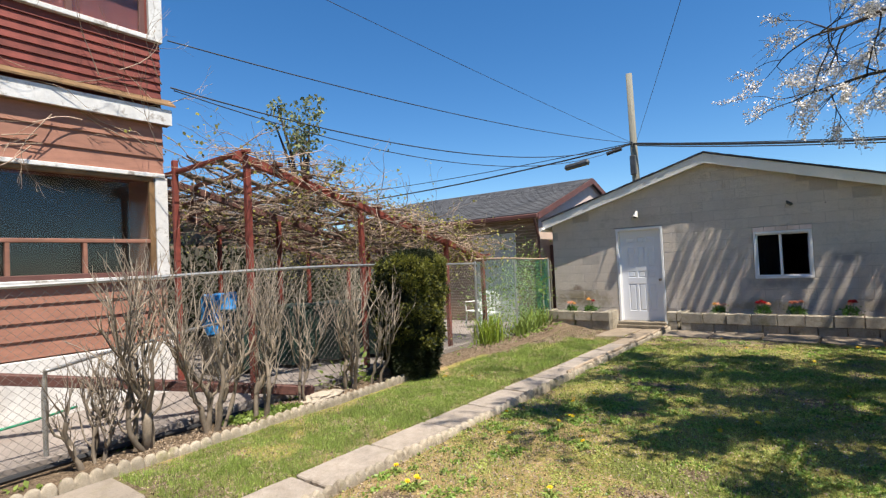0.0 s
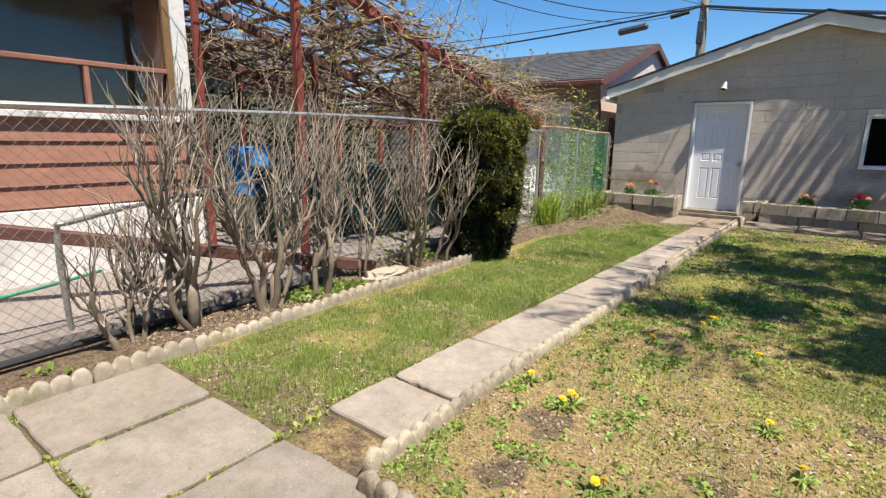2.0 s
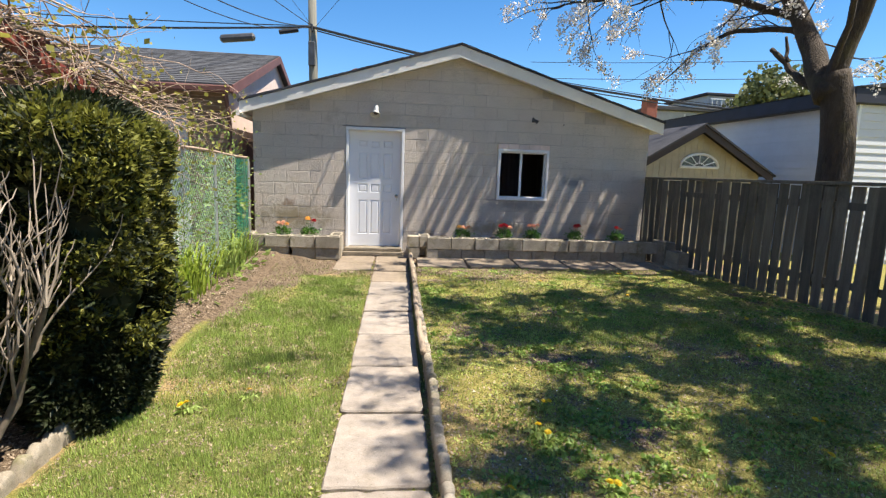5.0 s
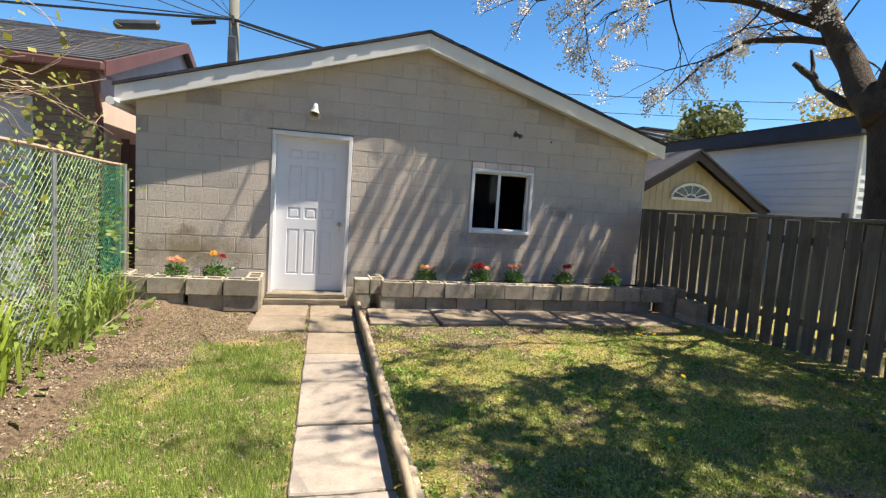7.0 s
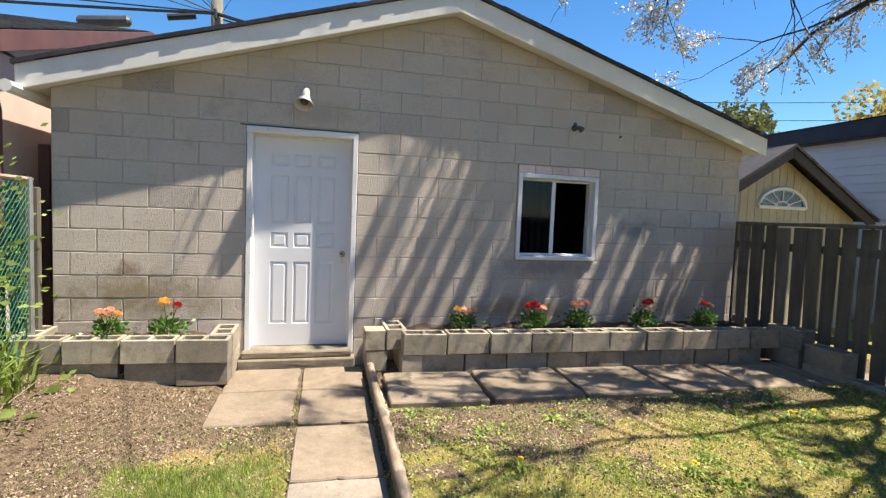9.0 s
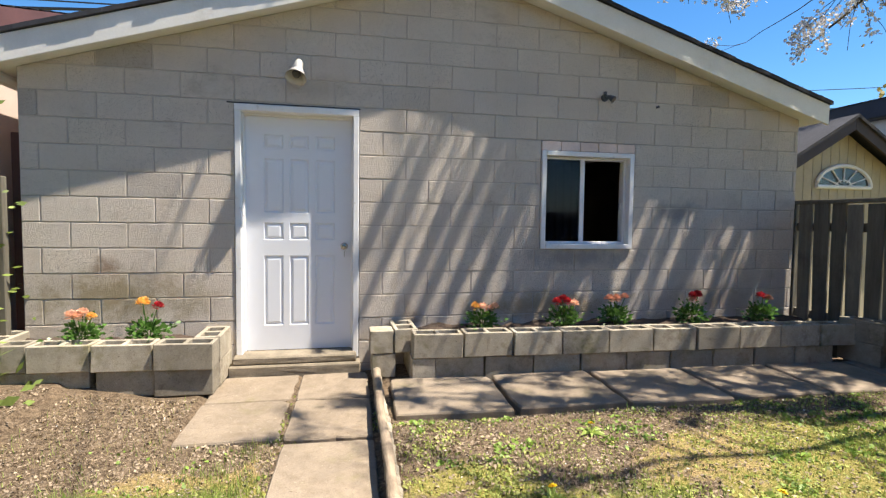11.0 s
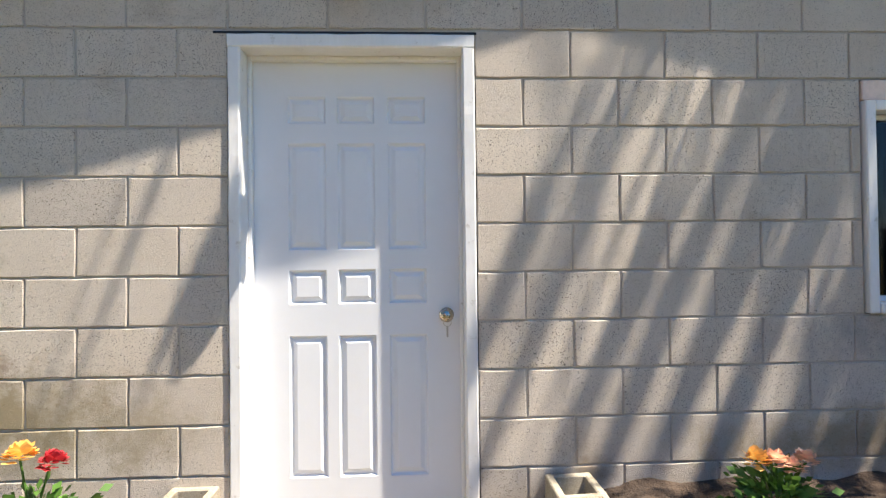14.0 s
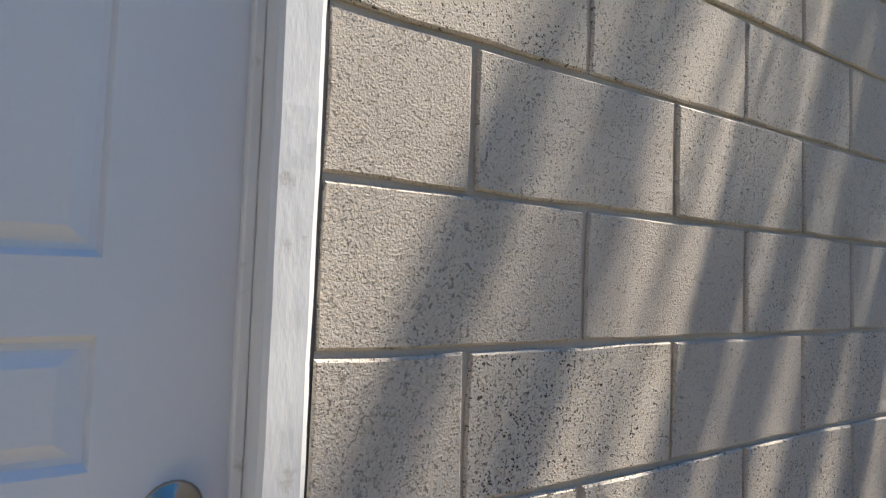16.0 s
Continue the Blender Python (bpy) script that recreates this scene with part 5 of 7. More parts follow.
def blossom_tree():
    s = thing("cherry_tree", "spreading old tree with white blossom behind the board fence", "tree")
    r = random.Random(4)
    g = Geo()
    trunk = spline([(6.06, -2.45, -0.1), (6.06, -2.43, 0.9), (6.09, -2.40, 1.9), (6.04, -2.36, 2.6), (5.95, -2.3, 3.1)], 5)
    g.tube(trunk, [0.24 - 0.045 * i / (len(trunk) - 1) + (0.05 if i == 0 else 0) for i in range(len(trunk))], 14)
    part("trunk", g, M["bark"], s, "dark furrowed trunk", True)
    limbs = [
        ([(5.88, -2.35, 2.75), (5.95, -1.85, 3.5), (5.86, -1.5, 4.25), (5.55, -1.2, 5.1), (5.2, -0.9, 6.0)], 0.185, 0.06),
        ([(5.9, -2.3, 2.8), (6.15, -2.5, 4.2), (6.1, -2.7, 5.6), (5.9, -2.9, 6.8)], 0.14, 0.05),
        ([(5.98, -1.4, 4.1), (5.2, -1.0, 4.45), (4.3, -0.7, 4.5), (3.4, -0.45, 4.5), (2.5, -0.25, 4.35)], 0.065, 0.012),
        ([(5.96, -1.6, 3.85), (5.4, -0.9, 4.0), (4.9, -0.5, 3.65), (4.5, -0.25, 3.2)], 0.05, 0.010),
        ([(5.9, -2.3, 2.95), (5.6, -2.9, 4.3), (5.0, -3.8, 5.3), (4.2, -4.9, 6.0), (3.4, -6.0, 6.3)], 0.13, 0.03),
        ([(5.6, -2.8, 4.1), (4.8, -2.9, 5.0), (3.8, -3.1, 5.7), (2.9, -3.4, 6.1)], 0.09, 0.025),
        ([(6.1, -2.6, 4.4), (6.6, -3.8, 5.3), (6.6, -5.2, 6.2), (6.2, -6.6, 6.6)], 0.10, 0.03),
        ([(5.3, -3.4, 4.9), (5.2, -5.0, 5.7), (4.8, -6.6, 6.2), (4.2, -7.9, 6.3)], 0.08, 0.02),
        ([(6.0, -1.2, 4.3), (6.9, -0.6, 4.9), (7.7, 0.2, 5.4)], 0.08, 0.02),
        ([(5.7, -0.9, 4.9), (4.6, -0.95, 5.35), (3.6, -0.95, 5.35), (2.8, -0.95, 5.2)], 0.07, 0.015),
        ([(5.2, -3.5, 5.0), (4.0, -4.2, 5.5), (3.2, -4.7, 5.8)], 0.07, 0.02),
        ([(4.6, -4.4, 5.7), (3.9, -6.0, 6.0), (3.3, -7.2, 6.0)], 0.06, 0.02),
        ([(6.4, -3.5, 5.2), (5.9, -5.4, 5.6), (5.6, -7.2, 5.9), (5.5, -9.6, 6.0)], 0.07, 0.02),
        ([(6.1, -2.7, 5.6), (5.6, -3.9, 6.3), (5.2, -5.6, 6.6), (5.0, -7.2, 6.6)], 0.06, 0.02),
    ]
    stubs = [([(5.9, -2.0, 2.95), (5.92, -1.62, 3.2), (5.90, -1.37, 3.46), (5.82, -1.17, 3.66)], 0.062, 0.034),
             ([(5.91, -1.45, 3.4), (5.99, -1.3, 3.62), (6.0, -1.27, 3.85)], 0.036, 0.02)]
    twigs, tips = [], []
    for li, (ctrl, r0, r1) in enumerate(limbs):
        if li in (4, 5, 6, 7, 10, 11, 12, 13):
            r0, r1 = r0 * 0.34, r1 * 0.5
        pts = spline(ctrl, 6)
        n = len(pts)
        pts = [p + Vector((noise.noise(p * 1.7), noise.noise(p * 1.7 + Vector((9, 0, 0))), noise.noise(p * 1.7 + Vector((0, 9, 0))))) * 0.09 * min(1, i / 4) for i, p in enumerate(pts)]
        part("limb", Geo().tube(pts, [r0 + (r1 - r0) * i / (n - 1) for i in range(n)], 9), M["bark"], s, "", True)
        for i in range(5, n):
            k = 1 if r0 > 0.055 else 2
            for _ in range(k):
                if r.random() < (0.10 if li == 3 else 0.6 if li in (1, 2, 4, 5) else 0.85):
                    d = (pts[i] - pts[i - 1]).normalized()
                    v = Vector((r.gauss(0, 1), r.gauss(0, 1), r.gauss(0, 0.7) - 0.15))
                    d = (d * 0.7 + v.normalized() * 0.9).normalized()
                    grow(r, pts[i], d, r.uniform(0.5, 1.0), 0.016, 2, twigs, tips, 0.25, (2, 2), 0.72, -0.05, 4, 5, 0.6, 0.003)
    # unseen boughs high over the garage front, short spurs added to shade the wall
    spurs = set()
    high = [(-0.99, 1.53, 0.06), (-1.23, 1.83, 0.02), (0.24, 1.47, 0.06), (0.37, 1.30, 0.045), (0.60, 2.02, 0.016), (0.78, 1.42, 0.075), (0.93, 1.36, 0.07), (0.88, 2.05, 0.02),
            (1.26, 1.52, 0.075), (1.42, 1.40, 0.07), (1.36, 2.28, 0.07), (1.50, 2.26, 0.07), (1.64, 2.2, 0.07), (1.80, 2.15, 0.07), (1.60, 1.75, 0.06), (1.85, 1.70, 0.05)]
    high += [(r.uniform(1.9, 4.3), r.uniform(1.5, 2.1), r.uniform(0.03, 0.05)) for _ in range(13)]
    high += [(r.uniform(2.7, 4.5), r.uniform(0.9, 1.6), r.uniform(0.04, 0.06)) for _ in range(10)]
    for X, Z, rad in high:
        y0 = r.uniform(-0.97, -0.83)
        q = Vector((X - 2.906 * y0, y0, Z - 6.562 * y0))
        e = q + Vector((r.uniform(-0.05, 0.05), -(0.19 if X < -1.1 else 0.11 if X < 0 else r.uniform(0.155, 0.31)), r.uniform(-0.06, 0.06)))
        twigs.append(([q, q + Vector((0.04, 0.02, 0.35)), Vector((q.x, -0.9, 8.5))], [0.008, 0.008, 0.01], 4))
        twigs.append(([q, q.lerp(e, 0.5) + Vector((r.uniform(-0.02, 0.02), 0, 0.02)), e], [rad, rad * 0.8, rad * 0.35], 6))
        for k in range(5 if X > 0 and rad > 0.03 else 0):
            spurs.add(len(tips))
            tips.append((q.lerp(e, k / 4), (e - q).normalized()))
    # more unseen spurs, added so that their shade lands on the pavers
    for _ in range(42):
        z = r.uniform(6.6, 7.5)
        q = Vector((r.uniform(-0.2, 4.6) + 0.441 * z, r.uniform(-1.35, -0.7) - 0.152 * z, z))
        e = q + Vector((r.uniform(-0.45, 0.45), r.uniform(-0.15, 0.15), r.uniform(-0.1, 0.1)))
        twigs.append(([q, q.lerp(e, 0.5) + Vector((0, 0.02, 0.03)), e], [0.03, 0.024, 0.01], 6))
        twigs.append(([q, q.lerp(Vector((6.05, -2.7, 6.2)), 0.5) + Vector((0, 0, 0.2)), Vector((6.05, -2.7, 6.2))], [0.012, 0.014, 0.02], 4))
        for k in range(4):
            spurs.add(len(tips))
            tips.append((q.lerp(e, k / 3), (e - q).normalized()))
    # unseen boughs added to throw shade on the right of the lawn
    for _ in range(30):
        z = r.uniform(5.7, 6.4)
        q = Vector((r.uniform(2.2, 4.6) + 0.443 * z, r.uniform(-8.7, -5.4) - 0.152 * z, z))
        e = q + Vector((r.uniform(-0.7, 0.3), r.uniform(-0.15, 0.15), r.uniform(-0.1, 0.1)))
        twigs.append(([q, q.lerp(e, 0.5) + Vector((0, 0.02, 0.03)), e], [0.026, 0.02, 0.009], 6))
        twigs.append(([q, q.lerp(Vector((5.4, -7.2, 6.3)), 0.5) + Vector((0, 0, 0.2)), Vector((5.4, -7.2, 6.3))], [0.012, 0.014, 0.02], 4))
        tips += [(q.lerp(e, k / 3), (e - q).normalized()) for k in range(4)]
    bough = spline([(6.05, -2.7, 6.2), (6.0, -1.9, 7.6), (6.6, -0.9, 8.4), (5.0, -0.9, 8.55), (3.4, -0.9, 8.6), (2.2, -0.9, 8.5), (1.5, -0.9, 8.45)], 6)
    part("limb", Geo().tube(bough, [0.05 - 0.03 * i / (len(bough) - 1) for i in range(len(bough))], 8), M["bark"], s, "", True)
    for ctrl, r0, r1 in stubs:
        pts = [p + noise.noise_vector(p * 6.0) * 0.03 for p in spline(ctrl, 6)]
        part("limb_stub", Geo().tube(pts, [(r0 + (r1 - r0) * i / (len(pts) - 1)) * (1 + 0.3 * noise.noise(p * 9.0)) for i, p in enumerate(pts)], 9), M["bark"], s, "short sawn-off limb", True)
    # drooping sprays over the garage corner
    for ctrl in ([(4.5, -0.25, 3.2), (4.38, -0.15, 3.08), (4.3, -0.08, 2.95)],
                 [(3.4, -0.45, 4.5), (2.9, -0.3, 4.2), (2.6, -0.2, 3.9)], [(2.5, -0.25, 4.35), (2.1, -0.1, 4.3), (1.7, 0.0, 4.1)]):
        pts = spline(ctrl, 6)
        twigs.append((pts, [0.010 - 0.006 * i / (len(pts) - 1) for i in range(len(pts))], 4))
        tips += [(p, Vector((0, 0, -1))) for p in pts[3:]]
    part("twig_tangle", tubes_geo(twigs), M["bark"], s, "fine dark twigs", True, "stuff")
    rr = np.random.default_rng(8)
    cl = []
    for i, (p, d) in enumerate(tips):
        if rr.random() < (0.95 if i in spurs else 0.5 if p[1] > -1.6 else 0.3):
            k = rr.integers(26, 50)
            back = rr.uniform(-0.28, 0.03, k)[:, None] * np.array(d)
            cl.append(np.array(p) + back + rr.normal(size=(k, 3)) * 0.032)
    cl = np.concatenate(cl)
    soup("blossoms", leaf_quads(cl, 0.038, 1.0, 0.1, 0.95, 3), 4, M["blossom"], s, "clusters of white blossom", "stuff")
    # crown blossom added only where its shadow lands on chosen lawn patches
    up = []
    for p, d in tips:
        lx, ly = p[0] - 0.443 * p[2], p[1] + 0.152 * p[2]
        if p[1] < -1.2 and p[2] > 4.7 and lx > 0.25 and (-8.9 if lx > 2.1 else -7.6) < ly < -1.7 and noise.noise(Vector((lx * 1.5, ly * 3.3, 3.0))) + 0.13 * (lx - 2.2) > 0.10 + 0.02 * max(0, -5.0 - ly):
            up.append(np.array(p) + rr.normal(size=(52, 3)) * 0.12)
    soup("upper_blossoms", leaf_quads(np.concatenate(up), 0.09, 1.0, 0.0, 0.8, 9), 4, M["blossom"], s, "dense white blossom high in the crown, placed to shade the lawn", "stuff")


def far_tree(name, label, at, rx, rz, mat, n, seed, trunk_h, leaf=0.28):
    s = thing(name, label, "tree")
    r = np.random.default_rng(seed)
    lobes = r.normal(size=(16, 3)) * np.array([rx, rx, rz]) * 0.5
    rad = r.uniform(0.3, 0.55, 16) * rx
    k = r.integers(0, 16, n)
    d = r.normal(size=(n, 3))
    d /= np.linalg.norm(d, axis=1)[:, None]
    p = np.array(at) + lobes[k] + d * rad[k][:, None] * r.uniform(0.55, 1.05, n)[:, None]
    soup("crown", leaf_quads(p, leaf, 1, 0.1, 0.7, seed), 4, mat, s, "", "stuff")
    g = Geo().tube([(at[0], at[1], -0.1), (at[0], at[1], at[2] * 0.6), (at[0] + 0.1, at[1], at[2])], [0.25 * rx / 2, 0.16 * rx / 2, 0.05], 8)
    for q in lobes[:9]:
        e = np.array(at) + q
        g.tube([(at[0], at[1], at[2] * 0.62), tuple((np.array((at[0], at[1], at[2] * 0.62)) + e) / 2 + np.array((0, 0, 0.2))), tuple(e)], [0.07, 0.05, 0.02], 5)
    part("trunk", g, M["bark"], s)


def rose(x, y, z, heads, seed, size=1.0):
    s = thing("rose_bush", "small rose plant in bloom in the planter", "flower", "roses in the planters", at=(x, y, z))
    r = np.random.default_rng(seed)
    n = 360
    u = r.normal(size=(n, 3)) * np.array([0.055, 0.050, 0.040]) * size + np.array([0, 0, 0.085 * size])
    u[:, 2] = np.abs(u[:, 2])
    soup("foliage", leaf_quads(u, 0.040, 0.6, 0.30, 0.70, seed), 4, M["rose_leaf"], s, "glossy green leaves")
    stems = Geo()
    for (hx, hz, key) in heads:
        hz += 0.012
        stems.tube([(0, 0, -0.03), (hx * 0.4, -0.01, hz * 0.5), (hx, -0.02, hz)], 0.004, 5)
        c = np.array([hx, -0.02 + r.uniform(-0.02, 0.02), hz])
        R = 0.050 * r.uniform(0.85, 1.15)
        quads = []
        for i in range(64):
            z = 1 - 1.25 * (i + 0.5) / 64
            a = i * 2.39996 + r.uniform(-0.3, 0.3)
            d = np.array([math.sqrt(max(0, 1 - z * z)) * math.cos(a), math.sqrt(max(0, 1 - z * z)) * math.sin(a), z])
            t = np.cross(d, [0.1, 0.2, 1.0])
            t /= np.linalg.norm(t)
            w = np.cross(t, d)
            base = c + d * R * 0.45
            tip = c + d * R * r.uniform(0.85, 1.1) + (w * r.uniform(-0.2, 0.9) + t * r.uniform(-0.5, 0.5)) * R * 0.4
            k = R * 0.34
            quads.append(np.stack([base, (base + tip * 1.6) / 2.6 + t * k, tip, (base + tip * 1.6) / 2.6 - t * k]))
        soup("bloom", np.concatenate(quads), 4, M[key], s)
    part("stalk", stems, M["rose_leaf"], s)


def strap_leaves(name, label, group, x0, x1, y0, y1, n, h, mat, seed, z=0.03):
    s = thing(name, label, "plant", group)
    r = np.random.default_rng(seed)
    quads = []
    for _ in range(n):
        b = np.array([r.uniform(x0, x1), r.uniform(y0, y1), z])
        a = r.uniform(0, 2 * np.pi)
        o = np.array([math.cos(a), math.sin(a), 0])
        t = np.array([-o[1], o[0], 0]) * r.uniform(0.006, 0.014)
        L = h * r.uniform(0.6, 1.15)
        ps = [b, b + o * L * 0.10 + [0, 0, L * 0.5], b + o * L * 0.28 + [0, 0, L * 0.86], b + o * L * 0.55 + [0, 0, L * 0.95]]
        ws = [1.0, 1.1, 0.8, 0.1]
        for i in range(3):
            quads.append(np.stack([ps[i] - t * ws[i], ps[i] + t * ws[i], ps[i + 1] + t * ws[i + 1], ps[i + 1] - t * ws[i + 1]]))
    soup("foliage", np.concatenate(quads), 4, mat, s)


def leafy_clump(name, label, at, rx, ry, rz, n, leaf, mat, seed, stems=6):
    s = thing(name, label, "plant")
    r = np.random.default_rng(seed)
    p = r.normal(size=(n, 3)) * np.array([rx, ry, rz]) * 0.5 + np.array(at)
    p[:, 2] = np.maximum(p[:, 2], 0.04)
    soup("foliage", leaf_quads(p, leaf, 0.7, 0.2, 0.6, seed), 4, mat, s)
    g = Geo()
    for i in range(stems):
        q = p[i * 3]
        g.tube([(at[0] + r.uniform(-0.1, 0.1), at[1] + r.uniform(-0.1, 0.1), -0.02), tuple((q + np.array([at[0], at[1], 0])) / 2), tuple(q)], [0.008, 0.006, 0.003], 5)
    part("stalk", g, M["twig"], s)


# ---------------------------------------------------------------- the house next door
HX, HY = -4.70, -8.30      # its corner


def neighbour_house():
    h = thing("neighbour_house", "two-storey house with brick-red board siding and peeling white trim", "house")
    far = -22.0
    # core walls, behind the boards
    part("wall", Geo().box(HX - 8, HX - 0.03, far, HY - 0.03, 0.0, 1.66), M["siding"], h)
    part("wall", Geo().box(HX - 8, HX - 0.03, far, HY - 0.03, 3.04, 8.6), M["red_shingle"], h)
    part("wall", Geo().box(HX - 8, HX - 0.03, HY - 0.20, HY - 0.03, 1.66, 3.04), M["siding"], h, "back wall")
    # Near-black sheet behind the glass, painting in the darkness of the unlit room.
    part("wall", Geo().box(HX - 0.75, HX - 0.65, far, HY - 0.2, 1.66, 3.04), M["dark"], h, "dark backing sheet in place of the unlit room")
    part("foundation", Geo().box(HX - 8, HX + 0.05, far, HY + 0.06, -0.1, 0.74, 0.01), M["foundation"], h, "whitewashed foundation")
    # horizontal boards on the side, each lapped over the one below
    def boards(z0, z1, n, mat):
        st = (z1 - z0) / n
        for i in range(n):
            a, b = z0 + st * i, z0 + st * (i + 1)
            g = Geo()
            poly = [(HX - 0.03, a), (HX + 0.018, a), (HX - 0.008, b + 0.012), (HX - 0.03, b + 0.012)]
            g.prism(poly, far, HY)
            part("board", g, mat, h)
    boards(0.76, 1.60, 4, M["siding"])
    boards(3.10, 3.78, 3, M["siding"])
    # back boards
    for i in range(16):
        z = 0.76 + 0.21 * i
        g = Geo().add([(HX - 8, HY - 0.03, z), (HX, HY - 0.03, z), (HX, HY + 0.016, z), (HX - 8, HY + 0.016, z), (HX - 8, HY - 0.03, z + 0.215), (HX, HY - 0.03, z + 0.215), (HX, HY - 0.008, z + 0.215), (HX - 8, HY - 0.008, z + 0.215)],
                      [(0, 1, 2, 3), (4, 7, 6, 5), (3, 2, 6, 7), (1, 5, 6, 2), (0, 3, 7, 4), (0, 4, 5, 1)])
        part("board", g, M["siding"], h)
    # shingle courses of the upper storey
    for i in range(7):
        z = 4.18 + 0.115 * i
        poly = [(HX - 0.03, z), (HX + 0.015, z), (HX - 0.01, z + 0.12), (HX - 0.03, z + 0.12)]
        part("shingle_course", Geo().prism(poly, far, HY), M["red_shingle"], h)
    # lower window band
    w = part("window", Geo().box(HX - 0.05, HX - 0.045, far + 2, HY - 0.2, 1.72, 3.0), M["glass"], h, "large dark window reflecting sky and branches")
    w.visible_shadow = False
    for nm, b, mat in (("sill", (HX - 0.06, HX + 0.07, far, HY + 0.02, 1.605, 1.665), M["peel"]), ("frame", (HX - 0.05, HX + 0.03, far, HY - 0.13, 1.665, 1.73), M["brown_trim"]),
                       ("frame", (HX - 0.05, HX + 0.03, far, HY - 0.17, 2.98, 3.035), M["rust"]), ("frame", (HX - 0.05, HX + 0.02, far, HY - 0.2, 2.12, 2.17), M["siding"]),
                       ("frame", (HX - 0.05, HX + 0.025, HY - 0.20, HY - 0.13, 1.73, 2.98), M["rust"]), ("header", (HX - 0.05, HX + 0.06, far, HY, 3.04, 3.095), M["peel"])):
        part(nm, Geo().box(*b, b=0.006), mat, w if nm == "frame" else h, "peeling paint" if mat is M["peel"] else "")
    for y in (HY - 0.98, HY - 1.75, HY - 2.5, HY - 3.3):
        part("mullion", Geo().box(HX - 0.05, HX + 0.015, y - 0.022, y + 0.022, 1.73, 2.12, 0.004), M["siding"], w)
    part("corner_post", Geo().box(HX - 0.10, HX + 0.04, HY - 0.125, HY + 0.04, 1.665, 3.04, 0.008), M["peel"], h, "peeling white corner post")
    # eave between the storeys
    part("fascia", Geo().prism([(HX + 0.06, 3.80), (HX + 0.10, 3.80), (HX + 0.10, 4.02), (HX + 0.06, 4.02)], far, HY + 0.10, b=0.006), M["peel"], h, "sagging white eave board")
    part("soffit", Geo().prism([(HX - 0.02, 3.79), (HX + 0.06, 3.80), (HX + 0.06, 3.83), (HX - 0.02, 3.83)], far, HY + 0.08), M["rust"], h)
    part("porch_roof", Geo().prism([(HX - 0.02, 4.17), (HX + 0.14, 4.06), (HX + 0.14, 4.085), (HX - 0.02, 4.20)], far, HY + 0.14), M["rust"], h, "rusty lean-to roof edge")
    # upper window
    part("trim", Geo().box(HX - 0.05, HX + 0.06, far, HY + 0.02, 4.985, 5.05, 0.006), M["peel"], h)
    u = part("window", Geo().box(HX + 0.004, HX + 0.008, HY - 3.2, HY - 0.24, 5.08, 6.3), M["glass"], h, "upper window")
    u.visible_shadow = False
    for y in (HY - 0.24, HY - 1.10, HY - 1.96):
        part("mullion", Geo().box(HX, HX + 0.04, y - 0.035, y + 0.035, 5.05, 6.4, 0.005), M["brown_trim"], u)
    part("rail", Geo().box(HX, HX + 0.035, HY - 3.2, HY - 0.275, 5.52, 5.58, 0.005), M["brown_trim"], u)
    part("corner_board", Geo().box(HX - 0.02, HX + 0.045, HY - 0.15, HY + 0.03, 5.05, 8.4, 0.006), M["peel"], h, "white corner board")
    # roof
    g = Geo().prism([(HX + 0.4, 8.5), (HX - 4.0, 11.2), (HX - 8.4, 8.5)], far - 0.3, HY + 0.3)
    part("roof", g, M["shingle"], h)
    # drying vine stems on the wall
    r = random.Random(31)
    tb, tips = [], []
    for i in range(22):
        y = HY - r.uniform(0.0, 2.4)
        grow(r, (HX + 0.06, y, r.uniform(3.2, 4.5)), (0.02, r.uniform(-1, 1), r.uniform(-0.2, 0.5)), 0.6, 0.008, 2, tb, tips, 0.3, (1, 2), 0.7, 0, 4, 4, 0.5, 0.0018)
    part("dead_creeper", tubes_geo(tb), M["vine"], h, "dry creeper stems")


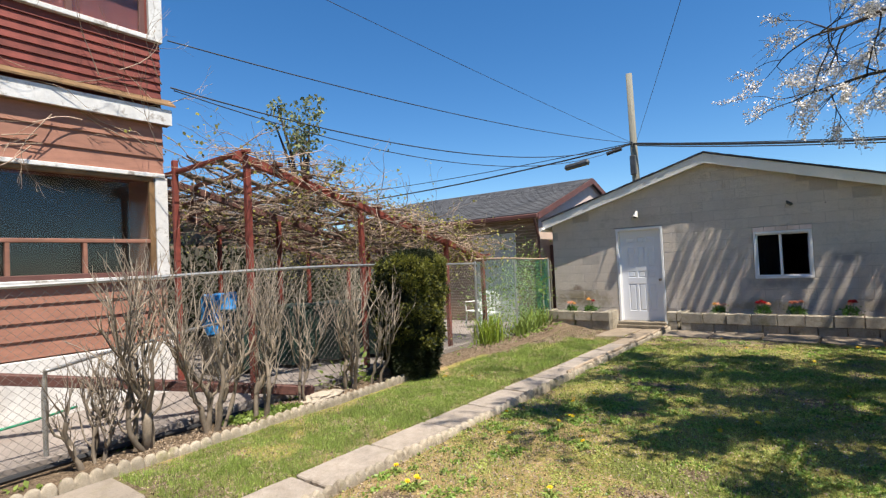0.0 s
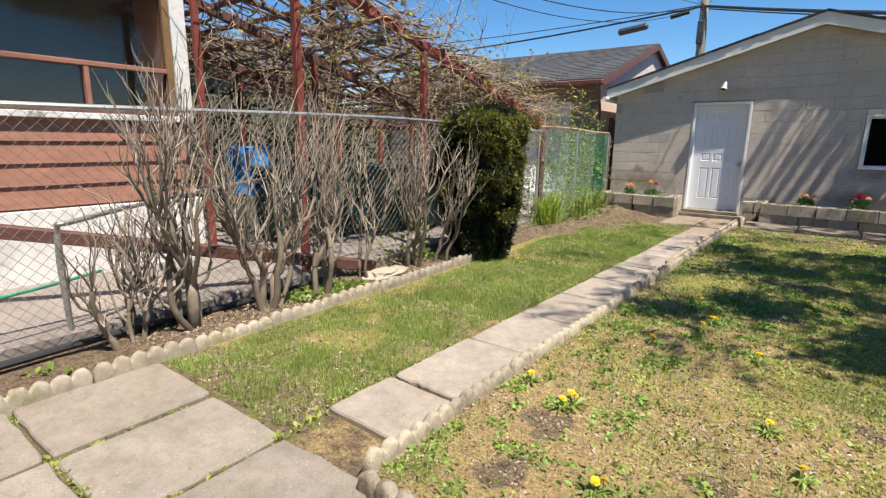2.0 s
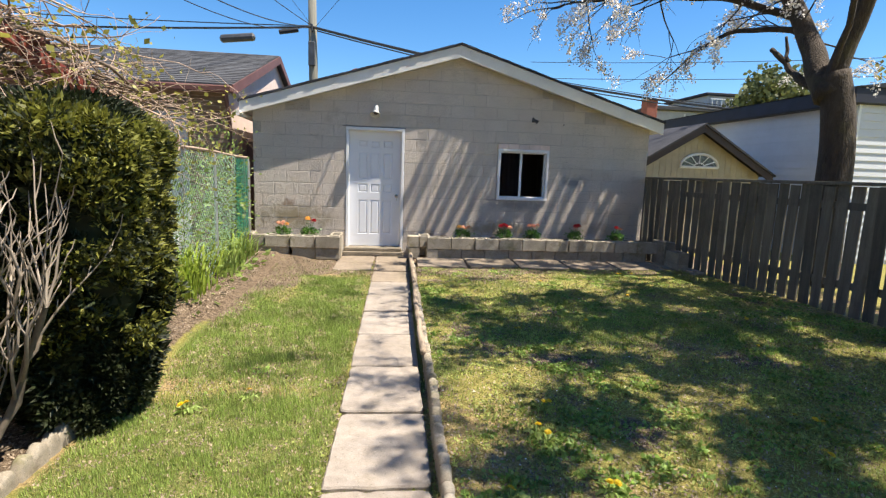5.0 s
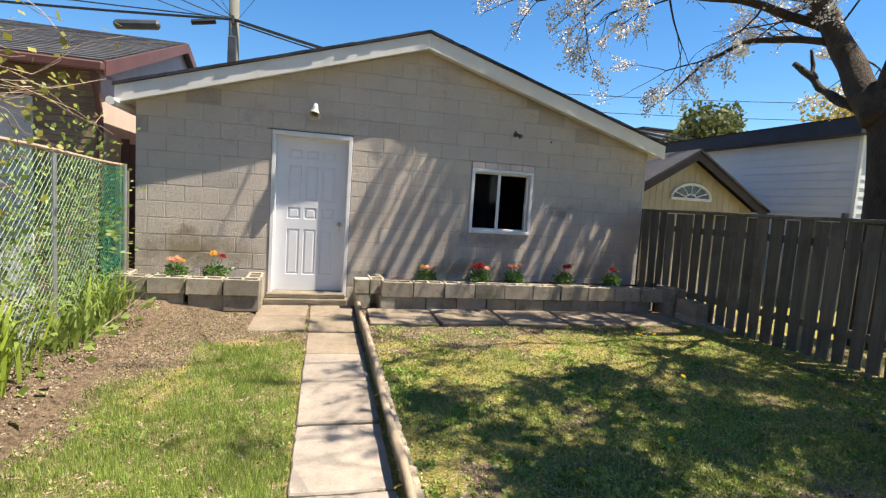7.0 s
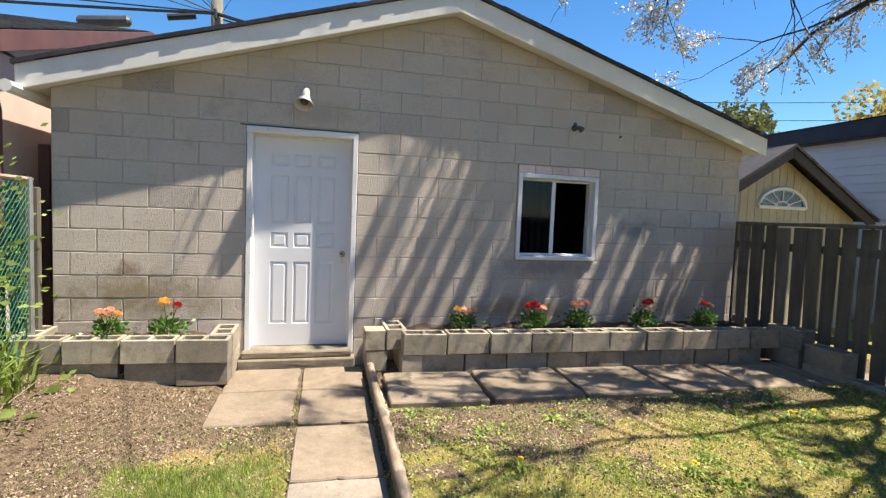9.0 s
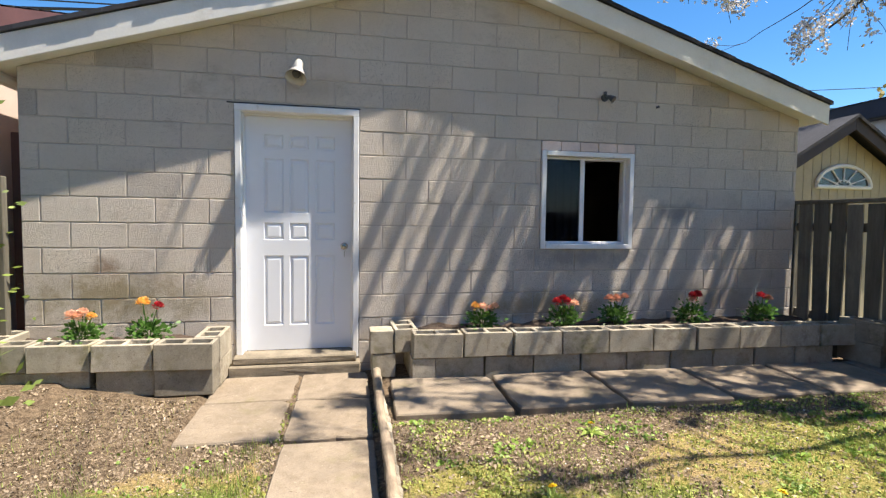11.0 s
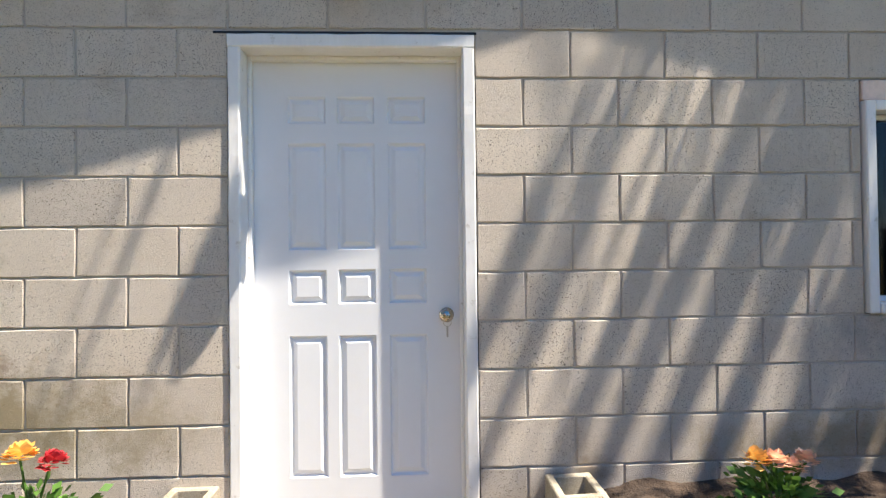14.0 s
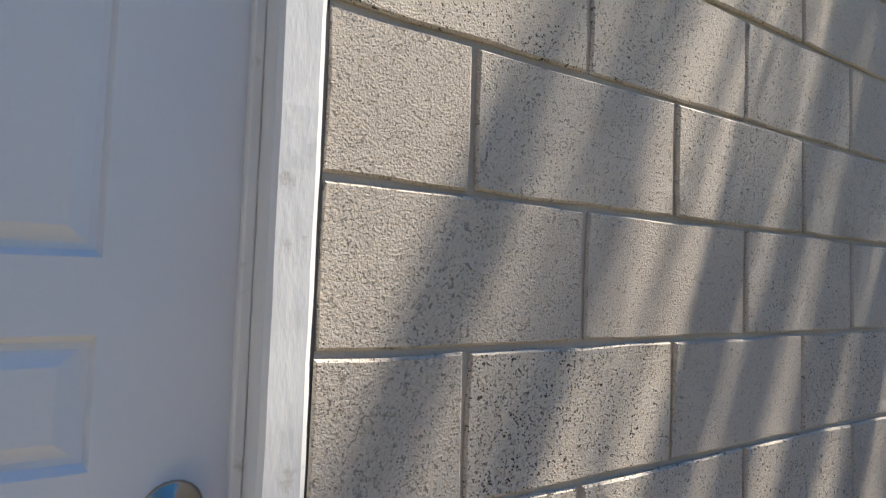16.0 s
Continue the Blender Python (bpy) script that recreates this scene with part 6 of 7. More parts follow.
def pergola():
    p = thing("pergola", "sloping red-painted grape arbour covered in bare vines", "pergola")
    def top(y):
        return 3.12 - 0.245 * (y + 8.15)
    x0 = -2.92
    for x in (x0, -5.0, -7.0):
        for y in ((-8.10, -6.18, -4.0, -2.75) if x == x0 else (-6.2, -4.0, -2.75)):
            part("post", Geo().box(x - 0.036, x + 0.036, y - 0.036, y + 0.036, -0.05, top(y) - 0.02, 0.006), M["red_paint"], p, "oxide red post")
    part("post", Geo().box(-4.63, -4.56, -8.22, -8.15, 0.0, 3.3, 0.006), M["red_paint"], p, "oxide red post")
    def beam(x, y0, y1, mat, w=0.04, hgt=0.11, lab=""):
        a, b = Vector((x, y0, top(y0))), Vector((x, y1, top(y1)))
        ang = math.degrees(math.atan2(b.z - a.z, b.y - a.y))
        part("beam", Geo().box(-w, w, 0, (b - a).length, -hgt, 0, 0.006, Matrix.Translation(a) @ pose(0, 0, 0, ang)), mat, p, lab)
    beam(x0, -8.25, -2.6, M["red_paint"], lab="red edge beam")
    beam(-5.0, -8.2, -2.6, M["brown_trim"])
    beam(-7.0, -8.2, -2.6, M["brown_trim"])
    y = -8.15
    while y < -2.6:
        z = top(y)
        part("rafter", Geo().box(-8.3, x0 + 0.12, y - 0.045, y + 0.045, z, z + 0.04, 0.004), M["red_paint"] if y < -8 or y > -3.0 else M["dark_metal"] if rnd.random() < 0.35 else M["brown_trim"], p)
        y += 0.46
    # beam at the low end
    part("beam", Geo().box(-8.2, x0, -2.66, -2.60, top(-2.63) - 0.12, top(-2.63) - 0.01, 0.006), M["red_paint"], p, "red end beam")
    r = random.Random(17)
    thick, thin, leaves = [], [], []
    for i in range(130):
        x, y = r.uniform(-8, x0 + 0.1), r.uniform(-8.2, -4)
        pts, rad = [], []
        a = r.uniform(-0.5, 0.5) + (math.pi if r.random() < 0.2 else 0)
        w = r.uniform(0.008, 0.024)
        n = r.randint(8, 18)
        for k in range(n):
            pts.append(Vector((x, y, top(y) + 0.05 + 0.07 * noise.noise(Vector((x * 2, y * 2, i))) - 0.02 * (k == n - 1))))
            rad.append(w * (1 - 0.5 * k / n))
            a += r.gauss(0, 0.32)
            x += math.sin(a) * 0.26
            y += math.cos(a) * 0.26
            if y > -2.4 or y < -8.4 or x > x0 + 0.35:
                break
        if len(pts) > 3:
            thick.append((pts, rad, 6))
    for xa, ya, xb, yb in ((-4.5, -8.1, x0 + 0.05, -3.2), (-6.8, -8.0, -3.6, -3.0), (-3.4, -8.2, -5.4, -3.1), (-7.4, -6.4, -4.6, -2.9)):
        pts = [Vector((xa + (xb - xa) * k / 16 + 0.12 * noise.noise(Vector((k * 0.5, xa, 1))), ya + (yb - ya) * k / 16, top(ya + (yb - ya) * k / 16) - 0.03 + 0.05 * noise.noise(Vector((k * 0.7, xb, 5))))) for k in range(17)]
        thick.append((pts, [0.036 - 0.016 * k / 16 for k in range(17)], 7))
    tips = []
    for i in range(720):
        x, y = r.uniform(-7.6, x0 + 0.2), r.uniform(-8.2, -3.0)
        if r.random() < 0.35:
            x = x0 + r.gauss(0, 0.22)
        d = (r.gauss(0, 1), r.gauss(0, 1), r.gauss(0.0, 0.16))
        grow(r, (x, y, top(y) + r.uniform(-0.08, 0.12)), d, r.uniform(0.4, 0.85), r.uniform(0.004, 0.009), 1, thin, tips, 0.40, (1, 2), 0.6, -0.06, 5, 4, 0.7, 0.002)
    # tangle trailing past the low end
    for i in range(55):
        y = r.uniform(-3.8, -3.0)
        d = (r.gauss(0.25, 0.6), r.uniform(-0.2, 0.7), r.gauss(-0.05, 0.3))
        grow(r, (x0 + r.uniform(-0.8, 0.15), y, top(y) + r.uniform(-0.1, 0.15)), d, r.uniform(0.25, 0.55), 0.005, 1, thin, tips, 0.4, (1, 2), 0.7, -0.1, 5, 4, 0.7, 0.002)
    part("cane_mass", tubes_geo(thick), M["cane"], p, "thick bare vine canes", True)
    part("shoot_tangle", tubes_geo(thin), M["vine"], p, "tangle of thin dry shoots", True, "stuff")
    rr = np.random.default_rng(6)
    pt = [np.array(q) + rr.normal(size=(3, 3)) * 0.05 for q, d in tips if rr.random() < (0.5 if q[1] > -5.2 else 0.2)]
    soup("vine_leaves", leaf_quads(np.concatenate(pt), 0.05, 1, 0.2, 0.8, 4), 4, M["vine_leaf"], p, "small yellow-green young leaves", "stuff")


def neighbour_garage():
    g0 = thing("neighbour_garage", "brown-trimmed brick garage with a dark shingle roof and pale gable", "garage")
    x1, y0, ey, ez, ry, rz = -2.95, 0.02, -0.22, 2.80, 3.70, 4.08
    part("wall", Geo().box(-10, x1, y0 + 0.02, 7.2, -0.1, 2.72), M["stucco"], g0)
    # brick front, course by course
    for i in range(36):
        z = -0.05 + 0.077 * i
        part("brick_course", Geo().box(-8.5, x1 - 0.01 - 0.004 * (i % 2), y0 - 0.004 * (i % 3), y0 + 0.02, z, z + 0.067, 0.003), M["tan_brick"], g0)
    part("gable", Geo().prism([(y0 - 0.05, 2.70), (7.3, 2.70), (ry, rz - 0.08)], x1 - 0.2, x1, axis="x"), M["stucco"], g0, "pale gable end")
    part("door", Geo().box(-4.95, -3.62, y0 - 0.03, y0 + 0.0, 0.02, 2.36, 0.006), M["panel"], g0, "pale grey boarded door")
    sl = (rz - ez) / (ry - ey)
    roof = Geo()
    for a, b in (((ey, ez), (ry, rz)), ((ry, rz), (2 * ry - ey, ez))):
        roof.add([(-10.4, a[0], a[1]), (x1 + 0.12, a[0], a[1]), (x1 + 0.12, b[0], b[1]), (-10.4, b[0], b[1]), (-10.4, a[0], a[1] - 0.09), (x1 + 0.12, a[0], a[1] - 0.09), (x1 + 0.12, b[0], b[1] - 0.09), (-10.4, b[0], b[1] - 0.09)],
                 [(0, 1, 2, 3), (4, 7, 6, 5), (0, 4, 5, 1), (1, 5, 6, 2), (2, 6, 7, 3), (3, 7, 4, 0)])
    part("roof", roof, M["shingle"], g0, "dark grey shingle roof")
    # shingle tabs of the near slope
    st = Geo()
    n = 22
    r = random.Random(3)
    for i in range(n):
        a, b = i / n, (i + 1.08) / n
        ya, yb = ey + (ry - ey) * a, ey + (ry - ey) * b
        za, zb = ez + (rz - ez) * a + 0.016, ez + (rz - ez) * b + 0.006
        x = -10.4 + r.uniform(0, 0.3)
        while x < x1 + 0.12:
            xe = min(x + 0.30, x1 + 0.125)
            j = r.uniform(0, 0.004)
            st.add([(x + 0.004, ya, za + j), (xe - 0.004, ya, za + j), (xe - 0.004, yb, zb), (x + 0.004, yb, zb), (x + 0.004, ya, za - 0.01), (xe - 0.004, ya, za - 0.01)], [(0, 1, 2, 3), (4, 5, 1, 0)])
            x = xe
    part("shingles", st, M["shingle"], g0, "", kind="stuff")
    part("gutter", Geo().box(-10.4, x1 + 0.14, ey - 0.10, ey - 0.005, ez - 0.13, ez - 0.02, 0.02), M["brown_trim"], g0, "brown gutter")
    part("downspout", Geo().tube([(x1 + 0.02, ey - 0.05, ez - 0.1), (x1 + 0.03, ey + 0.06, ez - 0.35), (x1 + 0.03, -0.06, ez - 0.6), (x1 + 0.03, -0.06, 0.1)], 0.035, 8), M["brown_trim"], g0, "brown downspout")
    for a, b in (((ey - 0.02, ez), (ry, rz)), ((ry, rz), (2 * ry - ey, ez))):
        part("rake_board", Geo().prism([(a[0], a[1] - 0.17), (b[0], b[1] - 0.17), (b[0], b[1] - 0.005), (a[0], a[1] - 0.005)], x1 + 0.125, x1 + 0.15, axis="x"), M["brown_trim"], g0, "maroon rake board")


def shed():
    s = thing("garden_shed", "cream garden shed with dark gable trim and arched window", "shed")
    ax, az, y0, hw, sl = 6.05, 2.62, 0.86, 1.62, 0.60
    for i in range(22):
        x = ax - 1.45 + 2.9 * i / 22
        xa, xb = x + 0.004, x + 2.9 / 22 - 0.004
        za, zb = az - 0.08 - sl * abs(xa - ax), az - 0.08 - sl * abs(xb - ax)
        part("board", Geo().prism([(xa, 0.0), (xb, 0.0), (xb, zb), (xa, za)], y0, y0 + 0.02), M["cream"], s)
    part("wall", Geo().prism([(ax - 1.45, 0), (ax + 1.45, 0), (ax + 1.45, az - 0.1 - sl * 1.45), (ax, az - 0.1), (ax - 1.45, az - 0.1 - sl * 1.45)], y0 + 0.012, 3.4), M["cream"], s)
    for sg in (-1, 1):
        e = ax + sg * hw
        part("rake_board", Geo().prism([(ax, az - 0.13), (e, az - 0.13 - sl * hw), (e, az + 0.02 - sl * hw), (ax, az + 0.02)], y0 - 0.20, y0 - 0.17, b=0.004), M["dark_brown"], s, "dark brown rake board")
        part("roof", Geo().prism([(ax, az + 0.02), (e + sg * 0.03, az + 0.02 - sl * (hw + 0.03)), (e + sg * 0.03, az + 0.06 - sl * (hw + 0.03)), (ax, az + 0.06)], y0 - 0.23, 3.6), M["dark_shingle"], s)
    # arched window: frame, panes, fan bars
    cx, cz, rw, rh = 6.12, 1.80, 0.42, 0.27
    arc = [(cx + rw * math.cos(a), cz + rh * math.sin(a)) for a in np.linspace(0, math.pi, 17)]
    w = part("window", Geo().prism(arc, y0 - 0.012, y0 - 0.004), M["glass"], s, "arched fan window")
    w.visible_shadow = False
    part("window_backing", Geo().prism([(cx + 0.98 * (a - cx), cz + 0.98 * (b - cz)) for a, b in arc], y0 - 0.003, y0 - 0.001), M["navy"], w)
    fr = [(a, y0 - 0.02, b) for a, b in arc]
    part("frame", Geo().tube(fr + [fr[0]], 0.026, 6), M["white"], w, "white frame")
    for a in (0.5, 1.05, 1.57, 2.09, 2.64):
        part("glazing_bar", Geo().tube([(cx + 0.1 * math.cos(a), y0 - 0.02, cz + 0.07 * math.sin(a)), (cx + rw * math.cos(a), y0 - 0.02, cz + rh * math.sin(a))], 0.009, 5), M["white"], w)
    part("glazing_bar", Geo().tube([(cx + 0.13 * math.cos(a), y0 - 0.02, cz + 0.09 * math.sin(a)) for a in np.linspace(0, math.pi, 9)], 0.009, 5), M["white"], w)


def white_building():
    b = thing("white_garage", "white vinyl-sided outbuilding with a dark roof edge", "garage")
    x0, y0, zt = 8.45, -0.30, 3.04
    part("wall", Geo().box(x0 + 0.02, x0 + 6, y0 + 0.02, 7.0, -0.1, zt), M["vinyl"], b)
    n = 20
    for i in range(n):
        z = 0.1 + (zt - 0.1) * i / n
        z2 = z + (zt - 0.1) / n
        part("siding_board", Geo().prism([(x0 + 0.02, z), (x0 - 0.004, z), (x0 + 0.014, z2 + 0.004), (x0 + 0.02, z2 + 0.004)], y0 + 0.04, 7.0), M["vinyl"], b)
        g = Geo().add([(x0 + 0.04, y0 - 0.004, z), (x0 + 6, y0 - 0.004, z), (x0 + 6, y0 + 0.014, z2 + 0.004), (x0 + 0.04, y0 + 0.014, z2 + 0.004), (x0 + 0.04, y0 + 0.02, z), (x0 + 6, y0 + 0.02, z)], [(0, 1, 2, 3), (0, 4, 5, 1)])
        part("siding_board", g, M["vinyl"], b)
    part("corner_trim", Geo().box(x0 - 0.012, x0 + 0.05, y0 - 0.012, y0 + 0.05, 0.05, zt, 0.006), M["white"], b)
    part("fascia", Geo().box(x0 - 0.22, x0 + 6.2, y0 - 0.10, 7.2, zt, zt + 0.30, 0.02), M["navy"], b, "dark roof fascia")
    part("roof", Geo().prism([(x0 - 0.24, zt + 0.30), (x0 + 3, zt + 0.78), (x0 + 6.24, zt + 0.30)], y0 - 0.12, 7.25), M["dark_shingle"], b)
    part("vent_pipe", Geo().tube([(x0 - 0.06, y0 + 0.10, 1.3), (x0 - 0.06, y0 + 0.10, 1.72)], 0.045, 8), M["dark_metal"], b)


def far_house():
    h = thing("distant_house", "distant grey flat-topped houses with windows and a balcony", "house")
    x, y = 15.5, 20.0
    part("wall", Geo().box(x, x + 8.5, y, y + 6, -0.1, 5.6, 0.03), M["far_wall"], h)
    part("roof", Geo().box(x - 0.2, x + 8.7, y - 0.2, y + 6.2, 5.6, 5.85, 0.04), M["shingle"], h)
    part("upper_wall", Geo().box(x + 3.6, x + 7.6, y + 0.6, y + 5, 5.85, 6.7, 0.03), M["far_wall"], h)
    part("upper_roof", Geo().box(x + 3.4, x + 7.8, y + 0.4, y + 5.2, 6.7, 6.85, 0.03), M["dark_shingle"], h)
    for wx in (1.9, 4.2, 6.4):
        w = part("window", Geo().box(x + wx, x + wx + 0.9, y - 0.03, y + 0.01, 4.35, 5.35, 0.01), M["navy"], h)
        part("window_frame", Geo().box(x + wx - 0.08, x + wx, y - 0.05, y + 0.01, 4.27, 5.43), M["white"], w)
        part("window_frame", Geo().box(x + wx + 0.9, x + wx + 0.98, y - 0.05, y + 0.01, 4.27, 5.43), M["white"], w)
        part("window_frame", Geo().box(x + wx + 0.42, x + wx + 0.48, y - 0.05, y - 0.03, 4.35, 5.35), M["white"], w)
    for k in range(14):
        part("baluster", Geo().box(x + 3.6 + k * 0.3, x + 3.63 + k * 0.3, y + 0.1, y + 0.13, 5.85, 6.4), M["white"], h)
    part("balcony_rail", Geo().box(x + 3.5, x + 7.7, y + 0.08, y + 0.15, 6.4, 6.46), M["white"], h)
    part("chimney", Geo().box(x - 0.75, x - 0.1, y - 0.4, y + 0.3, -0.1, 6.1, 0.02), M["chimney"], h, "red brick chimney")
    part("chimney_cap", Geo().box(x - 0.82, x - 0.03, y - 0.47, y + 0.37, 6.1, 6.2, 0.02), M["far_wall"], h)
    r = thing("distant_house", "distant red roof and chimney beyond the garages", "house")
    part("wall", Geo().box(-4.5, 0.5, 22, 27, -0.1, 6.0), M["chimney"], r)
    part("roof", Geo().prism([(-5, 6.0), (-2, 7.3), (1, 6.0)], 21.7, 27.3), M["chimney"], r)


def power_line():
    p = thing("utility_pole", "grey wooden utility pole with drop cables", "utility pole")
    px, py = -2.55, 7.36
    part("pole", Geo().tube([(px, py, -0.2), (px + 0.02, py, 4), (px - 0.03, py, 8.3)], [0.15, 0.135, 0.11], 14), M["pole"], p, "", True)
    part("conduit", Geo().box(px - 0.10, px + 0.10, py - 0.26, py - 0.13, 4.55, 5.25, 0.02), M["dark_metal"], p, "grey conduit box")
    part("bracket", Geo().box(px - 0.03, px + 0.03, py - 0.25, py - 0.1, 5.55, 5.75, 0.01), M["dark_metal"], p)
    def wire(name, a, b, sag, r, label, k=24):
        a, b = Vector(a), Vector(b)
        pts = [a.lerp(b, i / k) - Vector((0, 0, sag * 4 * (i / k) * (1 - i / k))) for i in range(k + 1)]
        t = thing(name, label, "cable", "overhead cables")
        part("cable", Geo().tube(pts, r, 5), M["black"], t)
        return t
    att = (px, py - 0.15, 5.68)
    lft = wire("overhead_cable", att, (-34, 8.5, 6.4), 0.75, 0.032, "thick black telephone cable on the pole")
    part("splice_case", Geo().tube([(-4.2, 7.22, 5.30), (-4.25, 7.22, 5.29), (-5.15, 7.26, 5.19), (-5.2, 7.26, 5.18)], [0.06, 0.115, 0.115, 0.06], 10), M["dark_metal"], lft, "grey cable splice case")
    part("splice_case", Geo().tube([(-2.95, 7.21, 5.57), (-3.5, 7.21, 5.47)], [0.07, 0.07], 8), M["black"], lft)
    wire("overhead_cable", (px, py, 5.75), (-34, 7.6, 6.9), 0.6, 0.016, "thin black overhead cable")
    wire("overhead_cable", att, (34, 7.4, 5.5), 1.75, 0.040, "thick black bundle of overhead cables")
    wire("overhead_cable", (px, py, 5.64), (34, 7.3, 5.42), 1.80, 0.020, "thin black overhead cable beyond the roofs")
    wire("overhead_cable", (px, py, 5.74), (34, 7.5, 5.62), 1.72, 0.014, "thin black overhead cable beyond the roofs")
    top = Vector((px, py - 0.1, 5.72))
    wire("overhead_cable", top, (-4.66, -8.2, 5.06), 0.25, 0.010, "service cable to the house")
    wire("overhead_cable", top, (-4.62, -8.2, 4.36), 0.75, 0.012, "sagging service cable to the house")
    wire("overhead_cable", top, (-4.62, -8.15, 4.33), 0.98, 0.009, "sagging service cable to the house")
    e = Vector((-4.087, -5.435, 6.55))
    wire("overhead_cable", top, top + (e - top) * 1.45, 0.10, 0.006, "black service cable running overhead")
    e = Vector((0.90, -1.859, 6.19))
    wire("overhead_cable", (px + 0.1, py, 5.75), Vector((px, py, 5.75)) + (e - Vector((px, py, 5.75))) * 2.2, 0.12, 0.006, "black service cable running overhead")
    for z in (8.5, 9.6):
        wire("overhead_cable", (10, 28, z), (50, 12, z + 0.8), 0.6, 0.02, "distant thin overhead power cable")


def yard_clutter():
    """What lies behind the chain-link fence and in the bed."""
    pat = thing("neighbour_patio", "worn concrete yard next door", "patio", kind="structure")
    part("slab", Geo().box(-12, -2.78, -20, -0.05, -0.05, 0.035, 0.01), M["patio"], pat)
    part("kerb", Geo().box(-2.78, -2.68, -12.9, -3.6, -0.05, 0.13, 0.015), M["patio"], pat, "low worn kerb")
    b = thing("timber_beam", "maroon painted timber beam lying across the yard", "beam")
    a, c = Vector((-2.42, -7.60, 0.13)), Vector((-4.34, -11.05, 0.84))
    d = c - a
    m = Matrix.Translation(a) @ pose(0, 0, 0, 0, 0, math.degrees(math.atan2(d.y, d.x))) @ pose(0, 0, 0, 0, -math.degrees(math.atan2(d.z, math.hypot(d.x, d.y))), 0)
    part("beam", Geo().box(0, d.length, -0.05, 0.05, -0.055, 0.055, 0.008, m), M["beam"], b)
    e = a.lerp(c, 0.86)
    part("support", Geo().box(e.x - 0.11, e.x + 0.11, e.y - 0.11, e.y + 0.11, 0.036, e.z - 0.075, 0.012), M["foundation"], b, "stacked pale block under the raised end")
    bb = thing("blue_tarp", "crumpled blue tarpaulin over a tall stack by the house corner", "tarpaulin", at=(-5.16, -7.29, 0.0))
    bm = bmesh.new()
    bmesh.ops.create_cube(bm, size=1.0, matrix=Matrix.Translation((0, 0, 1.0)) @ Matrix.Diagonal((0.38, 0.36, 0.62, 1)))
    bmesh.ops.subdivide_edges(bm, edges=bm.edges[:], cuts=7, use_grid_fill=True)
    for v in bm.verts:
        v.co += noise.noise_vector(v.co * 5) * 0.06
    me = bpy.data.meshes.new("sheet")
    bm.to_mesh(me)
    bm.free()
    me.materials.append(M["blue"])
    part("sheet", me, None, bb)
    part("crate", Geo().box(-0.22, 0.22, -0.2, 0.2, 0.03, 0.66, 0.012), M["fence"], bb, "weathered wooden crate")
    for i, (x, y) in enumerate(((-4.85, -7.0), (-4.5, -6.35), (-4.15, -5.75), (-3.9, -5.1), (-3.75, -4.3))):
        w = thing("wheelie_bin", "dark green plastic wheeled bin", "bin", "bins next door", at=(x, y, 0.03), turn=8 * i)
        part("body", Geo().add([(-0.24, -0.26, 0.08), (0.24, -0.26, 0.08), (0.24, 0.26, 0.08), (-0.24, 0.26, 0.08), (-0.29, -0.32, 0.98), (0.29, -0.32, 0.98), (0.29, 0.32, 0.98), (-0.29, 0.32, 0.98)],
                                [(0, 3, 2, 1), (4, 5, 6, 7), (0, 1, 5, 4), (1, 2, 6, 5), (2, 3, 7, 6), (3, 0, 4, 7)]), M["dark_green"], w)
        part("lid", Geo().box(-0.31, 0.31, -0.36, 0.34, 0.98, 1.04, 0.02), M["dark_green"], w)
        for sx in (-0.22, 0.22):
            part("wheel", Geo().tube([(sx - 0.025, 0.27, 0.10), (sx + 0.025, 0.27, 0.10)], 0.10, 14), M["black"], w)
        part("handle", Geo().tube([(-0.2, 0.38, 0.95), (0.2, 0.38, 0.95)], 0.016, 6), M["dark_green"], w)
    for i, (x, y, tn) in enumerate(((-3.5, -1.6, 30), (-4.1, -1.2, -20))):
        c0 = thing("garden_chair", "white plastic garden chair behind the fence", "chair", "garden chairs", at=(x, y, 0.03), turn=tn)
        part("seat", Geo().box(-0.23, 0.23, -0.22, 0.22, 0.40, 0.43, 0.01), M["plastic"], c0)
        for k in range(5):
            part("back_slat", Geo().box(-0.21 + 0.09 * k, -0.15 + 0.09 * k, 0.20, 0.225, 0.43, 0.86, 0.006), M["plastic"], c0)
        part("back_rail", Geo().tube([(-0.22, 0.215, 0.80), (-0.1, 0.215, 0.88), (0.1, 0.215, 0.88), (0.22, 0.215, 0.80)], 0.02, 6), M["plastic"], c0)
        for sx in (-0.2, 0.2):
            for sy in (-0.19, 0.19):
                part("leg", Geo().tube([(sx, sy, 0.40), (sx * 1.15, sy * 1.15, 0.0)], 0.022, 6), M["plastic"], c0)
            part("armrest", Geo().tube([(sx * 1.1, 0.2, 0.64), (sx * 1.15, -0.2, 0.64), (sx * 1.1, -0.2, 0.42)], 0.018, 6), M["plastic"], c0)
    rk = thing("stone", "half-buried tan limestone lump in the shrub bed", "stone")
    bm = bmesh.new()
    bmesh.ops.create_icosphere(bm, subdivisions=4, radius=1.0)
    for v in bm.verts:
        k = 1 + 0.35 * noise.noise(v.co * 1.6) + 0.12 * noise.noise(v.co * 4.5)
        v.co = Vector((v.co.x * 0.15 * k - 2.29, v.co.y * 0.27 * k - 7.55, max(-0.02, v.co.z * 0.075 * k + 0.05)))
    me = bpy.data.meshes.new("stone")
    bm.to_mesh(me)
    bm.free()
    me.materials.append(M["rock"])
    part("lump", me, None, rk)
    hs = thing("garden_hose", "green garden hose lying along the fence foot", "hose")
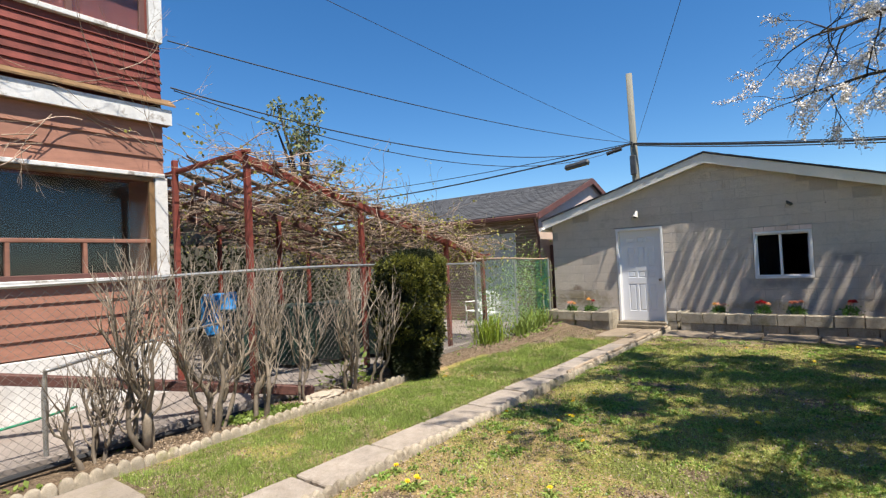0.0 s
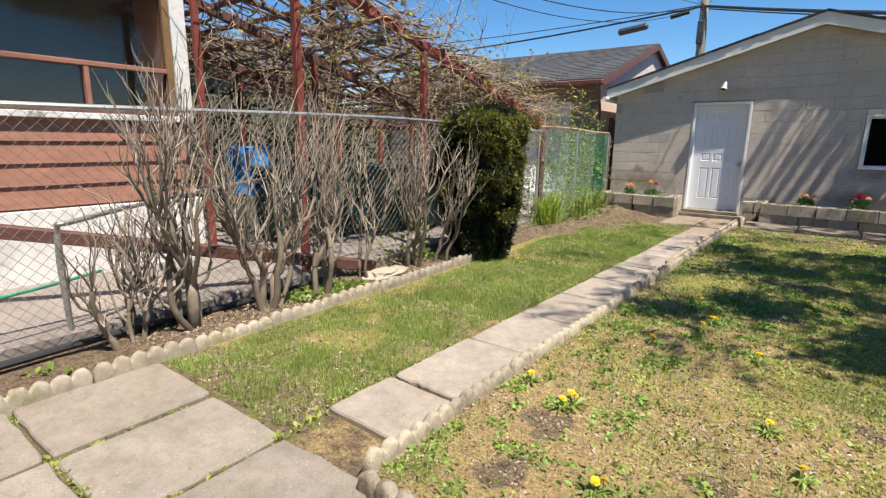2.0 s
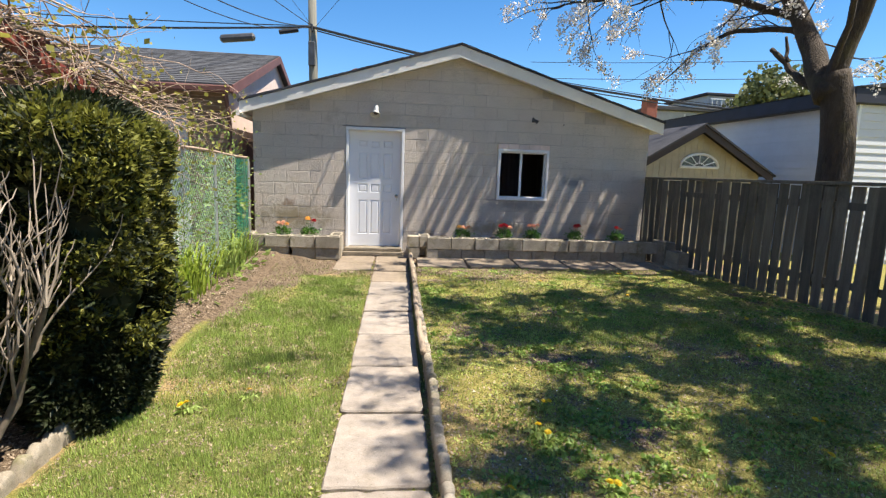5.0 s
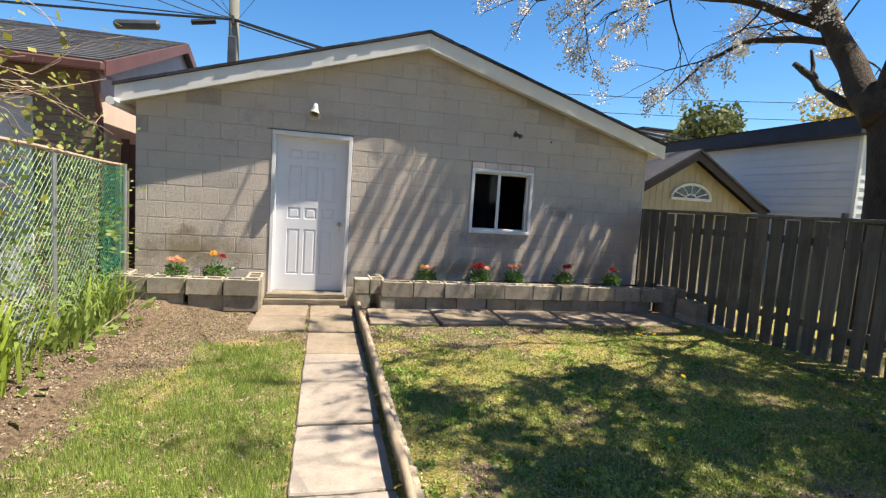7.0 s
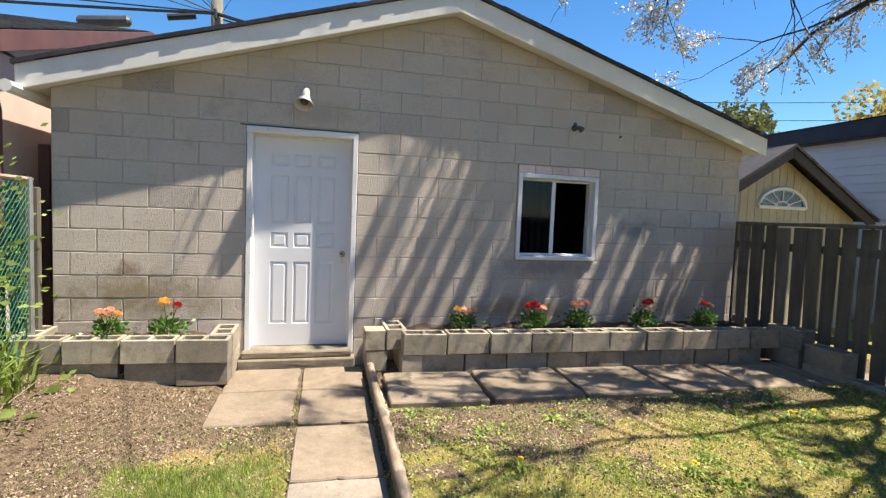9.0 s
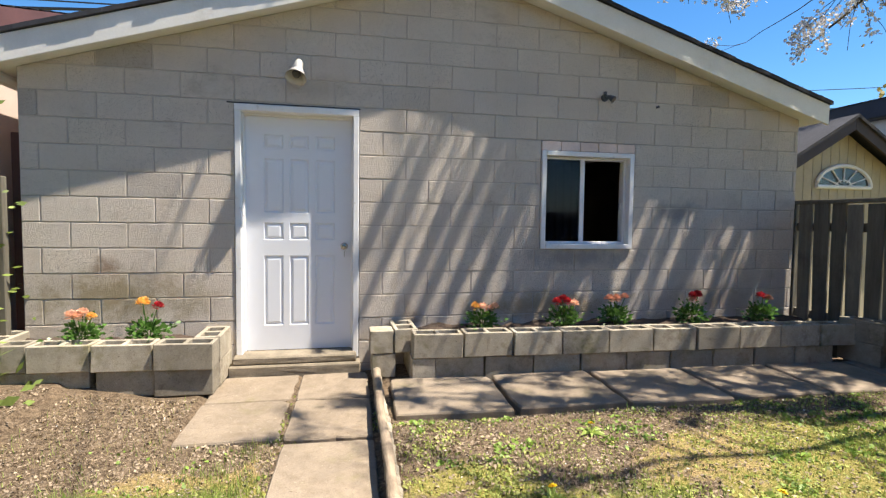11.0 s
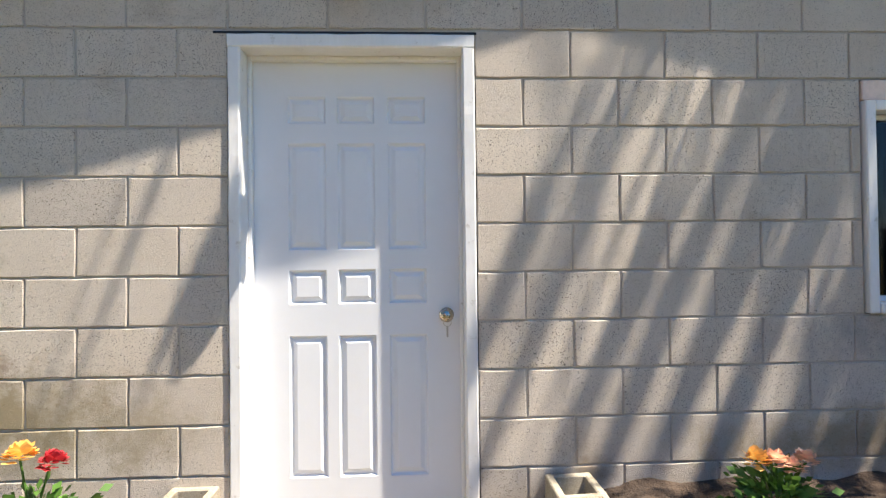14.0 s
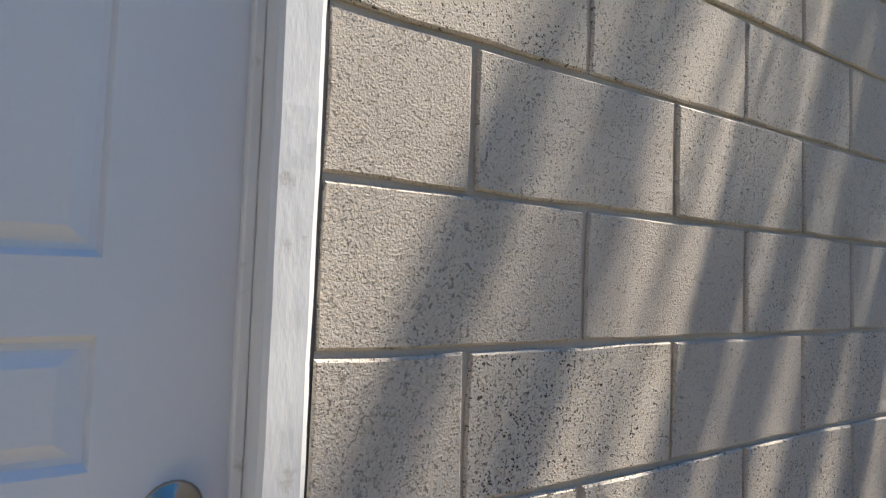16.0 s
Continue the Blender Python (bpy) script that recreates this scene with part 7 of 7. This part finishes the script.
    part("hose", Geo().tube(spline([(-2.85, -12.4, 0.3), (-2.9, -11.2, 0.36), (-2.95, -10.4, 0.40), (-3.1, -9.9, 0.42)], 8), 0.012, 8), M["hose"], hs, "", True)
    gate = thing("metal_gate", "low bent galvanised gate frame leaning by the fence", "gate")
    part("gate_frame", Geo().tube(spline([(-2.72, -10.25, 0.05), (-2.72, -10.25, 0.78), (-2.74, -10.1, 0.88), (-3.4, -8.9, 0.95), (-4.3, -7.6, 0.95)], 6), 0.018, 8), M["steel"], gate, "bent tube frame", True)
    part("gate_post", Geo().tube([(-2.72, -10.25, 0.0), (-2.72, -10.25, 0.8)], 0.02, 8), M["steel"], gate)


# ---------------------------------------------------------------- lawn cover
def blades(name, label, n, region, dens, h, w, mat, seed, flat=0.5, nper=3):
    r = np.random.default_rng(seed)
    x = r.uniform(region[0], region[1], n)
    y = r.uniform(region[2], region[3], n)
    keep = r.random(n) < dens(x, y)
    x, y = x[keep], y[keep]
    z = ground_z(x, y) - 0.004
    m = len(x)
    a = r.uniform(0, 2 * np.pi, m)
    L = h * r.uniform(0.5, 1.35, m) * (0.6 + 0.8 * fbm(x, y, 1.6, 77))
    ww = w * r.uniform(0.6, 1.3, m)
    base = np.stack([x, y, z], -1)
    o = np.stack([np.cos(a), np.sin(a), np.zeros(m)], -1)
    t = np.stack([-np.sin(a), np.cos(a), np.zeros(m)], -1)
    lean = r.uniform(0.1, 1.0, m) * flat
    tip = base + o * (L * lean)[:, None] + np.array([0, 0, 1]) * (L * (1 - 0.5 * lean))[:, None]
    if nper == 3:
        v = np.stack([base - t * ww[:, None], base + t * ww[:, None], tip], 1)
    else:
        mid = (base + tip) / 2 + np.array([0, 0, 1]) * (0.15 * L)[:, None]
        v = np.stack([base, mid + t * ww[:, None] * 3, tip, mid - t * ww[:, None] * 3], 1)
    soup(name, v.reshape(-1, 3), nper, mat, None, label, "stuff", "grass" if "grass" in name else "ground cover")


def lawn():
    def left(x, y):
        return ((x > BED_X + 0.07) & (x < edge_x(y) - 0.60) & (y > LAWN_Y + 0.05) & (y < -0.65) & ~((x > -1.15) & (y > -1.45))).astype(float)
    def right(x, y):
        return ((x > edge_x(y) + 0.05) & (y > LAWN_Y + 0.05) & (y < -1.36) & (x < 4.6 - 0.08 * (y + 1))).astype(float)
    def cv(x, y):
        c = cover(x, y)
        return c[..., 0], c[..., 1], c[..., 2]
    def d_left(x, y):
        s, g, st = cv(x, y)
        return left(x, y) * np.clip((0.08 + 0.75 * g) * (1 - 0.92 * s) * (0.10 + 1.0 * smooth01(0.40, 0.62, 0.5 * fbm(x, y, 5.5, 55) + 0.5 * fbm(x, y, 15.0, 56))), 0, 1)
    def d_left_dry(x, y):
        s, g, st = cv(x, y)
        return left(x, y) * np.clip((0.35 + 0.6 * st) * (1 - 0.8 * s) * (1 - 0.4 * g), 0, 1)
    def d_right(x, y):
        s, g, st = cv(x, y)
        return right(x, y) * np.clip((0.10 + 0.85 * g + 0.35 * smooth01(0.58, 0.72, fbm(x, y, 3.1, 91))) * (1 - 0.8 * s) * (1 - 0.6 * st), 0, 1)
    def d_clover(x, y):
        s, g, st = cv(x, y)
        return (right(x, y) + 0.12 * left(x, y)) * np.clip(0.07 + 0.95 * smooth01(0.46, 0.64, 0.6 * fbm(x, y, 3.6, 61) + 0.4 * fbm(x, y, 11.0, 62)), 0, 1) * (1 - 0.85 * s) * (1 - 0.75 * st)
    def d_lit(x, y):
        s, g, st = cv(x, y)
        return np.clip(left(x, y) + right(x, y) + (x < BED_X) * (x > LINK_X), 0, 1) * np.clip(0.34 + 0.3 * s + 0.3 * st + 0.15 * left(x, y), 0, 1)
    reg_l, reg_r = (BED_X, -0.4, LAWN_Y, -0.6), (-0.2, 5.4, LAWN_Y, -1.3)
    blades("grass", "short green grass of the strip beside the path", 420000, reg_l, d_left, 0.052, 0.0020, M["grass"], 1)
    blades("dry_grass", "dry yellow grass stalks in the lawn", 150000, reg_l, d_left_dry, 0.032, 0.0016, M["dry_grass"], 2, 1.2)
    blades("grass", "thin grass tufts on the mossy lawn", 230000, reg_r, d_right, 0.050, 0.0024, M["grass"], 3)
    blades("dry_grass", "dry stalks on the mossy lawn", 110000, reg_r, lambda x, y: right(x, y) * (0.25 + 0.6 * cv(x, y)[2]), 0.026, 0.0015, M["dry_grass"], 4, 1.4)
    blades("clover", "low clover and weed leaves on the lawn", 640000, (BED_X, 5.4, LAWN_Y, -1.3), d_clover, 0.021, 0.0026, M["clover"], 5, 1.5, 4)
    def d_weed(x, y):
        s, g, st = cv(x, y)
        c = smooth01(0.50, 0.66, fbm(x, y, 7.5, 63)) * smooth01(0.36, 0.56, fbm(x, y, 1.7, 64))
        return (right(x, y) + 0.15 * left(x, y)) * np.clip(c, 0, 1) * (1 - 0.7 * s)
    blades("broad_weeds", "clumps of broad-leaved green weeds in the lawn", 330000, (BED_X, 5.4, LAWN_Y, -1.3), d_weed, 0.028, 0.0040, M["weed"], 8, 1.2, 4)
    blades("leaf_litter", "dead leaves and wood chips on the soil", 230000, (LINK_X, 5.4, LAWN_Y, -0.6), d_lit, 0.021, 0.0024, M["litter"], 6, 1.9, 4)
    blades("fallen_petals", "fallen white petals scattered on the ground", 14000, (-2.0, 5.0, LAWN_Y - 0.3, -0.4), lambda x, y: 0.10 + 0.25 * (x > 0), 0.012, 0.0022, M["petal_white"], 7, 1.9, 4)
    blades("joint_weeds", "small weeds in the terrace joints", 26000, (-2.0, 0.7, -11.6, -9.6), lambda x, y: ((np.minimum(np.abs(x + 1.34), np.abs(x + 0.67)) < 0.016) | (np.abs(y + 10.765) < 0.014)) * smooth01(0.42, 0.6, fbm(x, y, 3.0, 18)), 0.035, 0.004, M["clover"], 8, 1.0, 4)
    def d_joint(x, y):
        joints = np.array([-9.70, -9.19, -8.37, -7.60, -6.83, -6.05, -5.28, -4.50, -3.73, -2.98, -2.24, -1.47, -0.78])
        near = np.abs(y[:, None] - joints[None]).min(1) < 0.016
        ex = 0.14 + 0.027 * y
        on = (x > ex - 0.62) & (x < ex - 0.05)
        side = (np.abs(x - ex + 0.045) < 0.022) | (np.abs(x - ex + 0.612) < 0.02)
        return np.clip((near & on) * 0.9 + side * 0.45, 0, 1) * smooth01(0.40, 0.62, fbm(x, y, 3.3, 19))
    blades("joint_weeds", "small weeds and grass along the path joints", 60000, (-0.85, 0.2, -9.75, -0.7), d_joint, 0.026, 0.0026, M["clover"], 12, 0.9, 4)
    blades("bed_weeds", "young green weeds in the shrub bed", 14000, (LINK_X, BED_X, -12.5, -6.4), lambda x, y: smooth01(0.55, 0.75, fbm(x, y, 2.2, 15)) * 0.8, 0.06, 0.007, M["leaf"], 9, 0.9, 4)


def dandelions():
    r = random.Random(2)
    head = Geo()
    for ring, (n, rad, z) in enumerate(((14, 0.018, 0.0), (11, 0.014, 0.004), (8, 0.009, 0.007))):
        for i in range(n):
            a = 2 * math.pi * (i + ring * 0.5) / n
            o, t = Vector((math.cos(a), math.sin(a), 0)), Vector((-math.sin(a), math.cos(a), 0))
            head.add([Vector((0, 0, z)), o * rad * 0.7 + t * 0.004 + Vector((0, 0, z + 0.003)), o * rad + Vector((0, 0, z + 0.002)), o * rad * 0.7 - t * 0.004 + Vector((0, 0, z + 0.003))], [(0, 1, 2, 3)])
    hm = head.mesh("flower_head", M["dandelion"])
    ros = []
    for k in range(3):
        q = []
        rr = np.random.default_rng(k)
        for i in range(22):
            a = 2 * math.pi * i / 22 + rr.uniform(-0.4, 0.4)
            L = rr.uniform(0.03, 0.10)
            o, t = np.array([math.cos(a), math.sin(a), 0]), np.array([-math.sin(a), math.cos(a), 0])
            q.append(np.stack([np.array([0, 0, 0.004]), o * L * 0.6 + t * 0.007 + [0, 0, rr.uniform(0.012, 0.04)], o * L + [0, 0, 0.014], o * L * 0.6 - t * 0.007 + [0, 0, rr.uniform(0.012, 0.04)]]))
        me = bpy.data.meshes.new("rosette")
        me.from_pydata([tuple(p) for p in np.concatenate(q)], [], [(4 * i, 4 * i + 1, 4 * i + 2, 4 * i + 3) for i in range(22)])
        me.materials.append(M["grass"])
        ros.append(me)
    sm = Geo().tube([(0, 0, 0), (0.004, 0, 0.062)], 0.0022, 5).mesh("stalk", M["clover"])
    spots = [(0.72, -9.54), (0.34, -9.0), (0.06, -8.81), (0.38, -8.93), (1.24, -8.59), (1.39, -8.92), (0.48, -7.73), (0.23, -7.05), (0.53, -6.47), (0.65, -6.19), (1.04, -7.56), (1.1, -7.67), (2.25, -6.55),
             (1.29, -5.94), (-1.21, -5.83), (-1.54, -5.99), (0.14, -7.23), (0.56, -6.56), (0.71, -7.01), (0.69, -7.23), (2.14, -6.46), (1.99, -6.88), (1.75, -2.66), (1.66, -4.42), (0.91, -4.67), (1.29, -1.79),
             (3.32, -2.08), (3.1, -2.08), (0.77, -2.41), (2.9, -5.2), (3.4, -4.4), (2.6, -3.4)]
    for i, (x, y) in enumerate(spots):
        z = float(ground_z(x, y))
        d = thing("dandelion", "yellow dandelion in flower on the lawn", "flower", "dandelions in the lawn", at=(x, y, z), turn=37 * i)
        part("rosette", ros[i % 3], None, d)
        for k in range(1 + (i % 3 == 0)):
            st = part("stalk", sm, None, d)
            st.matrix_local = pose(0.03 * k, 0.02 * k, 0, 0, 0, 90 * k)
            hd = part("flower_head", hm, None, d)
            hd.matrix_local = pose(0.004 + 0.03 * k, 0.02 * k, 0.062, r.uniform(-25, 25), r.uniform(-25, 25)) @ Matrix.Scale(1.25, 4)


def back_of_yards():
    """What closes the view: the far fence next door; also an unseen house added behind the start of the walk."""
    f = thing("far_fence", "dark old board fence across the yard next door", "fence")
    mesh = Geo().box(0, 0.145, -0.01, 0.01, 0, 2.3, 0.003).mesh("board", M["fence"])
    for i in range(62):
        ob = part("board", mesh, None, f)
        ob.matrix_local = pose(-9.3, -8.9 + 0.15 * i, 0.0 + rnd.uniform(-0.02, 0.02), 0, 0, 90 + rnd.uniform(-2, 2))
    part("rail", Geo().box(-9.4, -9.34, -8.9, 0.4, 1.2, 1.3), M["fence"], f)
    for k, (y, hh) in enumerate(((-7.6, 2.4), (-6.5, 2.2), (-5.4, 2.3), (-4.2, 2.2), (-3.0, 2.0), (-1.8, 1.9))):
        leafy_clump("dark_hedge", "dark evergreen shrub at the back of the yard", (-8.3, y, hh * 0.5), 0.9, 1.1, hh * 0.75, 1500, 0.10, M["yew"], 80 + k)
    n2 = thing("brick_outbuilding", "low brown brick outbuilding beyond the next yard", "building")
    part("wall", Geo().box(-16, -10.4, -9.5, -0.8, -0.1, 3.1, 0.02), M["tan_brick"], n2)
    part("roof", Geo().prism([(-16.3, 3.1), (-13.2, 4.2), (-10.1, 3.1)], -9.8, -0.5), M["shingle"], n2)
    # Unseen house, added to darken what the windows reflect.
    h = thing("added_rear_house", "plain unseen brick house added behind the start of the walk", "house")
    part("wall", Geo().box(-2.2, 7.5, -24, -15.2, -0.1, 3.0), M["tan_brick"], h)
    part("roof", Geo().prism([(-2.6, 3.0), (2.65, 4.6), (7.9, 3.0)], -24.3, -14.9), M["shingle"], h)


# ---------------------------------------------------------------- put together
front_wall = garage_shell()
garage_door()
garage_window()
wall_fittings()
neighbour_house()
neighbour_garage()
shed()
white_building()
far_house()
power_line()
board_fence()
chain_fence()
pergola()
blossom_tree()
yew()
for k, (x, y, hgt, n, th) in enumerate(((-2.42, -10.0, 1.15, 4, 0.024), (-2.33, -8.95, 2.0, 5, 0.028), (-2.32, -8.42, 1.95, 4, 0.026), (-2.36, -7.05, 1.85, 3, 0.025), (-2.22, -6.72, 1.72, 2, 0.022), (-2.40, -9.58, 1.98, 3, 0.026), (-2.40, -7.80, 1.7, 2, 0.018))):
    shrub(x, y, hgt, n, 50 + k, th)
stump(-2.36, -9.58, 0.48, 71)
far_tree("distant_tree", "distant round olive-green tree", (19.3, 15.5, 6.0), 1.9, 1.9, M["far_leaf"], 3200, 12, 5)
far_tree("distant_tree", "distant golden spring tree over the roofs", (24.0, 10.5, 5.6), 2.9, 1.8, M["gold_leaf"], 4200, 13, 5)
far_tree("slender_tree", "slender light green tree behind the arbour", (-8.5, -2.8, 4.7), 0.75, 1.9, M["pale_leaf"], 1300, 14, 4, 0.12)
rose(-2.05, -0.28, 0.34, [(-0.05, 0.21, "peach"), (0.02, 0.23, "peach"), (0.08, 0.20, "yellow_rose"), (-0.01, 0.20, "peach")], 1)
rose(-1.60, -0.26, 0.34, [(-0.03, 0.29, "yellow_rose"), (0.07, 0.26, "red_rose")], 2)
rose(1.05, -0.30, 0.36, [(-0.07, 0.19, "yellow_rose"), (-0.01, 0.19, "peach"), (0.10, 0.19, "peach"), (0.05, 0.17, "peach")], 3)
rose(1.80, -0.30, 0.37, [(-0.08, 0.21, "red_rose"), (-0.02, 0.23, "red_rose"), (0.03, 0.21, "red_rose"), (0.09, 0.19, "peach")], 4)
rose(2.32, -0.28, 0.37, [(-0.07, 0.22, "dusty_rose"), (0.0, 0.22, "dusty_rose"), (0.08, 0.24, "dusty_rose")], 5)
rose(3.11, -0.28, 0.36, [(0.0, 0.25, "red_rose"), (0.05, 0.25, "red_rose"), (-0.01, 0.21, "peach")], 6)
rose(3.92, -0.26, 0.36, [(-0.02, 0.23, "red_rose"), (0.05, 0.21, "dusty_rose")], 7)
strap_leaves("day_lily", "clump of bright green strap leaves at the fence foot", "day lilies", -2.75, -2.35, -3.6, -2.7, 150, 0.55, M["lily_leaf"], 21)
strap_leaves("day_lily", "clump of bright green strap leaves at the fence foot", "day lilies", -2.95, -2.5, -1.5, -0.7, 110, 0.55, M["lily_leaf"], 22)
strap_leaves("day_lily", "clump of bright green strap leaves at the fence foot", "day lilies", -2.55, -2.33, -2.3, -0.8, 150, 0.42, M["leaf"], 23)
leafy_clump("climbing_shrub", "light green leafy shrub pushing through the fence", (-2.80, -0.95, 1.0), 0.3, 0.9, 0.95, 1500, 0.06, M["leaf"], 24)
leafy_clump("climbing_shrub", "green leafy shrub behind the fence", (-2.9, -2.3, 0.7), 0.35, 1.3, 0.9, 1700, 0.06, M["leaf"], 25)
leafy_clump("ground_plant", "low broad-leaved green plant at the fence foot", (-2.42, -2.0, 0.10), 0.25, 2.2, 0.1, 260, 0.09, M["leaf"], 26)
leafy_clump("ground_plant", "young green plant in the shrub bed", (-2.52, -7.0, 0.18), 0.15, 0.5, 0.2, 90, 0.09, M["leaf"], 27)
back_of_yards()
yard_clutter()
edgings()
planters()
dandelions()
lawn()
pavings()
garage_blocks(front_wall)
